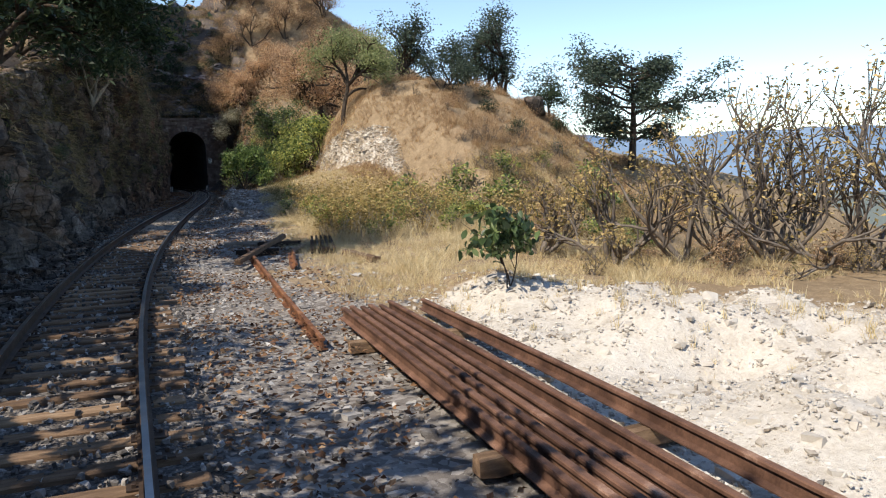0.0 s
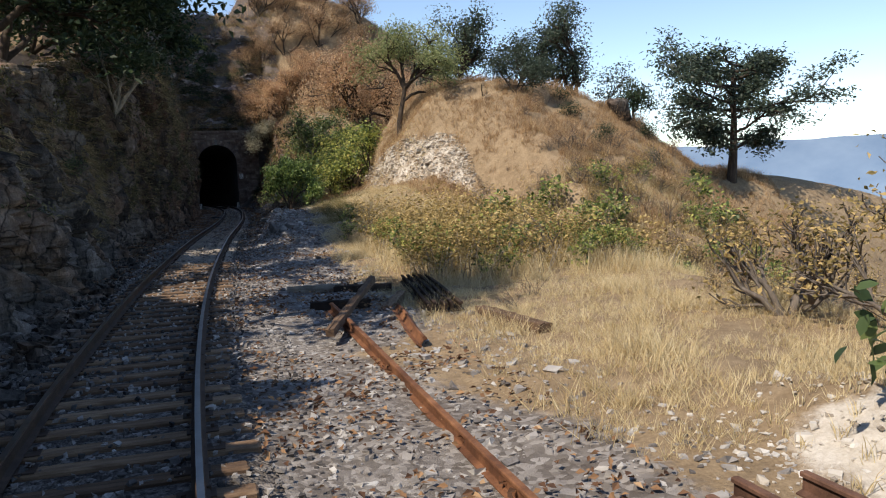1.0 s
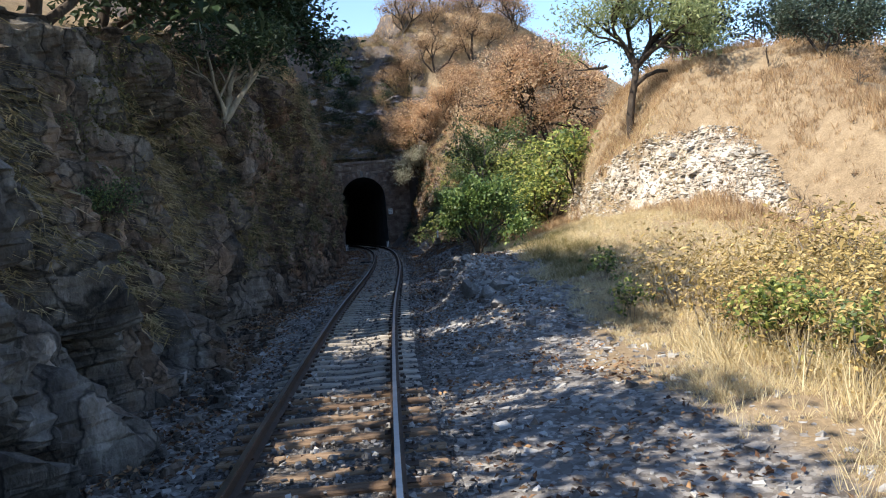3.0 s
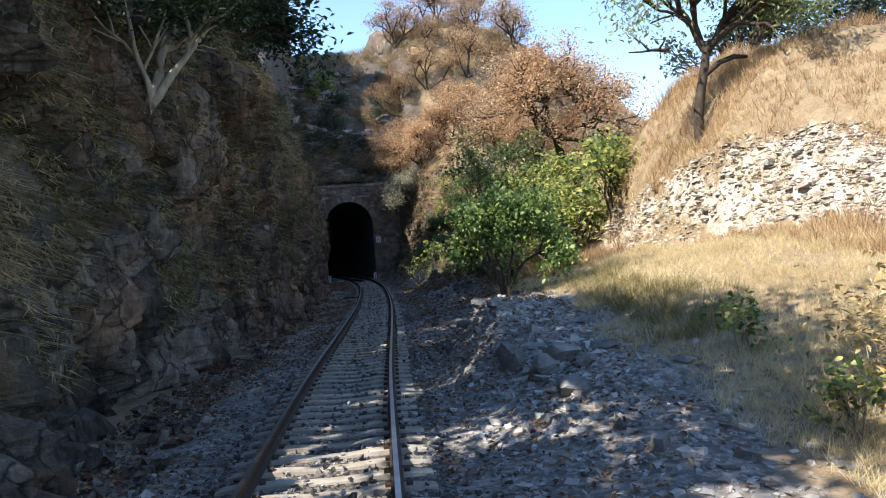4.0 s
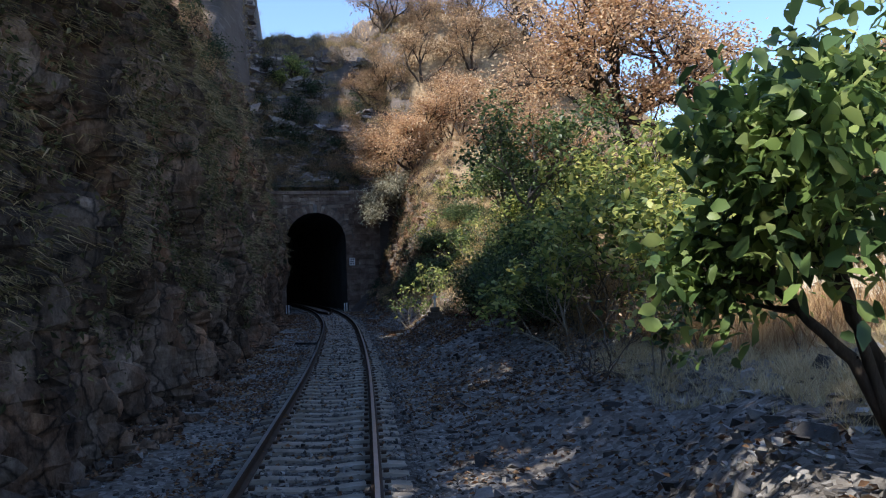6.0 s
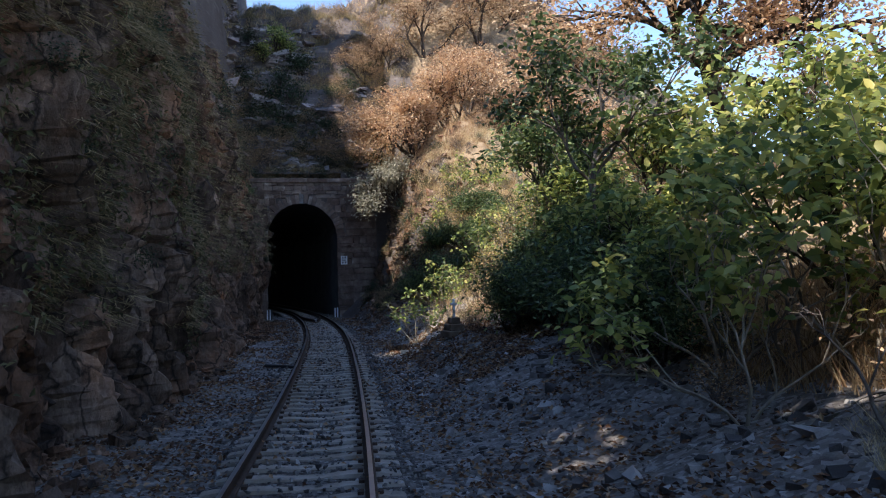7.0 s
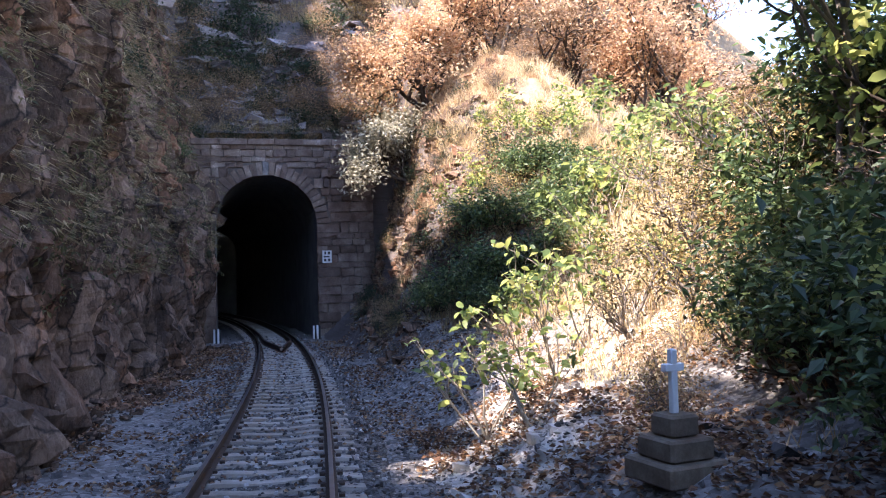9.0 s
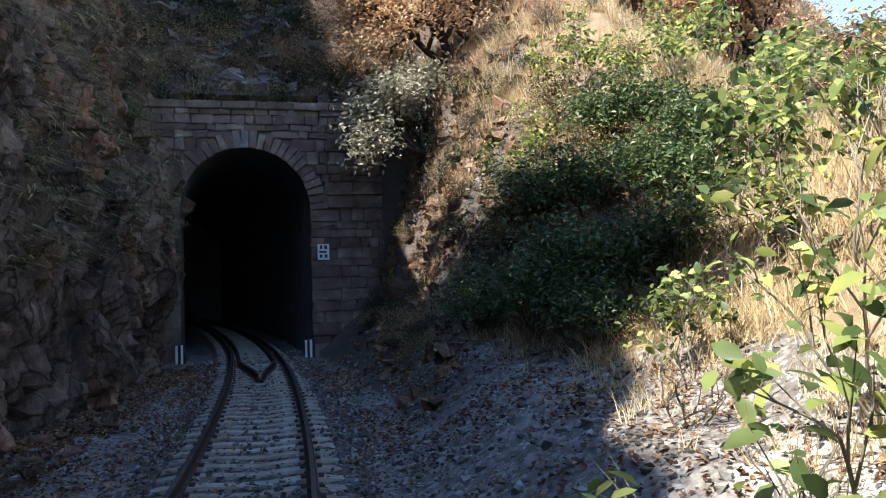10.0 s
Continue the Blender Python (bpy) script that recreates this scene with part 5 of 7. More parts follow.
# tree on the knoll with a flat feathery crown
def knoll_tree():
    rng = np.random.default_rng(37)
    base = (11.1, 50.3, ground_at(11.1, 50.3))
    trunk = np.array([(0, 0, -0.2), (0.02, 0, 0.7), (0.14, 0, 1.4), (0.3, 0.02, 2.0), (0.42, 0.03, 2.6), (0.45, 0.03, 2.9)])
    limbs, tips = [(trunk, np.linspace(0.16, 0.11, 6), 9, 4)], []
    limbs.append((np.array([(0.28, 0, 1.9), (0.75, -0.1, 2.25), (1.2, -0.1, 2.4), (1.6, -0.15, 2.38)]), np.array([0.11, 0.09, 0.085, 0.05]), 6, 4))
    for aim, ln in (((0.5, 0, 1), 1.7), ((-0.5, 0.2, 1), 1.8), ((-1.3, -0.3, 0.75), 2.0), ((1.3, 0.3, 0.7), 2.0), ((0.2, 1.0, 0.8), 1.8), ((0.1, -1.0, 0.8), 1.8)):
        a, b = grow(rng, trunk[-2], aim, ln, 0.12, 3, 4, 0.7, up=0.02)
        limbs += a
        tips += [t for t in b if t[0][2] > 2.9]
    limbs = limbs[:2] + [b for b in limbs[2:] if b[0][:, 2].min() > 2.45]
    ob = thing("tree", "acacia with dark leaning trunk and flat feathery crown", "tree", pose(*base))
    part("trunk", limb_mesh("trunk", limbs, M_BARK), ob)
    part("crown", leaf_mesh("crown", around(tips, 9500, 0.42, rng, 0.5), 0.18, M_FEATHER, rng, 0.36, 0.6, 0.5), ob)


knoll_tree()
# dark trees along the ridge
for k, (x, y, s) in enumerate(((17.4, 58.0, 2.9), (21.4, 56.6, 3.2), (24.6, 55.4, 3.8))):
    tree("tree", "dark green oak standing on the grassy ridge", "tree", (x, y, ground_at(x, y)),
         [((0.1, 0, 1), s, 0.22, 4, 4, 0.6, 0.12), ((-0.5, 0.2, 1), s * 0.8, 0.15, 4, 3, 0.65, 0.15), ((0.6, -0.2, 1), s * 0.8, 0.14, 4, 3, 0.65, 0.12)], M_OAK, 6500, 0.2, 41 + k, sigma=0.34, group="ridge trees", aspect=0.6)
tree("bush", "rounded grey-green bush on the crest of the knoll", "bush", (16.6, 46.3, ground_at(16.6, 46.3)),
     [((0.2, 0.1, 1), 1.1, 0.06, 4, 3, 0.7, 0.1), ((-0.6, 0.2, 1), 1.0, 0.05, 4, 3, 0.7, 0.1), ((0.7, -0.3, 1), 1.0, 0.05, 4, 3, 0.7, 0.1)], M_OAK, 5200, 0.13, 48, sigma=0.25)
tree("shrub", "bare dead stub of a shrub on the crest of the knoll", "shrub", (14.9, 47.0, ground_at(14.9, 47.0)), [((0.25, 0, 1), 0.9, 0.05, 1, 2, 0.5, 0.1)], M_OAK, 0, 0.1, 49, M_BARK)
# layered tree beyond the ridge
def layered_tree(x, y):
    rng = np.random.default_rng(51)
    n = 9
    trunk = np.stack([0.12 * np.sin(np.linspace(0, 4, n)), 0.1 * np.cos(np.linspace(0, 3, n)) - 0.1, np.linspace(-0.3, 6.8, n)], -1)
    limbs, tips = [(trunk, np.linspace(0.3, 0.06, n), 8, 4)], []
    for k, z in enumerate(np.linspace(1.9, 6.6, 12)):
        for s in range(2):
            a = k * 2.4 + s * 3.1 + rng.normal(0, 0.3)
            ln = (4.6 if 2.4 < z < 5.4 else 2.8) * rng.uniform(0.4, 1.0)
            b, c = grow(rng, (0.05, 0, z), (math.cos(a), 0.6 * math.sin(a), 0.16), ln, 0.09, 2, 5, 0.5, 0.1, 0.5, 0.02, 0.35)
            limbs += b
            tips += c
    ob = thing("tree", "large dark green tree with layered branches below the ridge", "tree", pose(x, y, ground_at(x, y) - 0.1))
    part("trunk", limb_mesh("trunk", limbs, M_BARK), ob)
    part("crown", leaf_mesh("crown", around(tips, 16000, 0.42, rng, 0.35), 0.26, M_OAK, rng), ob)


layered_tree(29.1, 44.6)
tree("tree", "small dark tree with a thin crown on the ridge", "tree", (24.6, 47.5, ground_at(24.6, 47.5)),
     [((0.1, 0, 1), 1.5, 0.1, 3, 4, 1.0, 0.1)], M_DARKGREEN, 2200, 0.16, 52, sigma=0.3, squash=0.4)
# autumn tree
def autumn_tree(x, y):
    rng = np.random.default_rng(61)
    trunk = np.array([(0, 0, -0.3), (-0.15, 0.05, 0.9), (-0.4, 0.15, 1.9), (-0.7, 0.3, 2.8), (-0.8, 0.4, 3.4)])
    limbs, tips = [(trunk, np.linspace(0.3, 0.2, 5), 8, 4)], []
    for aim, ln in (((-1.4, 0, 0.5), 2.9), ((-0.8, 0.5, 0.9), 2.8), ((-0.2, -0.4, 1), 2.7), ((0.5, 0.3, 1), 2.7), ((1.2, -0.2, 0.8), 2.9), ((1.7, 0.3, 0.35), 2.9), ((-0.7, -0.9, 0.6), 2.5), ((0.7, -0.9, 0.6), 2.5)):
        a, b = grow(rng, trunk[-1], aim, ln, 0.15, 4, 4, 0.7, up=0.02)
        limbs += a
        tips += b
    ob = thing("tree", "broad tree with thin orange-brown autumn leaves", "tree", pose(x, y, ground_at(x, y)))
    part("trunk", limb_mesh("trunk", limbs, M_BARK), ob)
    part("crown", leaf_mesh("crown", around(tips, 24000, 0.34, rng, 0.7), 0.17, M_ORANGE, rng, 0.55), ob)


autumn_tree(14.5, 71.6)
tree("tree", "rounded tree with orange-brown autumn leaves above the tunnel", "tree", (10.2, 102.2, ground_at(10.2, 102.2)),
     [((-0.2, -0.1, 1), 2.5, 0.2, 4, 4, 0.8, 0.1), ((-1.0, -0.2, 0.8), 2.4, 0.16, 4, 4, 0.8, 0.08), ((0.8, 0, 1), 2.5, 0.16, 4, 4, 0.8, 0.1), ((1.4, 0, 0.6), 2.3, 0.15, 4, 3, 0.8, 0.1)], M_ORANGE, 17000, 0.19, 62, sigma=0.36)
tree("shrub", "pale silvery-leaved shrub growing beside the tunnel portal", "shrub", (8.9, 100.2, ground_at(8.9, 100.2) - 0.1),
     [((-0.6, -0.2, 1), 1.5, 0.1, 3, 5, 0.8, 0.1), ((-1.1, -0.1, 0.6), 1.7, 0.08, 3, 5, 0.8, 0.05), ((-0.9, -0.4, 0.2), 1.5, 0.07, 3, 4, 0.7, 0.05)], M_SILVER, 5500, 0.2, 63, sigma=0.3)
# main bush on the bank
def bank_bush(x, y):
    rng = np.random.default_rng(71)
    limbs, tips = [], []
    for foot, bend, aim, ln in (((0, 0), (0.2, 0.0, 0.75), (0.3, 0, 1), 1.05), ((-0.05, 0.02), (-0.3, 0.05, 0.75), (-0.6, 0.1, 0.9), 0.9), ((0.03, -0.02), (0.5, 0.0, 0.75), (0.75, -0.1, 0.8), 0.9),
                                ((0.0, 0.1), (0.0, 0.3, 0.75), (-0.2, 0.6, 0.9), 1.0), ((0.05, -0.1), (0.1, -0.25, 0.7), (0.1, -0.7, 0.9), 0.85), ((0.0, 0.03), (-0.4, 0.1, 0.8), (-0.9, 0.1, 0.7), 0.7)):
        top = np.array(bend)
        limbs.append((np.array([(*foot, -0.15), (foot[0] + 0.3 * bend[0], foot[1] + 0.3 * bend[1], 0.35), top]), np.array([0.06, 0.05, 0.042]), 7, 3))
        a, b = grow(rng, top, aim, ln, 0.042, 3, 4, 0.75, up=0.06)
        limbs += a
        tips += [t for t in b if t[0][2] > 0.62]
    ob = thing("bush", "leafy green bush with several thin stems on the stony bank", "bush", pose(x, y, ground_at(x, y)) @ Matrix.Diagonal((0.78, 0.78, 1.0, 1)))
    part("stem", limb_mesh("stem", limbs, M_BARK), ob)
    part("foliage", leaf_mesh("foliage", around(tips, 7600, 0.17, rng, 0.8), 0.15, M_BUSH, rng, 0.55, 0.6, 0.35, True), ob)


bank_bush(4.38, 47.7)

# bushes: a few kinds, built once and copied
PROTO = {}


def proto(key, label, stems, leaf, n, size, seed, bark=None, sigma=0.2, aspect=0.5, name="bush", category="bush", **kw):
    PROTO[key] = (tree(name, label, category, (0, 0, 0), stems, leaf, n, size, seed, bark, sigma, 0.7, aspect, **kw), [])


FAN = [((0.2, 0.1, 1), 0.8, 0.05, 3, 4, 0.8, 0.12), ((-0.6, 0.2, 1), 0.8, 0.04, 3, 4, 0.8, 0.12), ((0.5, -0.6, 0.9), 0.7, 0.04, 3, 4, 0.8, 0.12), ((0.8, 0.3, 0.8), 0.7, 0.035, 3, 3, 0.8, 0.1)]
TALL = [((0.1, 0, 1), 1.2, 0.045, 3, 4, 0.6, 0.2), ((-0.4, 0.2, 1), 1.1, 0.04, 3, 4, 0.6, 0.2), ((0.4, -0.3, 1), 1.1, 0.04, 3, 3, 0.6, 0.2)]
THIN = [((0.2, 0, 1), 1.0, 0.022, 2, 4, 0.55, 0.2), ((-0.5, 0.2, 1), 0.95, 0.02, 2, 4, 0.6, 0.15), ((0.5, -0.5, 0.9), 0.9, 0.018, 2, 3, 0.6, 0.15), ((-0.2, -0.8, 0.8), 0.9, 0.018, 2, 3, 0.6, 0.15)]
TWIGGY = [(a, ln, r * 0.6, 3, 3 if r > 0.036 else 2, sp, up) for a, ln, r, d, k, sp, up in FAN]
proto("green", "dense green bush with broad leaves on the bank", FAN, M_GREEN, 2300, 0.125, 81, sigma=0.25, group="green bushes", keep=lambda p: p[2] > 0.55)
proto("broad", "tall shrub with large light green leaves", TALL, M_BROAD, 1000, 0.165, 82, sigma=0.2, aspect=0.55, group="broad-leaved shrubs", oval=True, name="leafy_shrub")
proto("sparse", "open shrub with a few large light green leaves", THIN, M_BROAD, 260, 0.18, 86, M_PALEBARK, sigma=0.1, aspect=0.58, group="open shrubs", oval=True, finest=0, name="open_shrub")
SPRAY = [((0.2, 0, 1), 1.7, 0.035, 3, 4, 0.6, 0.22), ((-0.5, 0.2, 1), 1.6, 0.03, 3, 3, 0.6, 0.2), ((0.4, -0.5, 1), 1.5, 0.028, 3, 3, 0.6, 0.2)]
proto("spray", "tall open shrub with bright leaves on thin pale stems", SPRAY, M_SPRAY, 560, 0.24, 94, M_PALEBARK, sigma=0.15, aspect=0.5, group="tall open shrubs", oval=True, name="open_shrub")
proto("scrub", "thin yellowish scrub bush among dry grass", FAN, M_SCRUB, 800, 0.085, 83, M_GREYBARK, sigma=0.24, group="scrub bushes", name="scrub_bush")
proto("brown", "dry brown-leaved bush on the slope", FAN, M_BROWNLEAF, 850, 0.1, 84, M_GREYBARK, sigma=0.25, group="dry bushes", name="dry_bush", finest=2)
proto("dark", "dark green shrub clinging to the rock", FAN, M_DARKGREEN, 650, 0.17, 85, sigma=0.34, group="rock shrubs", name="rock_shrub", finest=2)
SPREADING = [((0.2, 0, 1), 2.2, 0.13, 4, 3, 0.75, 0.1), ((-0.8, 0.1, 0.9), 2.2, 0.11, 4, 3, 0.75, 0.1), ((0.8, -0.2, 0.9), 2.0, 0.1, 4, 3, 0.75, 0.1)]
proto("autumn_a", "dry-season tree with orange-brown leaves on the slope", SPREADING, M_ORANGE, 6000, 0.17, 88, sigma=0.4, name="tree", category="tree", group="dry-season trees")
proto("autumn_b", "dry-season tree with thin brown leaves on the slope", SPREADING, M_BROWNLEAF, 4600, 0.17, 89, sigma=0.4, name="tree", category="tree", group="dry-season trees")
WEED = [((0.1, 0, 1), 0.75, 0.014, 1, 5, 0.4, 0.3), ((-0.2, 0.15, 1), 0.8, 0.014, 1, 5, 0.4, 0.3), ((0.25, -0.2, 1), 0.7, 0.013, 1, 5, 0.4, 0.3), ((-0.3, -0.25, 1), 0.75, 0.013, 1, 5, 0.4, 0.3), ((0.35, 0.3, 1), 0.65, 0.012, 1, 5, 0.4, 0.3)]
proto("weeds", "tall yellow-green weeds with dry stems", WEED, M_WEED, 200, 0.075, 92, M_PALEBARK, sigma=0.16, name="weed", category="weed", group="tall weeds")
proto("twigs", "leafless grey twiggy bush in dry grass", TWIGGY, M_BROWNLEAF, 160, 0.08, 87, M_GREYBARK, sigma=0.2, group="twiggy bushes", finest=0, name="twiggy_bush")


USUAL = {"green": 0.95, "broad": 0.8, "scrub": 0.6, "twigs": 0.9, "brown": 0.7, "sparse": 0.9, "spray": 0.8, "dark": 0.7, "weeds": 1.1, "autumn_a": 1.1, "autumn_b": 1.1}


def plant(key, x, y, s, yaw, z=None):
    ob, used = PROTO[key]
    z = (ground_at(x, y) - 0.05) if z is None else z
    s *= USUAL[key]
    if used:
        copy_thing(ob, scaled(x, y, z, s / used[0], yaw))
    else:
        ob.matrix_basis = scaled(x, y, z, s, yaw)
        used.append(s)


def ground_y(x, z):
    """Where the slope above the tunnel reaches that height."""
    y = np.arange(104.0, 118.0, 0.1)
    return float(y[np.argmax(height(np.full_like(y, x), y) > z)])


def planting():
    rng = np.random.default_rng(21)

    def row(key, places):
        for x, y, s in places:
            plant(key, x, y, s, rng.uniform(0, 360))
    # bank beyond the bush, mostly in shade
    row("green", ((7.2, 62.4, 0.8), (7.4, 63.4, 1.25), (7.7, 66.4, 1.2), (7.6, 65.0, 1.35), (8.6, 67.5, 1.35), (7.9, 70.8, 1.25), (9.2, 72.6, 1.3), (8.6, 74.8, 1.0), (8.0, 68.2, 1.0), (7.6, 71.6, 0.95), (8.2, 73.4, 1.0), (8.0, 66.6, 0.9), (9.8, 70.2, 1.2), (8.0, 69.4, 1.0)))
    row("broad", ( (8.6, 67.0, 1.3), (8.0, 64.2, 1.1), (8.8, 65.4, 1.3), (10.4, 68.0, 1.7), (11.4, 64.5, 1.6), (9.0, 70.4, 1.35), (10.6, 73.6, 1.5), (8.4, 72.6, 0.9)))
    row("scrub", ((7.4, 55.4, 0.6), (8.0, 58.0, 1.1), (8.2, 57.4, 1.1), (7.6, 61.2, 1.2), (8.6, 63.4, 1.4), (9.6, 66.8, 1.5), (7.8, 64.2, 1.3), (10.4, 61.0, 1.4), (7.4, 75.2, 0.9), (8.8, 76.0, 1.1)))
    row("green", ((9.5, 75.6, 1.2), (10.6, 77.0, 1.3), (11.6, 76.2, 1.6), (9.1, 73.6, 1.1), (11.2, 74.4, 1.4), (12.4, 78.0, 1.6)))
    row("scrub", ((10.6, 73.0, 1.7), (11.8, 75.2, 1.9), (11.4, 71.4, 1.8)))
    row("broad", ((8.6, 57.0, 1.5), (9.8, 58.4, 1.8), (10.6, 56.4, 1.9), (9.2, 61.0, 1.6)))
    row("twigs", ((10.2, 74.2, 1.3), (11.4, 77.2, 1.4), (12.6, 76.0, 1.5)))
    row("twigs", ((5.6, 55.4, 0.9), (6.8, 57.4, 1.2), (8.0, 60.4, 1.5), (7.0, 64.8, 1.3), (8.4, 66.4, 1.5)))
    row("brown", ((6.8, 60.4, 0.7), (9.5, 65.6, 1.2), (10.5, 71, 1.2), (7.0, 74.4, 0.7), (9.6, 75.5, 1.0)))
    # sunlit slope before the tunnel
    row("sparse", ((6.2, 54.4, 0.9),))
    row("spray", ((7.4, 55.4, 0.75), (7.6, 57.2, 1.0), (9.2, 58.6, 1.1), (7.3, 61.0, 1.1), (6.7, 59.6, 0.95), (8.0, 59.2, 1.1), (9.8, 60.6, 1.15), (8.6, 62.8, 1.15), (9.6, 65.0, 1.2), (10.8, 62.8, 1.2)))
    row("sparse", ((8.6, 83.4, 0.9), (10.2, 84.2, 1.2), (11.4, 86.0, 1.5), (12.6, 83.0, 1.6), (9.6, 79.4, 0.9)))
    row("green", ((7.8, 91.0, 0.85), (8.6, 90.2, 1.0), (9.3, 91.2, 1.1), (10.1, 90.0, 1.1), (10.9, 91.2, 1.1), (11.8, 90.4, 1.0), (9.1, 88.9, 0.9), (10.9, 89.2, 0.95)))
    row("scrub", ((8.2, 93.0, 1.0), (9.9, 93.0, 1.15), (11.2, 93.6, 1.1), (12.3, 92.4, 1.1), (9.2, 92.2, 1.2), (10.6, 91.0, 1.3)))
    row("spray", ((9.6, 92.0, 0.75), (11.0, 92.6, 0.8), (12.4, 91.0, 0.8)))
    row("scrub", ((7.0, 91.8, 0.8), (8.8, 91.8, 1.4), (10.4, 92.8, 1.5), (9.6, 89.0, 1.1), (12.0, 89.0, 1.1), (7.4, 93.8, 0.8), (8.6, 95.0, 0.9), (10.2, 95.4, 0.9)))
    row("green", ((8.6, 86.6, 0.9), (9.4, 87.4, 1.2), (10.2, 86.6, 1.0), (11.0, 87.6, 1.2), (8.4, 88.2, 1.1), (11.8, 88.6, 1.1)))
    row("scrub", ((9.0, 85.8, 0.7), (10.6, 85.6, 0.8), (12.2, 86.8, 1.0), (13.0, 88.4, 1.1), (13.4, 84.6, 1.0), (14.6, 87.0, 1.2)))
    row("sparse", ((13.2, 87.6, 1.3), (14.2, 85.0, 1.4), (12.0, 84.6, 1.2), (15.0, 90.0, 1.4), (13.8, 91.4, 1.3)))
    row("dark", ((7.6, 97.4, 0.7), (7.4, 99.0, 0.7), (7.2, 100.8, 0.8), (8.0, 98.4, 0.6), (7.9, 96.0, 0.6), (7.0, 102.0, 0.6)))
    row("scrub", ((6.7, 92.6, 0.65), (7.2, 95.6, 0.6), (10.0, 89.2, 0.9), (11.4, 90.2, 1.0), (12.4, 92.2, 1.1), (9.2, 86.2, 0.7), (10.6, 78.6, 0.9), (12.2, 79.5, 1.0), (8.8, 77.2, 0.8)))
    row("brown", ((11.8, 96.5, 1.1), (13.5, 98.5, 1.0), (15.5, 100.5, 1.2), (8.0, 76.6, 0.7), (16, 104, 1.8), (19, 107, 2.2), (14.5, 106.8, 2.0), (16, 111, 2.4), (21, 104, 2.0), (18, 100, 1.6), (23, 110, 2.4)))
    row("twigs", ((7.9, 82.4, 0.9), (9.4, 85.0, 1.1), (7.2, 79.6, 0.7), (10.8, 88.2, 1.0), (5.0, 19.8, 0.45), (6.0, 21.4, 0.5)))
    # small plants by the track
    plant("sparse", 5.85, 39.5, 0.62, 40)
    plant("sparse", 5.2, 36.2, 0.62, 200)
    row("sparse", ((5.2, 28.4, 0.75), (6.2, 27.8, 0.8), (7.2, 28.8, 0.85), (5.9, 30.2, 0.7), (5.6, 26.0, 0.6), (8.0, 27.6, 0.8), (6.8, 30.6, 0.8), (6.2, 24.6, 0.5)))
    # scrub on the foot of the knoll
    for _ in range(150):
        x = rng.uniform(5.8, 25)
        y = rng.uniform(25.5, 38) + 0.14 * (x - 6)
        if y > 33 and x < 9.5:
            continue
        plant(("scrub", "scrub", "brown" if x > 13 else "scrub", "scrub", "twigs", "scrub", "sparse", "sparse")[int(rng.integers(0, 8))], x, y, rng.uniform(0.6, 1.15) * (1.2 if x > 8 else 0.95), rng.uniform(0, 360))
    for _ in range(30):
        x, y = rng.uniform(5.8, 13), rng.uniform(24.5, 33)
        plant("broad" if rng.random() < 0.2 else "sparse", x, y, rng.uniform(0.4, 0.75), rng.uniform(0, 360))
    for _ in range(85):
        plant("twigs" if rng.random() < 0.6 else "brown", rng.uniform(12.5, 30), rng.uniform(36, 49), rng.uniform(0.25, 0.55), rng.uniform(0, 360))
    for _ in range(190):
        x = rng.uniform(4.8, 14.5)
        y = rng.uniform(24.5, 37.0)
        if x < 4.6 + 0.12 * abs(y - 27):
            continue
        plant("weeds", x, y, rng.uniform(0.6, 1.2) + 0.8 * rng.random() ** 2, rng.uniform(0, 360))
    for _ in range(60):
        x = rng.uniform(11.5, 24)
        plant("weeds" if rng.random() < 0.5 else "twigs", x, rng.uniform(31, 41) + 0.1 * (x - 11), rng.uniform(0.6, 1.1), rng.uniform(0, 360))
    row("broad", ((5.6, 27.6, 0.6), (8.6, 29.6, 0.55)))
    for _ in range(40):
        x = rng.uniform(12, 26)
        plant("twigs" if rng.random() < 0.35 else "scrub", x, rng.uniform(30, 42), rng.uniform(0.8, 1.35), rng.uniform(0, 360))
    # on the crags beside the portal
    for _ in range(48):
        x, y = rng.uniform(6.7, 8.3), rng.uniform(93, 102.5)
        plant(("brown", "dark", "brown", "scrub")[int(rng.integers(0, 4))], x, y, rng.uniform(0.28, 0.5), rng.uniform(0, 360), ground_at(x, y) - 0.1)
    for _ in range(46):
        x, y = rng.uniform(6.6, 9.0), rng.uniform(94.5, 103)
        plant(("dark", "brown", "dark", "twigs", "brown", "scrub")[int(rng.integers(0, 6))], x, y, rng.uniform(0.35, 0.75), rng.uniform(0, 360), ground_at(x, y) - 0.25)
    for _ in range(34):
        x, y = rng.uniform(8.2, 14.0), rng.uniform(88, 103)
        plant(("brown", "scrub", "dark", "twigs", "scrub")[int(rng.integers(0, 5))], x, y, rng.uniform(0.45, 0.9), rng.uniform(0, 360))
    for x, y, s in ((17.0, 101.0, 1.2), (20.5, 99.5, 1.3), (24.0, 96.5, 1.3)):
        plant("autumn_b" if rng.random() < 0.6 else "autumn_a", x, y, s, rng.uniform(0, 360))
    # beyond the heap of rubble
    for _ in range(30):
        x = rng.uniform(7.5, 24)
        plant("scrub" if rng.random() < 0.7 else "brown", x, 23.0 - x + rng.uniform(-1.0, 7.0), rng.uniform(0.5, 0.95), rng.uniform(0, 360))
    for _ in range(16):
        x = rng.uniform(8.5, 17)
        plant("scrub" if rng.random() < 0.6 else "brown", x, 25.2 - x + rng.uniform(-0.6, 1.5), rng.uniform(0.45, 0.8), rng.uniform(0, 360))
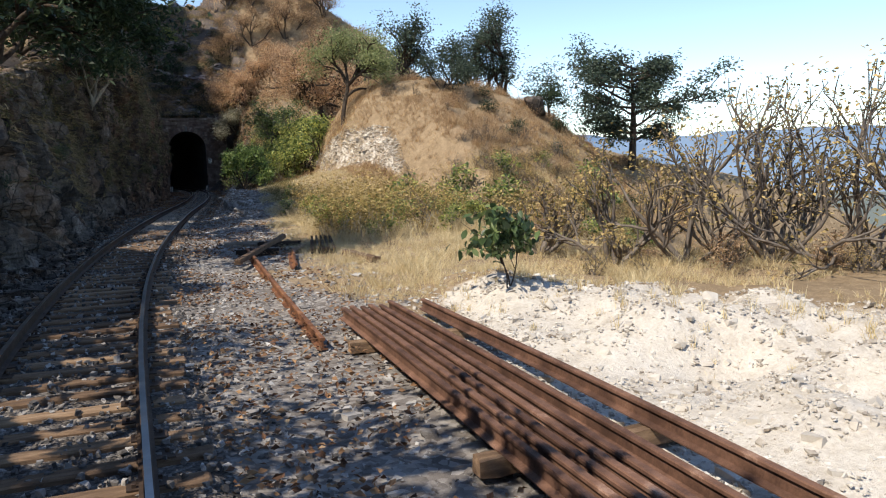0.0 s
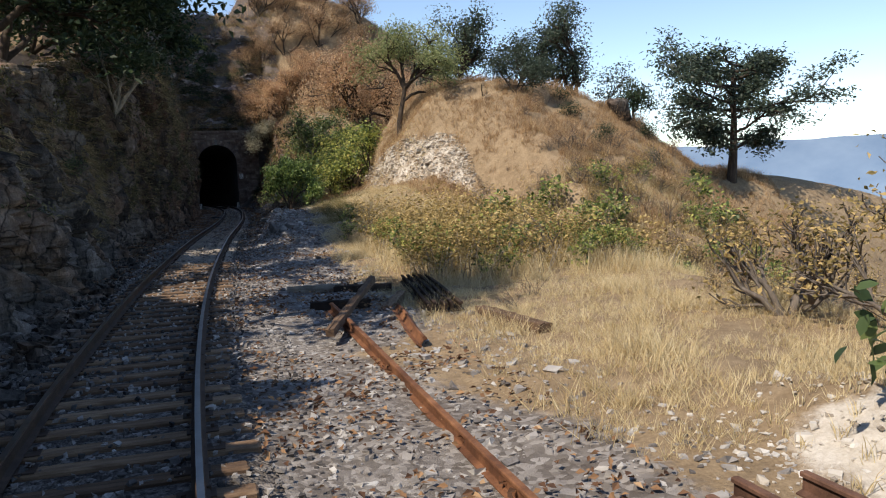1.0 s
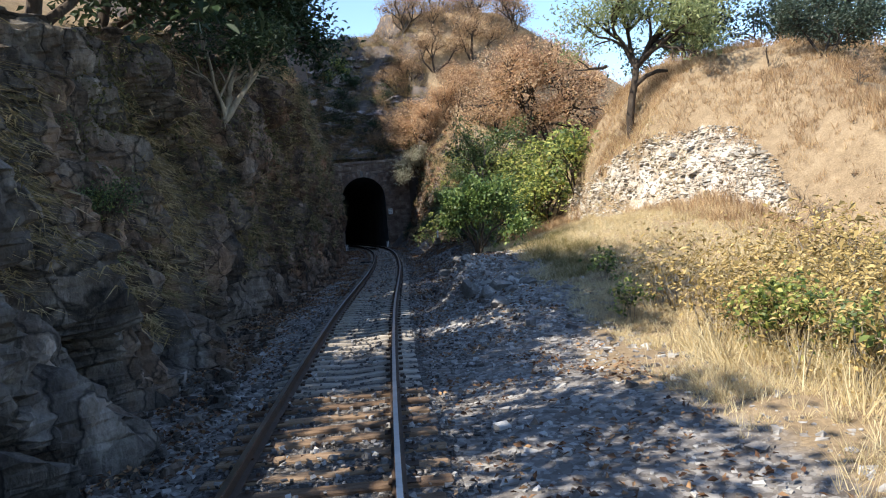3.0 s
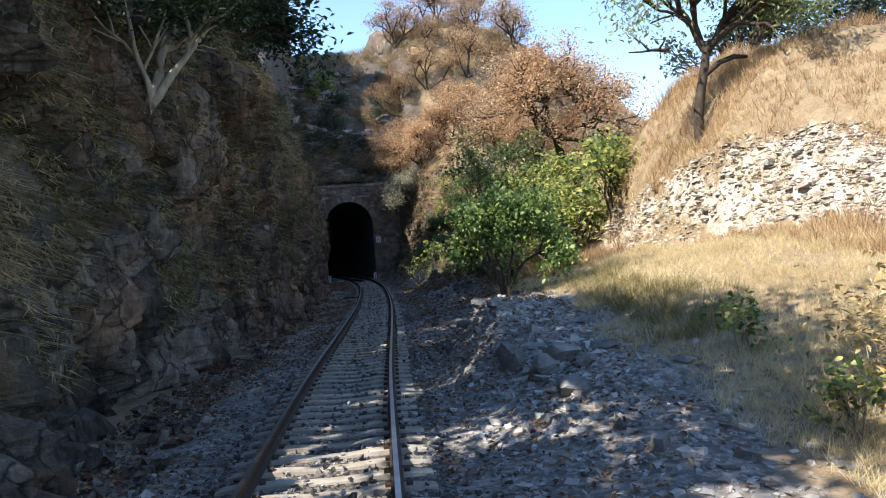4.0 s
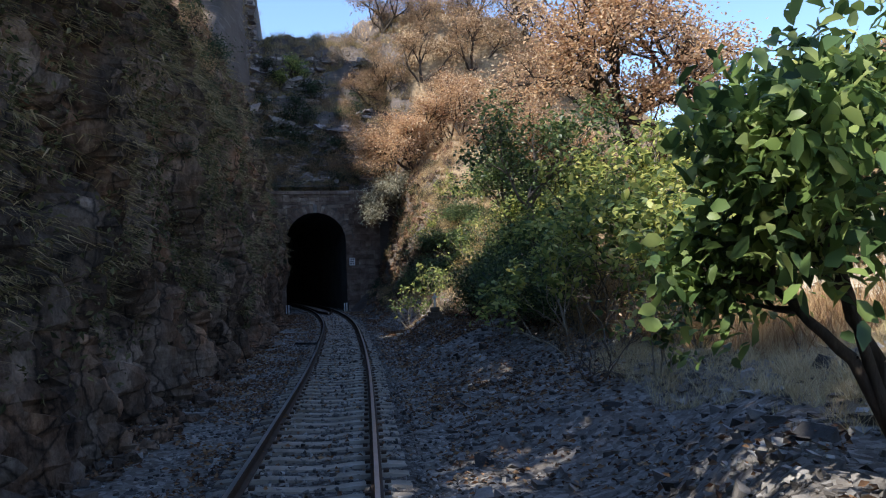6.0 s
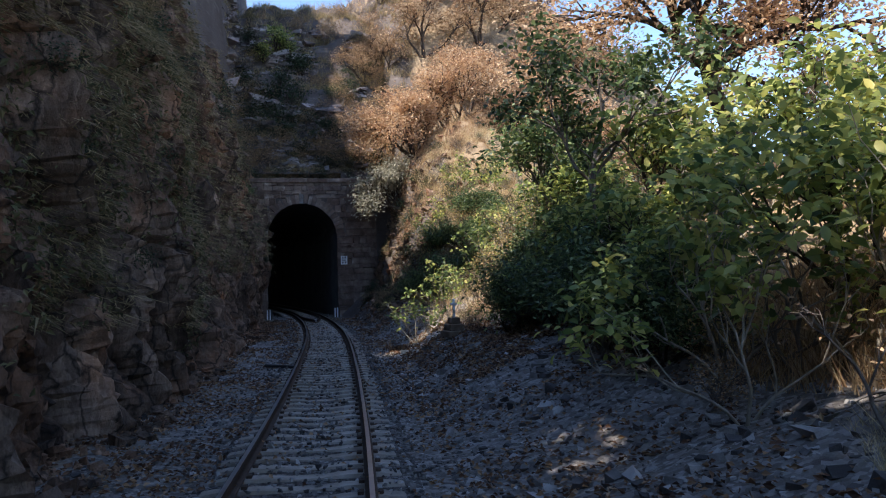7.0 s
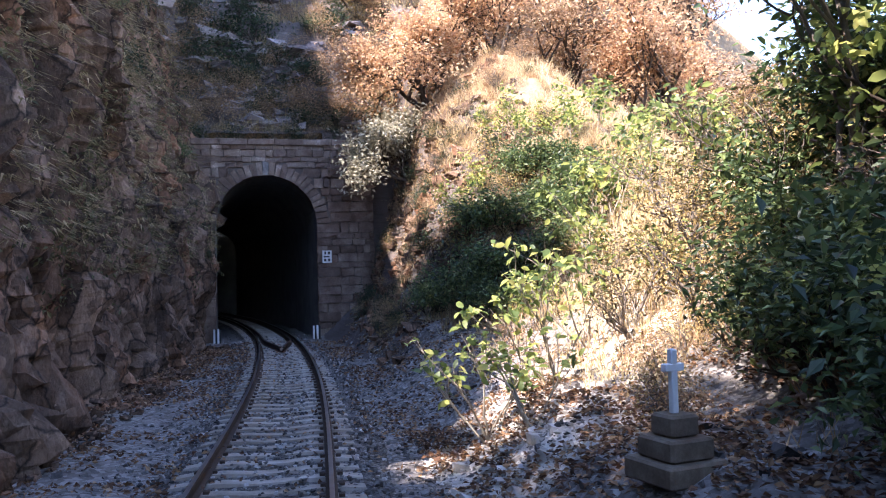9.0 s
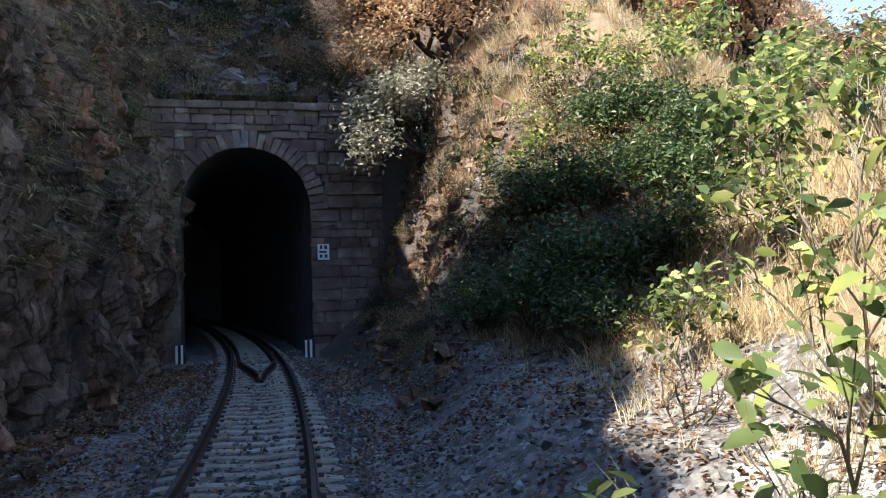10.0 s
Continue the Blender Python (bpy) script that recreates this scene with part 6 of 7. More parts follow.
    # rock wall
    for _ in range(100):
        y = rng.uniform(2, 102)
        p = on_cliff(y, rng.uniform(0.2, 1.0) * float(cliff_top(y)))
        plant(("dark", "dark", "green", "brown", "twigs")[int(rng.integers(0, 5))], float(p[0]) - 0.2, float(p[1]), rng.uniform(0.3, 0.65), rng.uniform(0, 360), float(p[2]) - 0.1)
    for z in (3.2, 4.4, 5.2, 6.2, 7.0):
        p = on_cliff(100.6 - 0.3 * z, z)
        plant("dark", float(p[0]), float(p[1]), 0.42, 70 * z, float(p[2]) - 0.2)
    for _ in range(40):
        y = rng.uniform(56, 102)
        p = on_cliff(y, rng.uniform(0.35, 1.0) * float(cliff_top(y)))
        plant("dark", float(p[0]) - 0.3, float(p[1]), rng.uniform(0.6, 1.3), rng.uniform(0, 360), float(p[2]) - 0.2)
    for _ in range(14):
        x, y = rng.uniform(-4.0, 3.0), rng.uniform(104.2, 110.5)
        plant("dark", x, y, rng.uniform(0.9, 1.8), rng.uniform(0, 360))
    for x, y, z, sc in ((1.3, 105.0, 18.2, 1.3), (0.2, 105.4, 17.6, 1.0), (2.2, 105.6, 18.0, 0.9)):
        plant("broad", x, ground_y(x, z), sc, rng.uniform(0, 360))
    for _ in range(60):
        x, y = rng.uniform(5.5, 24.0), rng.uniform(106.0, 118.0)
        plant(("brown", "twigs", "scrub", "brown")[int(rng.integers(0, 4))], x, y, rng.uniform(0.9, 1.8), rng.uniform(0, 360))
    for x, y, sc in ((9.0, 110.0, 0.8), (12.5, 111.0, 0.7), (17.6, 112.6, 0.8), (7.6, 108.6, 0.6)):
        plant("autumn_b", x, y, sc, rng.uniform(0, 360))
    # over the bare faces beside the portal
    for _ in range(26):
        x, y = rng.uniform(8.6, 11.2), rng.uniform(95.2, 98.5)
        plant(("brown", "scrub", "twigs", "dark")[int(rng.integers(0, 4))], x, y, rng.uniform(0.5, 0.9), rng.uniform(0, 360), ground_at(x, y) - 0.3)
    for _ in range(22):
        p = on_cliff(rng.uniform(73.5, 79), rng.uniform(8.5, 18))
        plant("dark" if rng.random() < 0.6 else "brown", float(p[0]) + 0.1, float(p[1]), rng.uniform(0.6, 1.1), rng.uniform(0, 360), float(p[2]) - 0.2)
    # dark shrubs dotted over the knoll
    for _ in range(34):
        x = rng.uniform(14.5, 30)
        plant(("dark", "brown", "twigs", "brown")[int(rng.integers(0, 4))], x, rng.uniform(37, 47.5), rng.uniform(0.5, 1.0), rng.uniform(0, 360))
    # above the portal
    for k in range(150):
        x, y = rng.uniform(-3.0, 9.5), 104.0 + (rng.uniform(0, 2.2) if k < 60 else abs(rng.normal(0, 4.6)))
        plant(("dark", "brown", "brown", "scrub", "brown", "twigs")[int(rng.integers(0, 6))], x, y, rng.uniform(0.7, 1.4), rng.uniform(0, 360))
    for k in range(18):
        plant(("dark", "twigs", "brown")[k % 3], -1.8 + 0.5 * k + rng.uniform(-0.2, 0.2), 103.75 + rng.uniform(-0.15, 0.25), rng.uniform(0.6, 0.95), rng.uniform(0, 360), 8.6)
    for x, y, s in ((12.5, 101.5, 0.9), (14.5, 104.5, 1.1), (17.5, 103.0, 1.0), (20.5, 106.5, 1.1), (16.5, 108.5, 1.1), (12.0, 108.0, 1.0), (24.0, 104.0, 1.1), (22.5, 111.5, 1.2), (27.5, 108.5, 1.2), (18.8, 99.0, 0.9), (23.0, 98.0, 1.0),
                    (9.5, 112.8, 1.0), (14.0, 115.5, 1.2), (19.0, 117.0, 1.3)):
        plant("autumn_a" if rng.random() < 0.5 else "autumn_b", x, y, s, rng.uniform(0, 360))
    row("brown", ((10, 113.5, 2.4), (13, 118, 2.6), (17, 124, 2.8), (8.5, 112.5, 1.8), (22, 132, 3), (12, 130, 2.4), (26, 134, 3.0), (14.5, 114, 2.0)))


planting()
tree("bush", "young green plant with drooping leaves on bare stems", "bush", (5.17, 11.5, ground_at(5.17, 11.5)),
     [((0.05, 0, 1), 0.95, 0.018, 1, 5, 0.45, 0.2), ((-0.12, 0.1, 1), 0.9, 0.016, 1, 5, 0.45, 0.2), ((0.18, -0.1, 1), 0.85, 0.015, 1, 5, 0.45, 0.2)], M_GREEN, 420, 0.17, 77, sigma=0.13, aspect=0.55, oval=True, droop=0.8, finest=0,
     keep=lambda p: p[2] > 0.6)

# trees on the rock wall
q = on_cliff(47.5, 6.0)
tree("tree", "pale-barked fig with roots gripping the rock wall", "tree", (float(q[0]) + 0.05, 47.5, 6.1),
     [((0.25, 0.1, 1), 1.7, 0.15, 3, 3, 0.5, 0.15), ((0.9, 0.2, 0.9), 1.7, 0.12, 3, 3, 0.5, 0.15), ((0.15, -0.3, 1), 1.5, 0.09, 3, 3, 0.5, 0.15), ((0.25, 0.1, -1), 0.35, 0.09, 1, 2, 0.3, -0.3), ((0.2, -0.2, -1), 0.3, 0.07, 0, 2, 0.3, -0.3)], M_DARKGREEN, 3600, 0.18, 91, M_PALEBARK, sigma=0.35,
     keep=lambda p: p[2] > 1.7)
# mostly out of view: places, sizes and leaf counts set for the shade cast
WALL_SHADE_TREES = ((-6.6, -7, 2.6), (-6.6, -1, 3.0), (-6.4, 3.5, 2.7), (-6.6, 8, 2.3), (-7.2, 17, 3.9), (-7.2, 20.5, 4.0), (-7.4, 25.5, 3.5), (-7.4, 31.8, 3.9), (-7.2, 35, 4.8), (-7.2, 37.4, 4.9), (-7.0, 41.0, 3.5), (-6.8, 46, 5.2), (-6.8, 48.5, 4.2), (-6.6, 51, 3.1), (-6.6, 53.0, 2.8), (-6.6, 54.8, 4.1), (-6.6, 56.6, 4.4), (-6.2, 58.5, 4.7), (-6.0, 60.6, 4.2), (-5.8, 62.5, 3.6), (-6.0, 66.2, 2.3),
              (-4.6, 79.2, 1.4), (-4.2, 81.5, 1.7), (-4.4, 84, 1.7), (-5.0, 88, 2.2), (-5.0, 97, 2.4), (-3.5, 106, 2.6), (-2.5, 113, 2.6))
for k, (x, y, s) in enumerate(WALL_SHADE_TREES):
    tree("tree", "dark leafy tree leaning out over the rock wall, sized for its shade", "tree", (x, y, ground_at(x, y)),
         [((0.5, 0, 1), s * 0.8, 0.2, 4, 3, 0.75, 0.1), ((0.9, 0.3, 0.8), s * 0.8, 0.15, 3, 4, 0.75, 0.1)], M_DARKGREEN, 450 if y < 7 else 500 if y < 15 else 3200 if 16 < y < 22 else 1600 if y < 29 else 5000 if y < 49 else 6000 if y < 64 else 5000 if y < 68 else 3800, 0.34, 101 + k, sigma=0.5, group="trees over the rock wall")

# unseen tree, added so that its high crown shades the bank by the cross
tree("tree", "tall tree above the rock wall, added unseen to shade the bank", "tree", (-6.6, 65.4, ground_at(-6.6, 65.4)),
     [((0.0, 0, 1), 7.0, 0.25, 3, 5, 0.42, 0.1), ((0.12, 0.0, 1), 6.8, 0.2, 3, 5, 0.42, 0.1), ((-0.1, -0.08, 1), 6.8, 0.2, 3, 5, 0.42, 0.1)], M_DARKGREEN, 11000, 0.34, 140, sigma=0.7, keep=lambda p: p[2] > 8.4 and p[1] < 1.8)

# a second unseen tree, added to shade more of that bank
tree("tree", "tall tree above the rock wall, added unseen to shade the bank", "tree", (-6.4, 62.4, ground_at(-6.4, 62.4)),
     [((0.05, 0, 1), 5.0, 0.22, 3, 5, 0.42, 0.1), ((0.15, 0.05, 1), 4.8, 0.2, 3, 5, 0.42, 0.1), ((-0.05, -0.1, 1), 4.8, 0.18, 3, 5, 0.42, 0.1)], M_DARKGREEN, 3500, 0.34, 141, sigma=0.7, keep=lambda p: p[2] > 5.5)

tree("tree", "slender dark-leaved tree on the bank beside the cross", "tree", (9.4, 69.6, ground_at(9.4, 69.6)),
     [((-0.1, 0, 1), 3.0, 0.09, 4, 3, 0.6, 0.15), ((0.35, -0.2, 1), 2.8, 0.08, 4, 3, 0.6, 0.15), ((-0.4, -0.25, 1), 2.6, 0.07, 4, 3, 0.6, 0.15)], M_GREEN, 4200, 0.19, 151, M_GREYBARK, sigma=0.26, aspect=0.5, oval=True, group="slender trees")
tree("tree", "slender dark-leaved tree on the bank beside the cross", "tree", (10.2, 75.4, ground_at(10.2, 75.4)),
     [((-0.1, 0, 1), 2.3, 0.08, 4, 3, 0.6, 0.15), ((0.35, -0.2, 1), 2.2, 0.07, 4, 3, 0.6, 0.15), ((-0.4, -0.25, 1), 2.0, 0.06, 4, 3, 0.6, 0.15)], M_GREEN, 3400, 0.18, 152, M_GREYBARK, sigma=0.26, aspect=0.5, oval=True, group="slender trees")

# dry brown thicket behind the memorial cross
for k, (x, y, s) in enumerate(((9.2, 77.4, 1.0), (9.9, 78.6, 1.15), (8.9, 79.2, 0.85), (10.4, 76.9, 1.2), (9.5, 75.6, 0.8), (11.0, 78.2, 1.3), (10.6, 80.4, 1.2))):
    tree("shrub", "tangled shrub with browning leaves on the bank", "shrub", (x, y, ground_at(x, y)),
         [((0.1, 0, 1), 1.1 * s, 0.04, 4, 3, 0.7, 0.2), ((-0.8, -0.2, 1), 1.0 * s, 0.035, 3, 4, 0.7, 0.2), ((0.8, -0.1, 1), 1.0 * s, 0.035, 3, 4, 0.7, 0.2), ((-0.3, -0.9, 0.7), 0.9 * s, 0.03, 3, 4, 0.7, 0.2), ((0.3, 0.8, 0.8), 1.0 * s, 0.03, 3, 4, 0.7, 0.2)],
         M_BROWNING if k % 3 else M_SCRUB, 1500, 0.085, 211 + k, M_GREYBARK, sigma=0.16, group="dry thicket", aspect=0.5)

# half-bare shrubs along the edge of the rubble
for k, (x, y, s) in enumerate(((9.7, 15.6, 1.1), (11.0, 14.6, 1.75), (12.3, 13.4, 1.85), (13.6, 12.2, 1.9), (14.8, 10.6, 1.9), (13.4, 15.4, 1.9), (15.8, 13.0, 2.0), (8.6, 17.2, 0.9))):
    tree("shrub", "half-bare grey shrub with a few yellowing leaves", "shrub", (x, y, ground_at(x, y)),
         [((0.1, 0, 1), 1.0 * s, 0.085, 4, 3, 0.6, 0.16), ((-0.9, 0.1, 1), 1.05 * s, 0.075, 4, 3, 0.6, 0.16), ((1.0, -0.1, 1), 1.05 * s, 0.075, 4, 3, 0.6, 0.16), ((-1.5, 0.2, 0.7), 1.1 * s, 0.06, 3, 4, 0.6, 0.2), ((1.4, 0.2, 0.6), 1.1 * s, 0.06, 3, 4, 0.6, 0.2), ((0.2, -0.9, 0.8), 0.9 * s, 0.06, 3, 4, 0.6, 0.2)],
         M_SCRUB, 950, 0.11, 121 + k, M_GREYBARK, sigma=0.12, group="half-bare shrubs", aspect=0.6)


# broad-leaved shrub that leans towards the track
def leaning_shrub(x, y, seed, n, size, aims, label):
    rng = np.random.default_rng(seed)
    limbs, tips = [], []
    for aim, ln in aims:
        a, b = grow(rng, (rng.normal(0, 0.06), rng.normal(0, 0.06), -0.05), aim, ln, 0.022, 2, 3, 0.5, 0.12, 0.62, 0.12, 0.5)
        limbs += a
        tips += [q for q in b if q[0][2] > 0.35]
    ob = thing("leaning_shrub", label, "shrub", pose(x, y, ground_at(x, y)), group="leaning shrubs")
    part("stem", limb_mesh("stem", limbs, M_PALEBARK, 0), ob)
    part("foliage", leaf_mesh("foliage", around(tips, n, 0.07, rng, 0.8), size, M_BROAD, rng, 0.52, 0.55, 0.15, True), ob)


leaning_shrub(6.05, 77.9, 171, 150, 0.17, (((-0.75, -0.25, 1), 1.05), ((-0.35, -0.3, 1), 0.95), ((-0.9, 0.1, 0.7), 0.95), ((0.2, -0.3, 1), 0.9), ((0.5, 0.1, 0.8), 0.8)), "open shrub with large pale green leaves leaning towards the track")
leaning_shrub(6.3, 76.7, 172, 90, 0.16, (((-0.6, -0.1, 0.8), 0.75), ((-0.2, 0.3, 1), 0.8), ((0.4, -0.2, 0.9), 0.7)), "low open shrub with large pale green leaves on pale stones")
leaning_shrub(7.3, 78.6, 173, 190, 0.18, (((-0.4, -0.2, 1), 1.3), ((0.1, -0.1, 1), 1.4), ((0.5, 0, 1), 1.2), ((-0.7, 0.2, 0.8), 1.1)), "open shrub with large yellow-green leaves on thin stems")
leaning_shrub(8.6, 80.4, 174, 200, 0.19, (((-0.4, -0.2, 1), 1.5), ((0.1, -0.1, 1), 1.7), ((0.5, 0, 1), 1.5), ((-0.7, 0.2, 0.8), 1.2)), "open shrub with large yellow-green leaves on thin stems")
leaning_shrub(10.2, 82.6, 175, 210, 0.2, (((-0.4, -0.2, 1), 1.7), ((0.1, -0.1, 1), 1.9), ((0.5, 0, 1), 1.7), ((-0.7, 0.2, 0.8), 1.4)), "tall open shrub with large yellow-green leaves on thin stems")

# fallen blocks along the foot of the wall


def foot_blocks():
    rng = np.random.default_rng(46)
    n = 4200
    y = rng.uniform(2, 101, n)
    x = cliff_x(y) + rng.uniform(-0.35, 1.1, n)
    stones("fallen_rock", "fallen dark rock along the foot of the wall", x, y, np.clip(rng.gamma(2.0, 0.07, n), 0.07, 0.4), M_CLIFF, rng, z=np.maximum(height(x, y), track_z(y) - 0.35) + 0.1 * rng.random(n))


foot_blocks()

# ---- grass ----


def grass(name, label, x, y, tall, mat, rng, blades=13, z=None, out=None, splay=0.55, simple=False, wide=1.0):
    """Tufts of bent blades; out: the way that the blades lean, if not up."""
    n = len(x)
    z = height(x, y) - 0.02 if z is None else z
    base = np.repeat(np.stack([x, y, z], -1), blades, 0)
    hh = np.repeat(tall, blades) * rng.uniform(0.45, 1.1, n * blades)
    base[:, :2] += rng.normal(0, 0.07, (n * blades, 2)) * (np.repeat(tall, blades) / 0.5)[:, None]
    lean = rng.normal(0, splay, (n * blades, 3)) * (1, 1, 0)
    up = np.array([0, 0, 1.0]) + lean * 0.5
    if out is not None:
        up = up * 0.35 + np.repeat(out, blades, 0) + lean * 0.25
    d2 = lean * 0.9 + (np.array([0, 0, 0.75]) if out is None else np.array([0, 0, -0.7]))
    a = rng.uniform(0, 6.28, n * blades)
    s = np.stack([np.cos(a), np.sin(a), 0 * a], -1) * wide * (0.003 + 0.007 * hh)[:, None]
    h = hh[:, None]
    mid_p = base + up * h * 0.55
    tip = mid_p + d2 * h * 0.5
    if simple:
        v = np.stack([base - s, base + s, mid_p + d2 * h * 0.4], 1)
        return thing(name, label, "grass", data=mesh_of(name, v.reshape(-1, 3), np.arange(3 * n * blades).reshape(-1, 3), mat), kind="stuff")
    v = np.stack([base - s, base + s, mid_p + s * 0.8, mid_p - s * 0.8, tip], 1)
    k = 5 * np.arange(n * blades)[:, None]
    return thing(name, label, "grass", data=mesh_of(name, v.reshape(-1, 3), [k + [0, 1, 2, 3], k + [3, 2, 4]], mat), kind="stuff")


def sow(n, x0, x1, y0, y1, rng, keep):
    x, y = rng.uniform(x0, x1, n), rng.uniform(y0, y1, n)
    k = keep(x, y) & (fbm(x / 1.3, y / 1.3, 0, 3, 19) > -0.45)
    return x[k], y[k]


def meadows():
    rng = np.random.default_rng(33)

    def face(x, y):
        return (np.abs(height(x + 0.25, y) - height(x - 0.25, y)) < 0.5) | (height(x, y) > cut_top(x, y) - 0.25)
    x, y = sow(36000, 9.8, 32, 34, 60, rng, lambda x, y: face(x, y) | (rng.random(len(x)) < 0.12))
    grass("dry_grass", "golden dry grass covering the knoll", x, y, rng.uniform(0.16, 0.45, len(x)) + 0.5 * np.clip(fbm(x / 1.3, y / 1.3, 0, 3, 63), 0, 1), M_STRAW, rng, 9, simple=True, wide=1.35)
    x, y = sow(10500, 3.6, 11.5, 30, 58, rng, lambda x, y: (x - rail_x(y) > 3.7 + 0.5 * np.sin(y)) & ((y < 35) | (x - rail_x(y) > 3.7)))
    grass("pale_grass", "tall pale dry grass on the flat beside the knoll", x, y, rng.uniform(0.1, 0.36, len(x)), M_PALEGRASS, rng, 16, simple=True, wide=0.85, splay=0.8)
    x, y = rng.uniform(4.4, 10, 4200), rng.uniform(34, 51, 4200)
    k = x - rail_x(y) > 3.6 + rng.exponential(0.3, len(x))
    grass("pale_grass", "short dry grass on the flat beside the knoll", x[k], y[k], rng.uniform(0.08, 0.28, k.sum()), M_PALEGRASS, rng, 16, simple=True, wide=0.85, splay=0.8)
    # greener grass along this edge; its dark tone also holds the shade there
    w = np.random.default_rng(91)
    y = w.uniform(40.4, 49.5, 1050)
    x = 5.9 + 0.12 * np.abs(y - 41.5) ** 1.05 + w.normal(0, 0.5, 1050) + 0.25 * np.sin(2.1 * y)
    k = fbm(x / 0.7, y / 0.7, 0, 2, 93) > -0.3
    grass("green_grass", "olive-brown grass between the rubble and the dry flat", x[k], y[k], w.uniform(0.18, 0.5, k.sum()), M_OLIVE, w, 14, simple=True, wide=1.0, splay=0.7)
    x, y = sow(10500, 2.2, 13, 11.5, 32, rng, lambda x, y: (x > 2.6 + 0.05 * (y - 12) + rng.exponential(0.6, len(x))) & ((x + y > 18) | (y > 12.6)))
    grass("pale_grass", "pale dry grass among stones", x, y, rng.uniform(0.1, 0.28, len(x)) + 0.3 * np.clip(fbm(x / 0.8, y / 0.8, 0, 2, 66), 0, 1), M_PALEGRASS, rng, simple=True, wide=0.9, splay=0.75)
    x, y = rng.uniform(7.5, 10.4, 1500), rng.uniform(53.5, 63, 1500)
    grass("dry_grass", "tall reddish dry grass among the shrubs", x, y, rng.uniform(0.3, 0.8, 1500), M_STRAW, rng, 10, simple=True, wide=1.3)
    x, y = sow(4500, 6.2, 20, 76, 97, rng, lambda x, y: x - rail_x(y) > 3.2 + rng.exponential(0.8, len(x)))
    grass("pale_grass", "pale dry grass on the sunlit slope before the tunnel", x, y, rng.uniform(0.2, 0.55, len(x)), M_PALEGRASS, rng, 12, simple=True, wide=1.3)
    x, y = sow(6000, 9.0, 22, 77, 98, rng, lambda x, y: x > 9.0 + rng.exponential(0.8, len(x)))
    grass("pale_grass", "tall pale grass on the sunlit slope", x, y, rng.uniform(0.35, 0.85, len(x)), M_PALEGRASS, rng, 10, simple=True, wide=1.3)
    x, y = sow(7000, 6.6, 17, 88, 106, rng, lambda x, y: (x - rail_x(y) > 3.4 + rng.exponential(0.6, len(x))) & (fbm(x / 1.6, y / 1.6, 0, 2, 73) > -0.35))
    grass("dry_grass", "dry grass on the crags beside the tunnel", x, y, rng.uniform(0.25, 0.65, len(x)), M_STRAW, rng, 12, simple=True, wide=1.3)
    x, y = sow(700, 3.0, 11, 5, 19, rng, lambda x, y: (x + y > 14) & (x > 4.2))
    grass("pale_grass", "sparse dry tufts along the rubble", x, y, rng.uniform(0.12, 0.3, len(x)), M_PALEGRASS, rng)
    x, y = sow(7000, 7.5, 28, 62, 114, rng, lambda x, y: x - rail_x(y) > 4.0)
    grass("dry_grass", "golden dry grass on the slope above the tunnel", x, y, rng.uniform(0.3, 0.75, len(x)), M_STRAW, rng, 10, simple=True, wide=1.4)
    x, y = sow(3800, -12, 45, 110, 160, rng, lambda x, y: x > -20)
    grass("dry_grass", "golden dry grass on the hilltop", x, y, rng.uniform(0.5, 1.1, len(x)), M_STRAW, rng, 8, simple=True, wide=2.0)
    x, y = sow(6200, 4.8, 27, 23.5, 39, rng, lambda x, y: (y < 34) | (x > 9))
    grass("tall_grass", "tall golden grass among the scrub", x, y, rng.uniform(0.45, 1.0, len(x)), M_PALEGRASS, rng, 11, simple=True, wide=1.2)
    x, y = sow(5200, -4, 11, 103.7, 115, rng, lambda x, y: x > -10)
    grass("dry_grass", "dry brown grass above the tunnel", x, y, rng.uniform(0.35, 0.9, len(x)), M_WALLGRASS, rng, 11, simple=True, wide=1.4)
    # hanging from the rock wall
    n = 46000
    i, j = rng.integers(140, len(cy), n), rng.integers(18, 108, n)
    p = CLIFF[i, j]
    k = fbm(p[:, 1] / 1.7, p[:, 2] / 3.6, 0, 3, 29) > 0.3 - 0.45 * ss(25, 48, p[:, 1]) - 0.3 * ss(55, 75, p[:, 1]) + 0.5 * ss(1.6, 0.4, p[:, 2])
    p = p[k]
    out = np.tile([[0.5, 0.0, -0.25]], (len(p), 1))
    grass("wall_grass", "dry grass hanging from ledges of the rock wall", p[:, 0] + 0.04, p[:, 1], rng.uniform(0.35, 1.0, len(p)), M_WALLGRASS, rng, 9, p[:, 2] + 0.1, out, wide=2.0, simple=True)
    n = 150000
    i, j = rng.integers(0, len(cy), n), rng.integers(13, 110, n)
    p = CLIFF[i, j]
    k = fbm(p[:, 1] / 2.6, p[:, 2] / 2.0, 5.0, 3, 35) > 0.42 - 0.42 * ss(28, 45, p[:, 1]) - 0.12 * ss(48, 60, p[:, 1]) + 0.5 * ss(2.4, 0.6, p[:, 2]) * (1 - 0.6 * ss(48, 60, p[:, 1]))
    p = p[k] + rng.normal(0, 0.1, (k.sum(), 3)) + (0.12, 0, 0)
    thing("wall_creeper", "dark creeping plants in patches on the rock wall", "creeper", data=leaf_mesh("wall_creeper", p, 0.13, M_WALLGREEN, rng, 0.5, 0.5, 0.5), kind="stuff")


meadows()


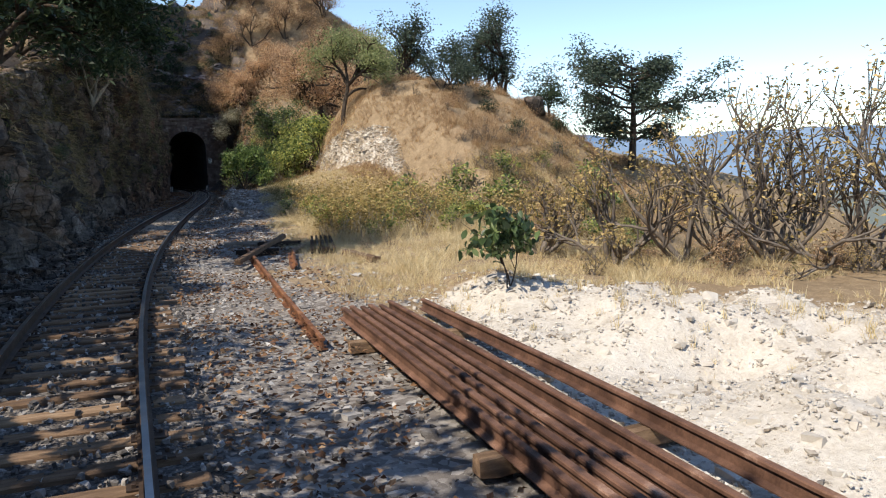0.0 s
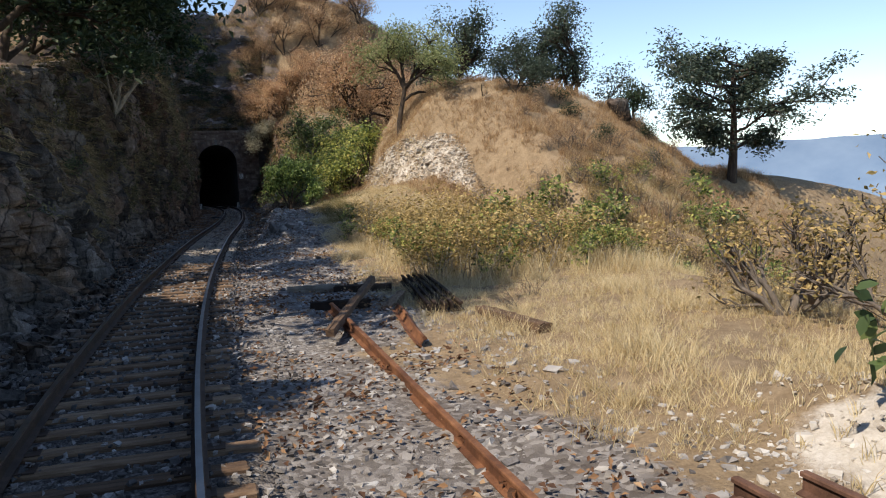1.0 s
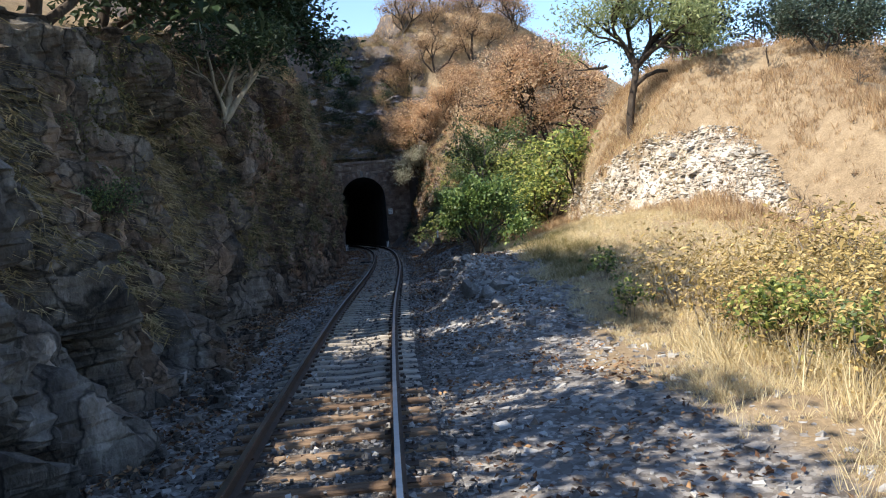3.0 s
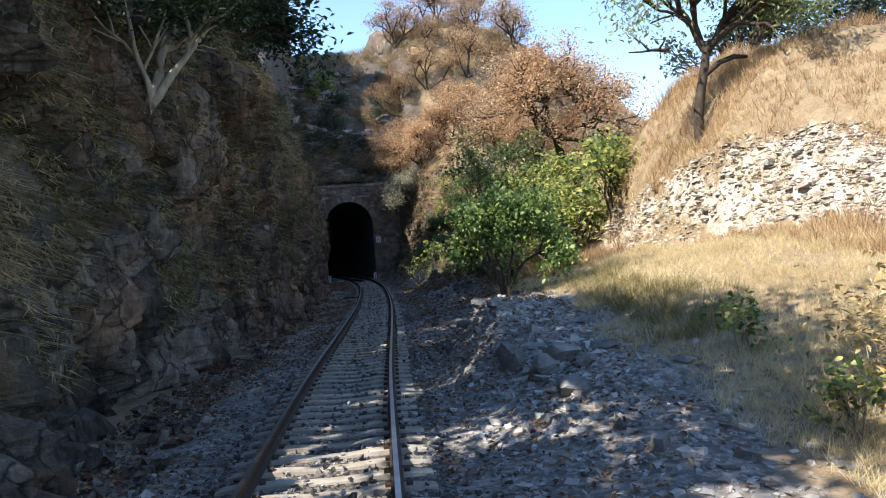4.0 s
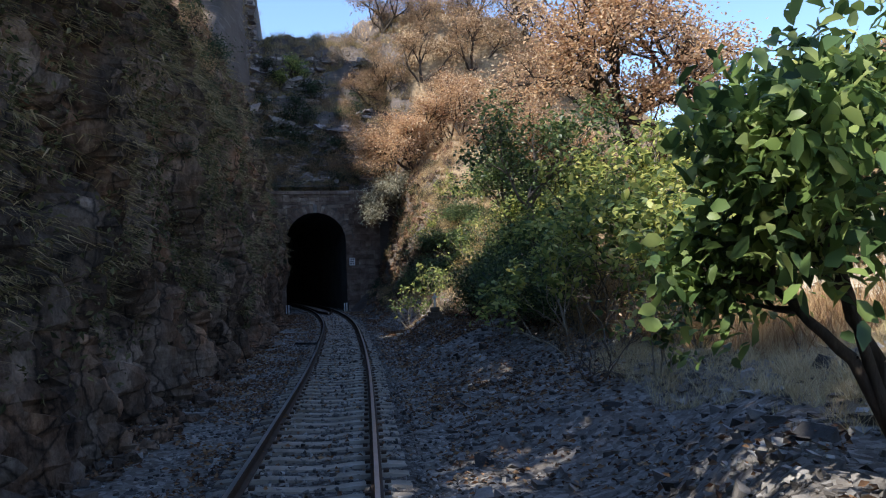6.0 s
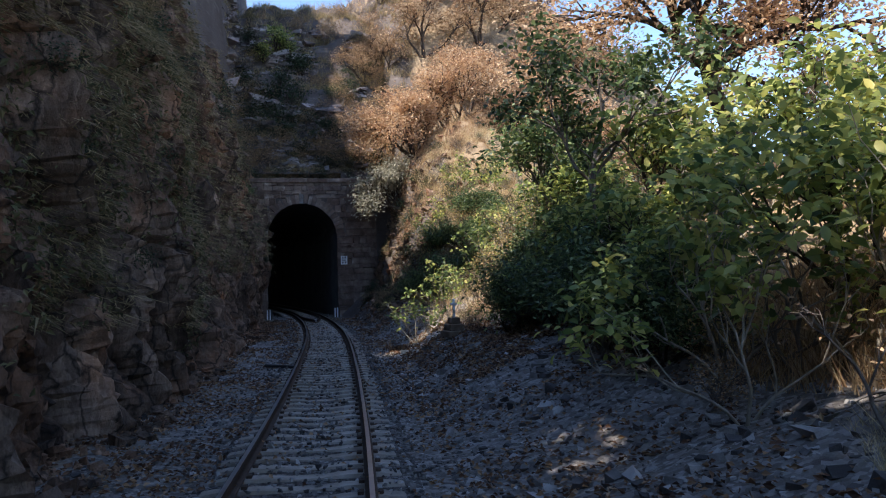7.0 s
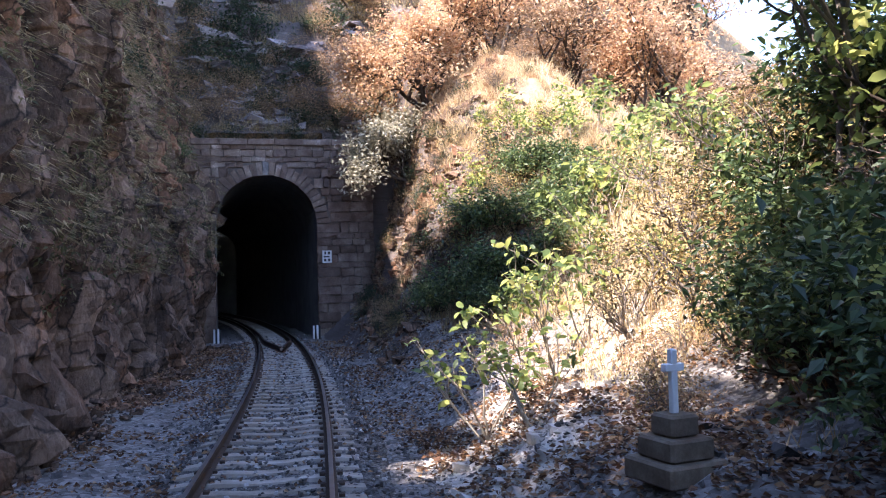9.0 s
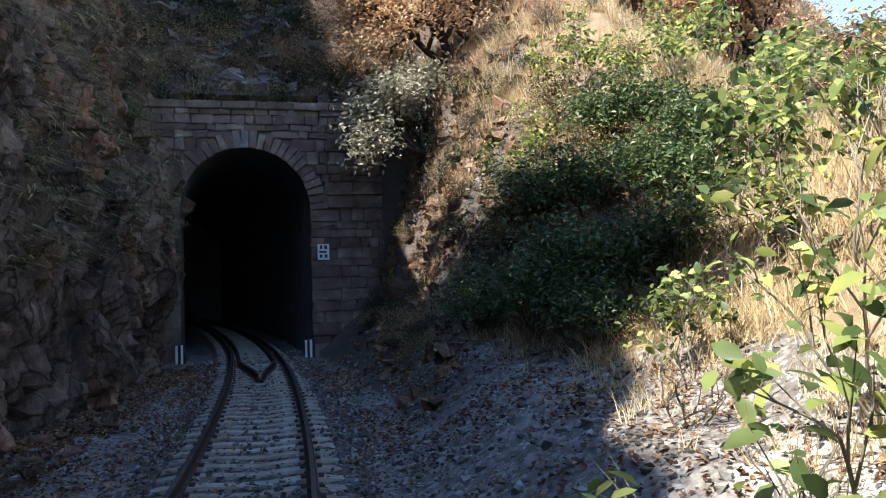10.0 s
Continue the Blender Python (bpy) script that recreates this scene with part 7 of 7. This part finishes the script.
def crag_cover():
    """Broken rock and hanging grass on the steep faces beside the portal."""
    rng = np.random.default_rng(58)
    n = 60000
    x, y = rng.uniform(6.3, 12.5, n), rng.uniform(88, 103.2, n)
    dx, dy = (height(x + 0.15, y) - height(x - 0.15, y)) / 0.3, (height(x, y + 0.15) - height(x, y - 0.15)) / 0.3
    slope = np.hypot(dx, dy)
    k = rng.random(n) < np.clip(slope - 0.6, 0, 6) / 14
    x, y, slope = x[k], y[k], slope[k]
    z = height(x, y)
    a = rng.random(len(x)) < 0.42
    stones("crag_rock", "brown broken rock on the crag beside the tunnel", x[a], y[a], np.clip(rng.gamma(2.2, 0.13, a.sum()), 0.12, 0.7), M_CLIFF, rng, 0.3, 0.6, z[a])
    b = ~a
    out = np.stack([-dx[k][b], -dy[k][b], 0 * dx[k][b]], -1) / np.maximum(slope[b], 0.3)[:, None] * 0.5
    grass("dry_grass", "dry grass hanging on the crag beside the tunnel", x[b], y[b], rng.uniform(0.25, 0.7, b.sum()), M_WALLGRASS, rng, 11, z[b], out, wide=1.6, simple=True)


crag_cover()


def litter():
    rng = np.random.default_rng(44)
    n = 9000
    y = rng.uniform(56, 101, n)
    x = rail_x(y) + rng.uniform(1.1, 4.5, n)
    m = 14000
    y2 = rng.uniform(30, 101, m)
    x2 = cliff_x(y2) + np.abs(rng.normal(0.3, 0.7, m))
    m3 = 8000
    y3, u3 = 2 + 46 * rng.random(m3) ** 1.5, rng.uniform(0.5, 3.6, m3)
    m5 = 17000
    x5, y5 = rng.uniform(5.2, 11.0, m5), rng.uniform(66, 80, m5)
    m4 = 3200
    y4, u4 = rng.uniform(45, 101, m4), rng.uniform(-3.0, 1.2, m4)
    m6 = 16000
    y6 = 48 + 53 * rng.random(m6)
    u6 = np.where(rng.random(m6) < 0.5, rng.uniform(-3.6, -1.9, m6), rng.uniform(0.6, 3.6, m6))
    x, y = np.concatenate([x, x2, rail_x(y3) + u3, rail_x(y4) + u4, x5, rail_x(y6) + u6]), np.concatenate([y, y2, y3, y4, y5, y6])
    k = fbm(x / 0.9, y / 0.9, 0, 2, 52) > -0.3
    x, y = x[k], y[k]
    P = np.stack([x, y, np.maximum(height(x, y), track_z(y) - np.where(np.abs(x - rail_x(y) + 0.75) < 1.4, 0.2, 0.3)) + rng.uniform(0.02, 0.07, len(x))], -1)
    me = leaf_mesh("leaf_litter", P, 0.09, M_LITTER, rng, 0.6, 0.25, 0.0)
    thing("leaf_litter", "brown fallen leaves on the bank and along the wall", "leaves", data=me, kind="stuff")


litter()
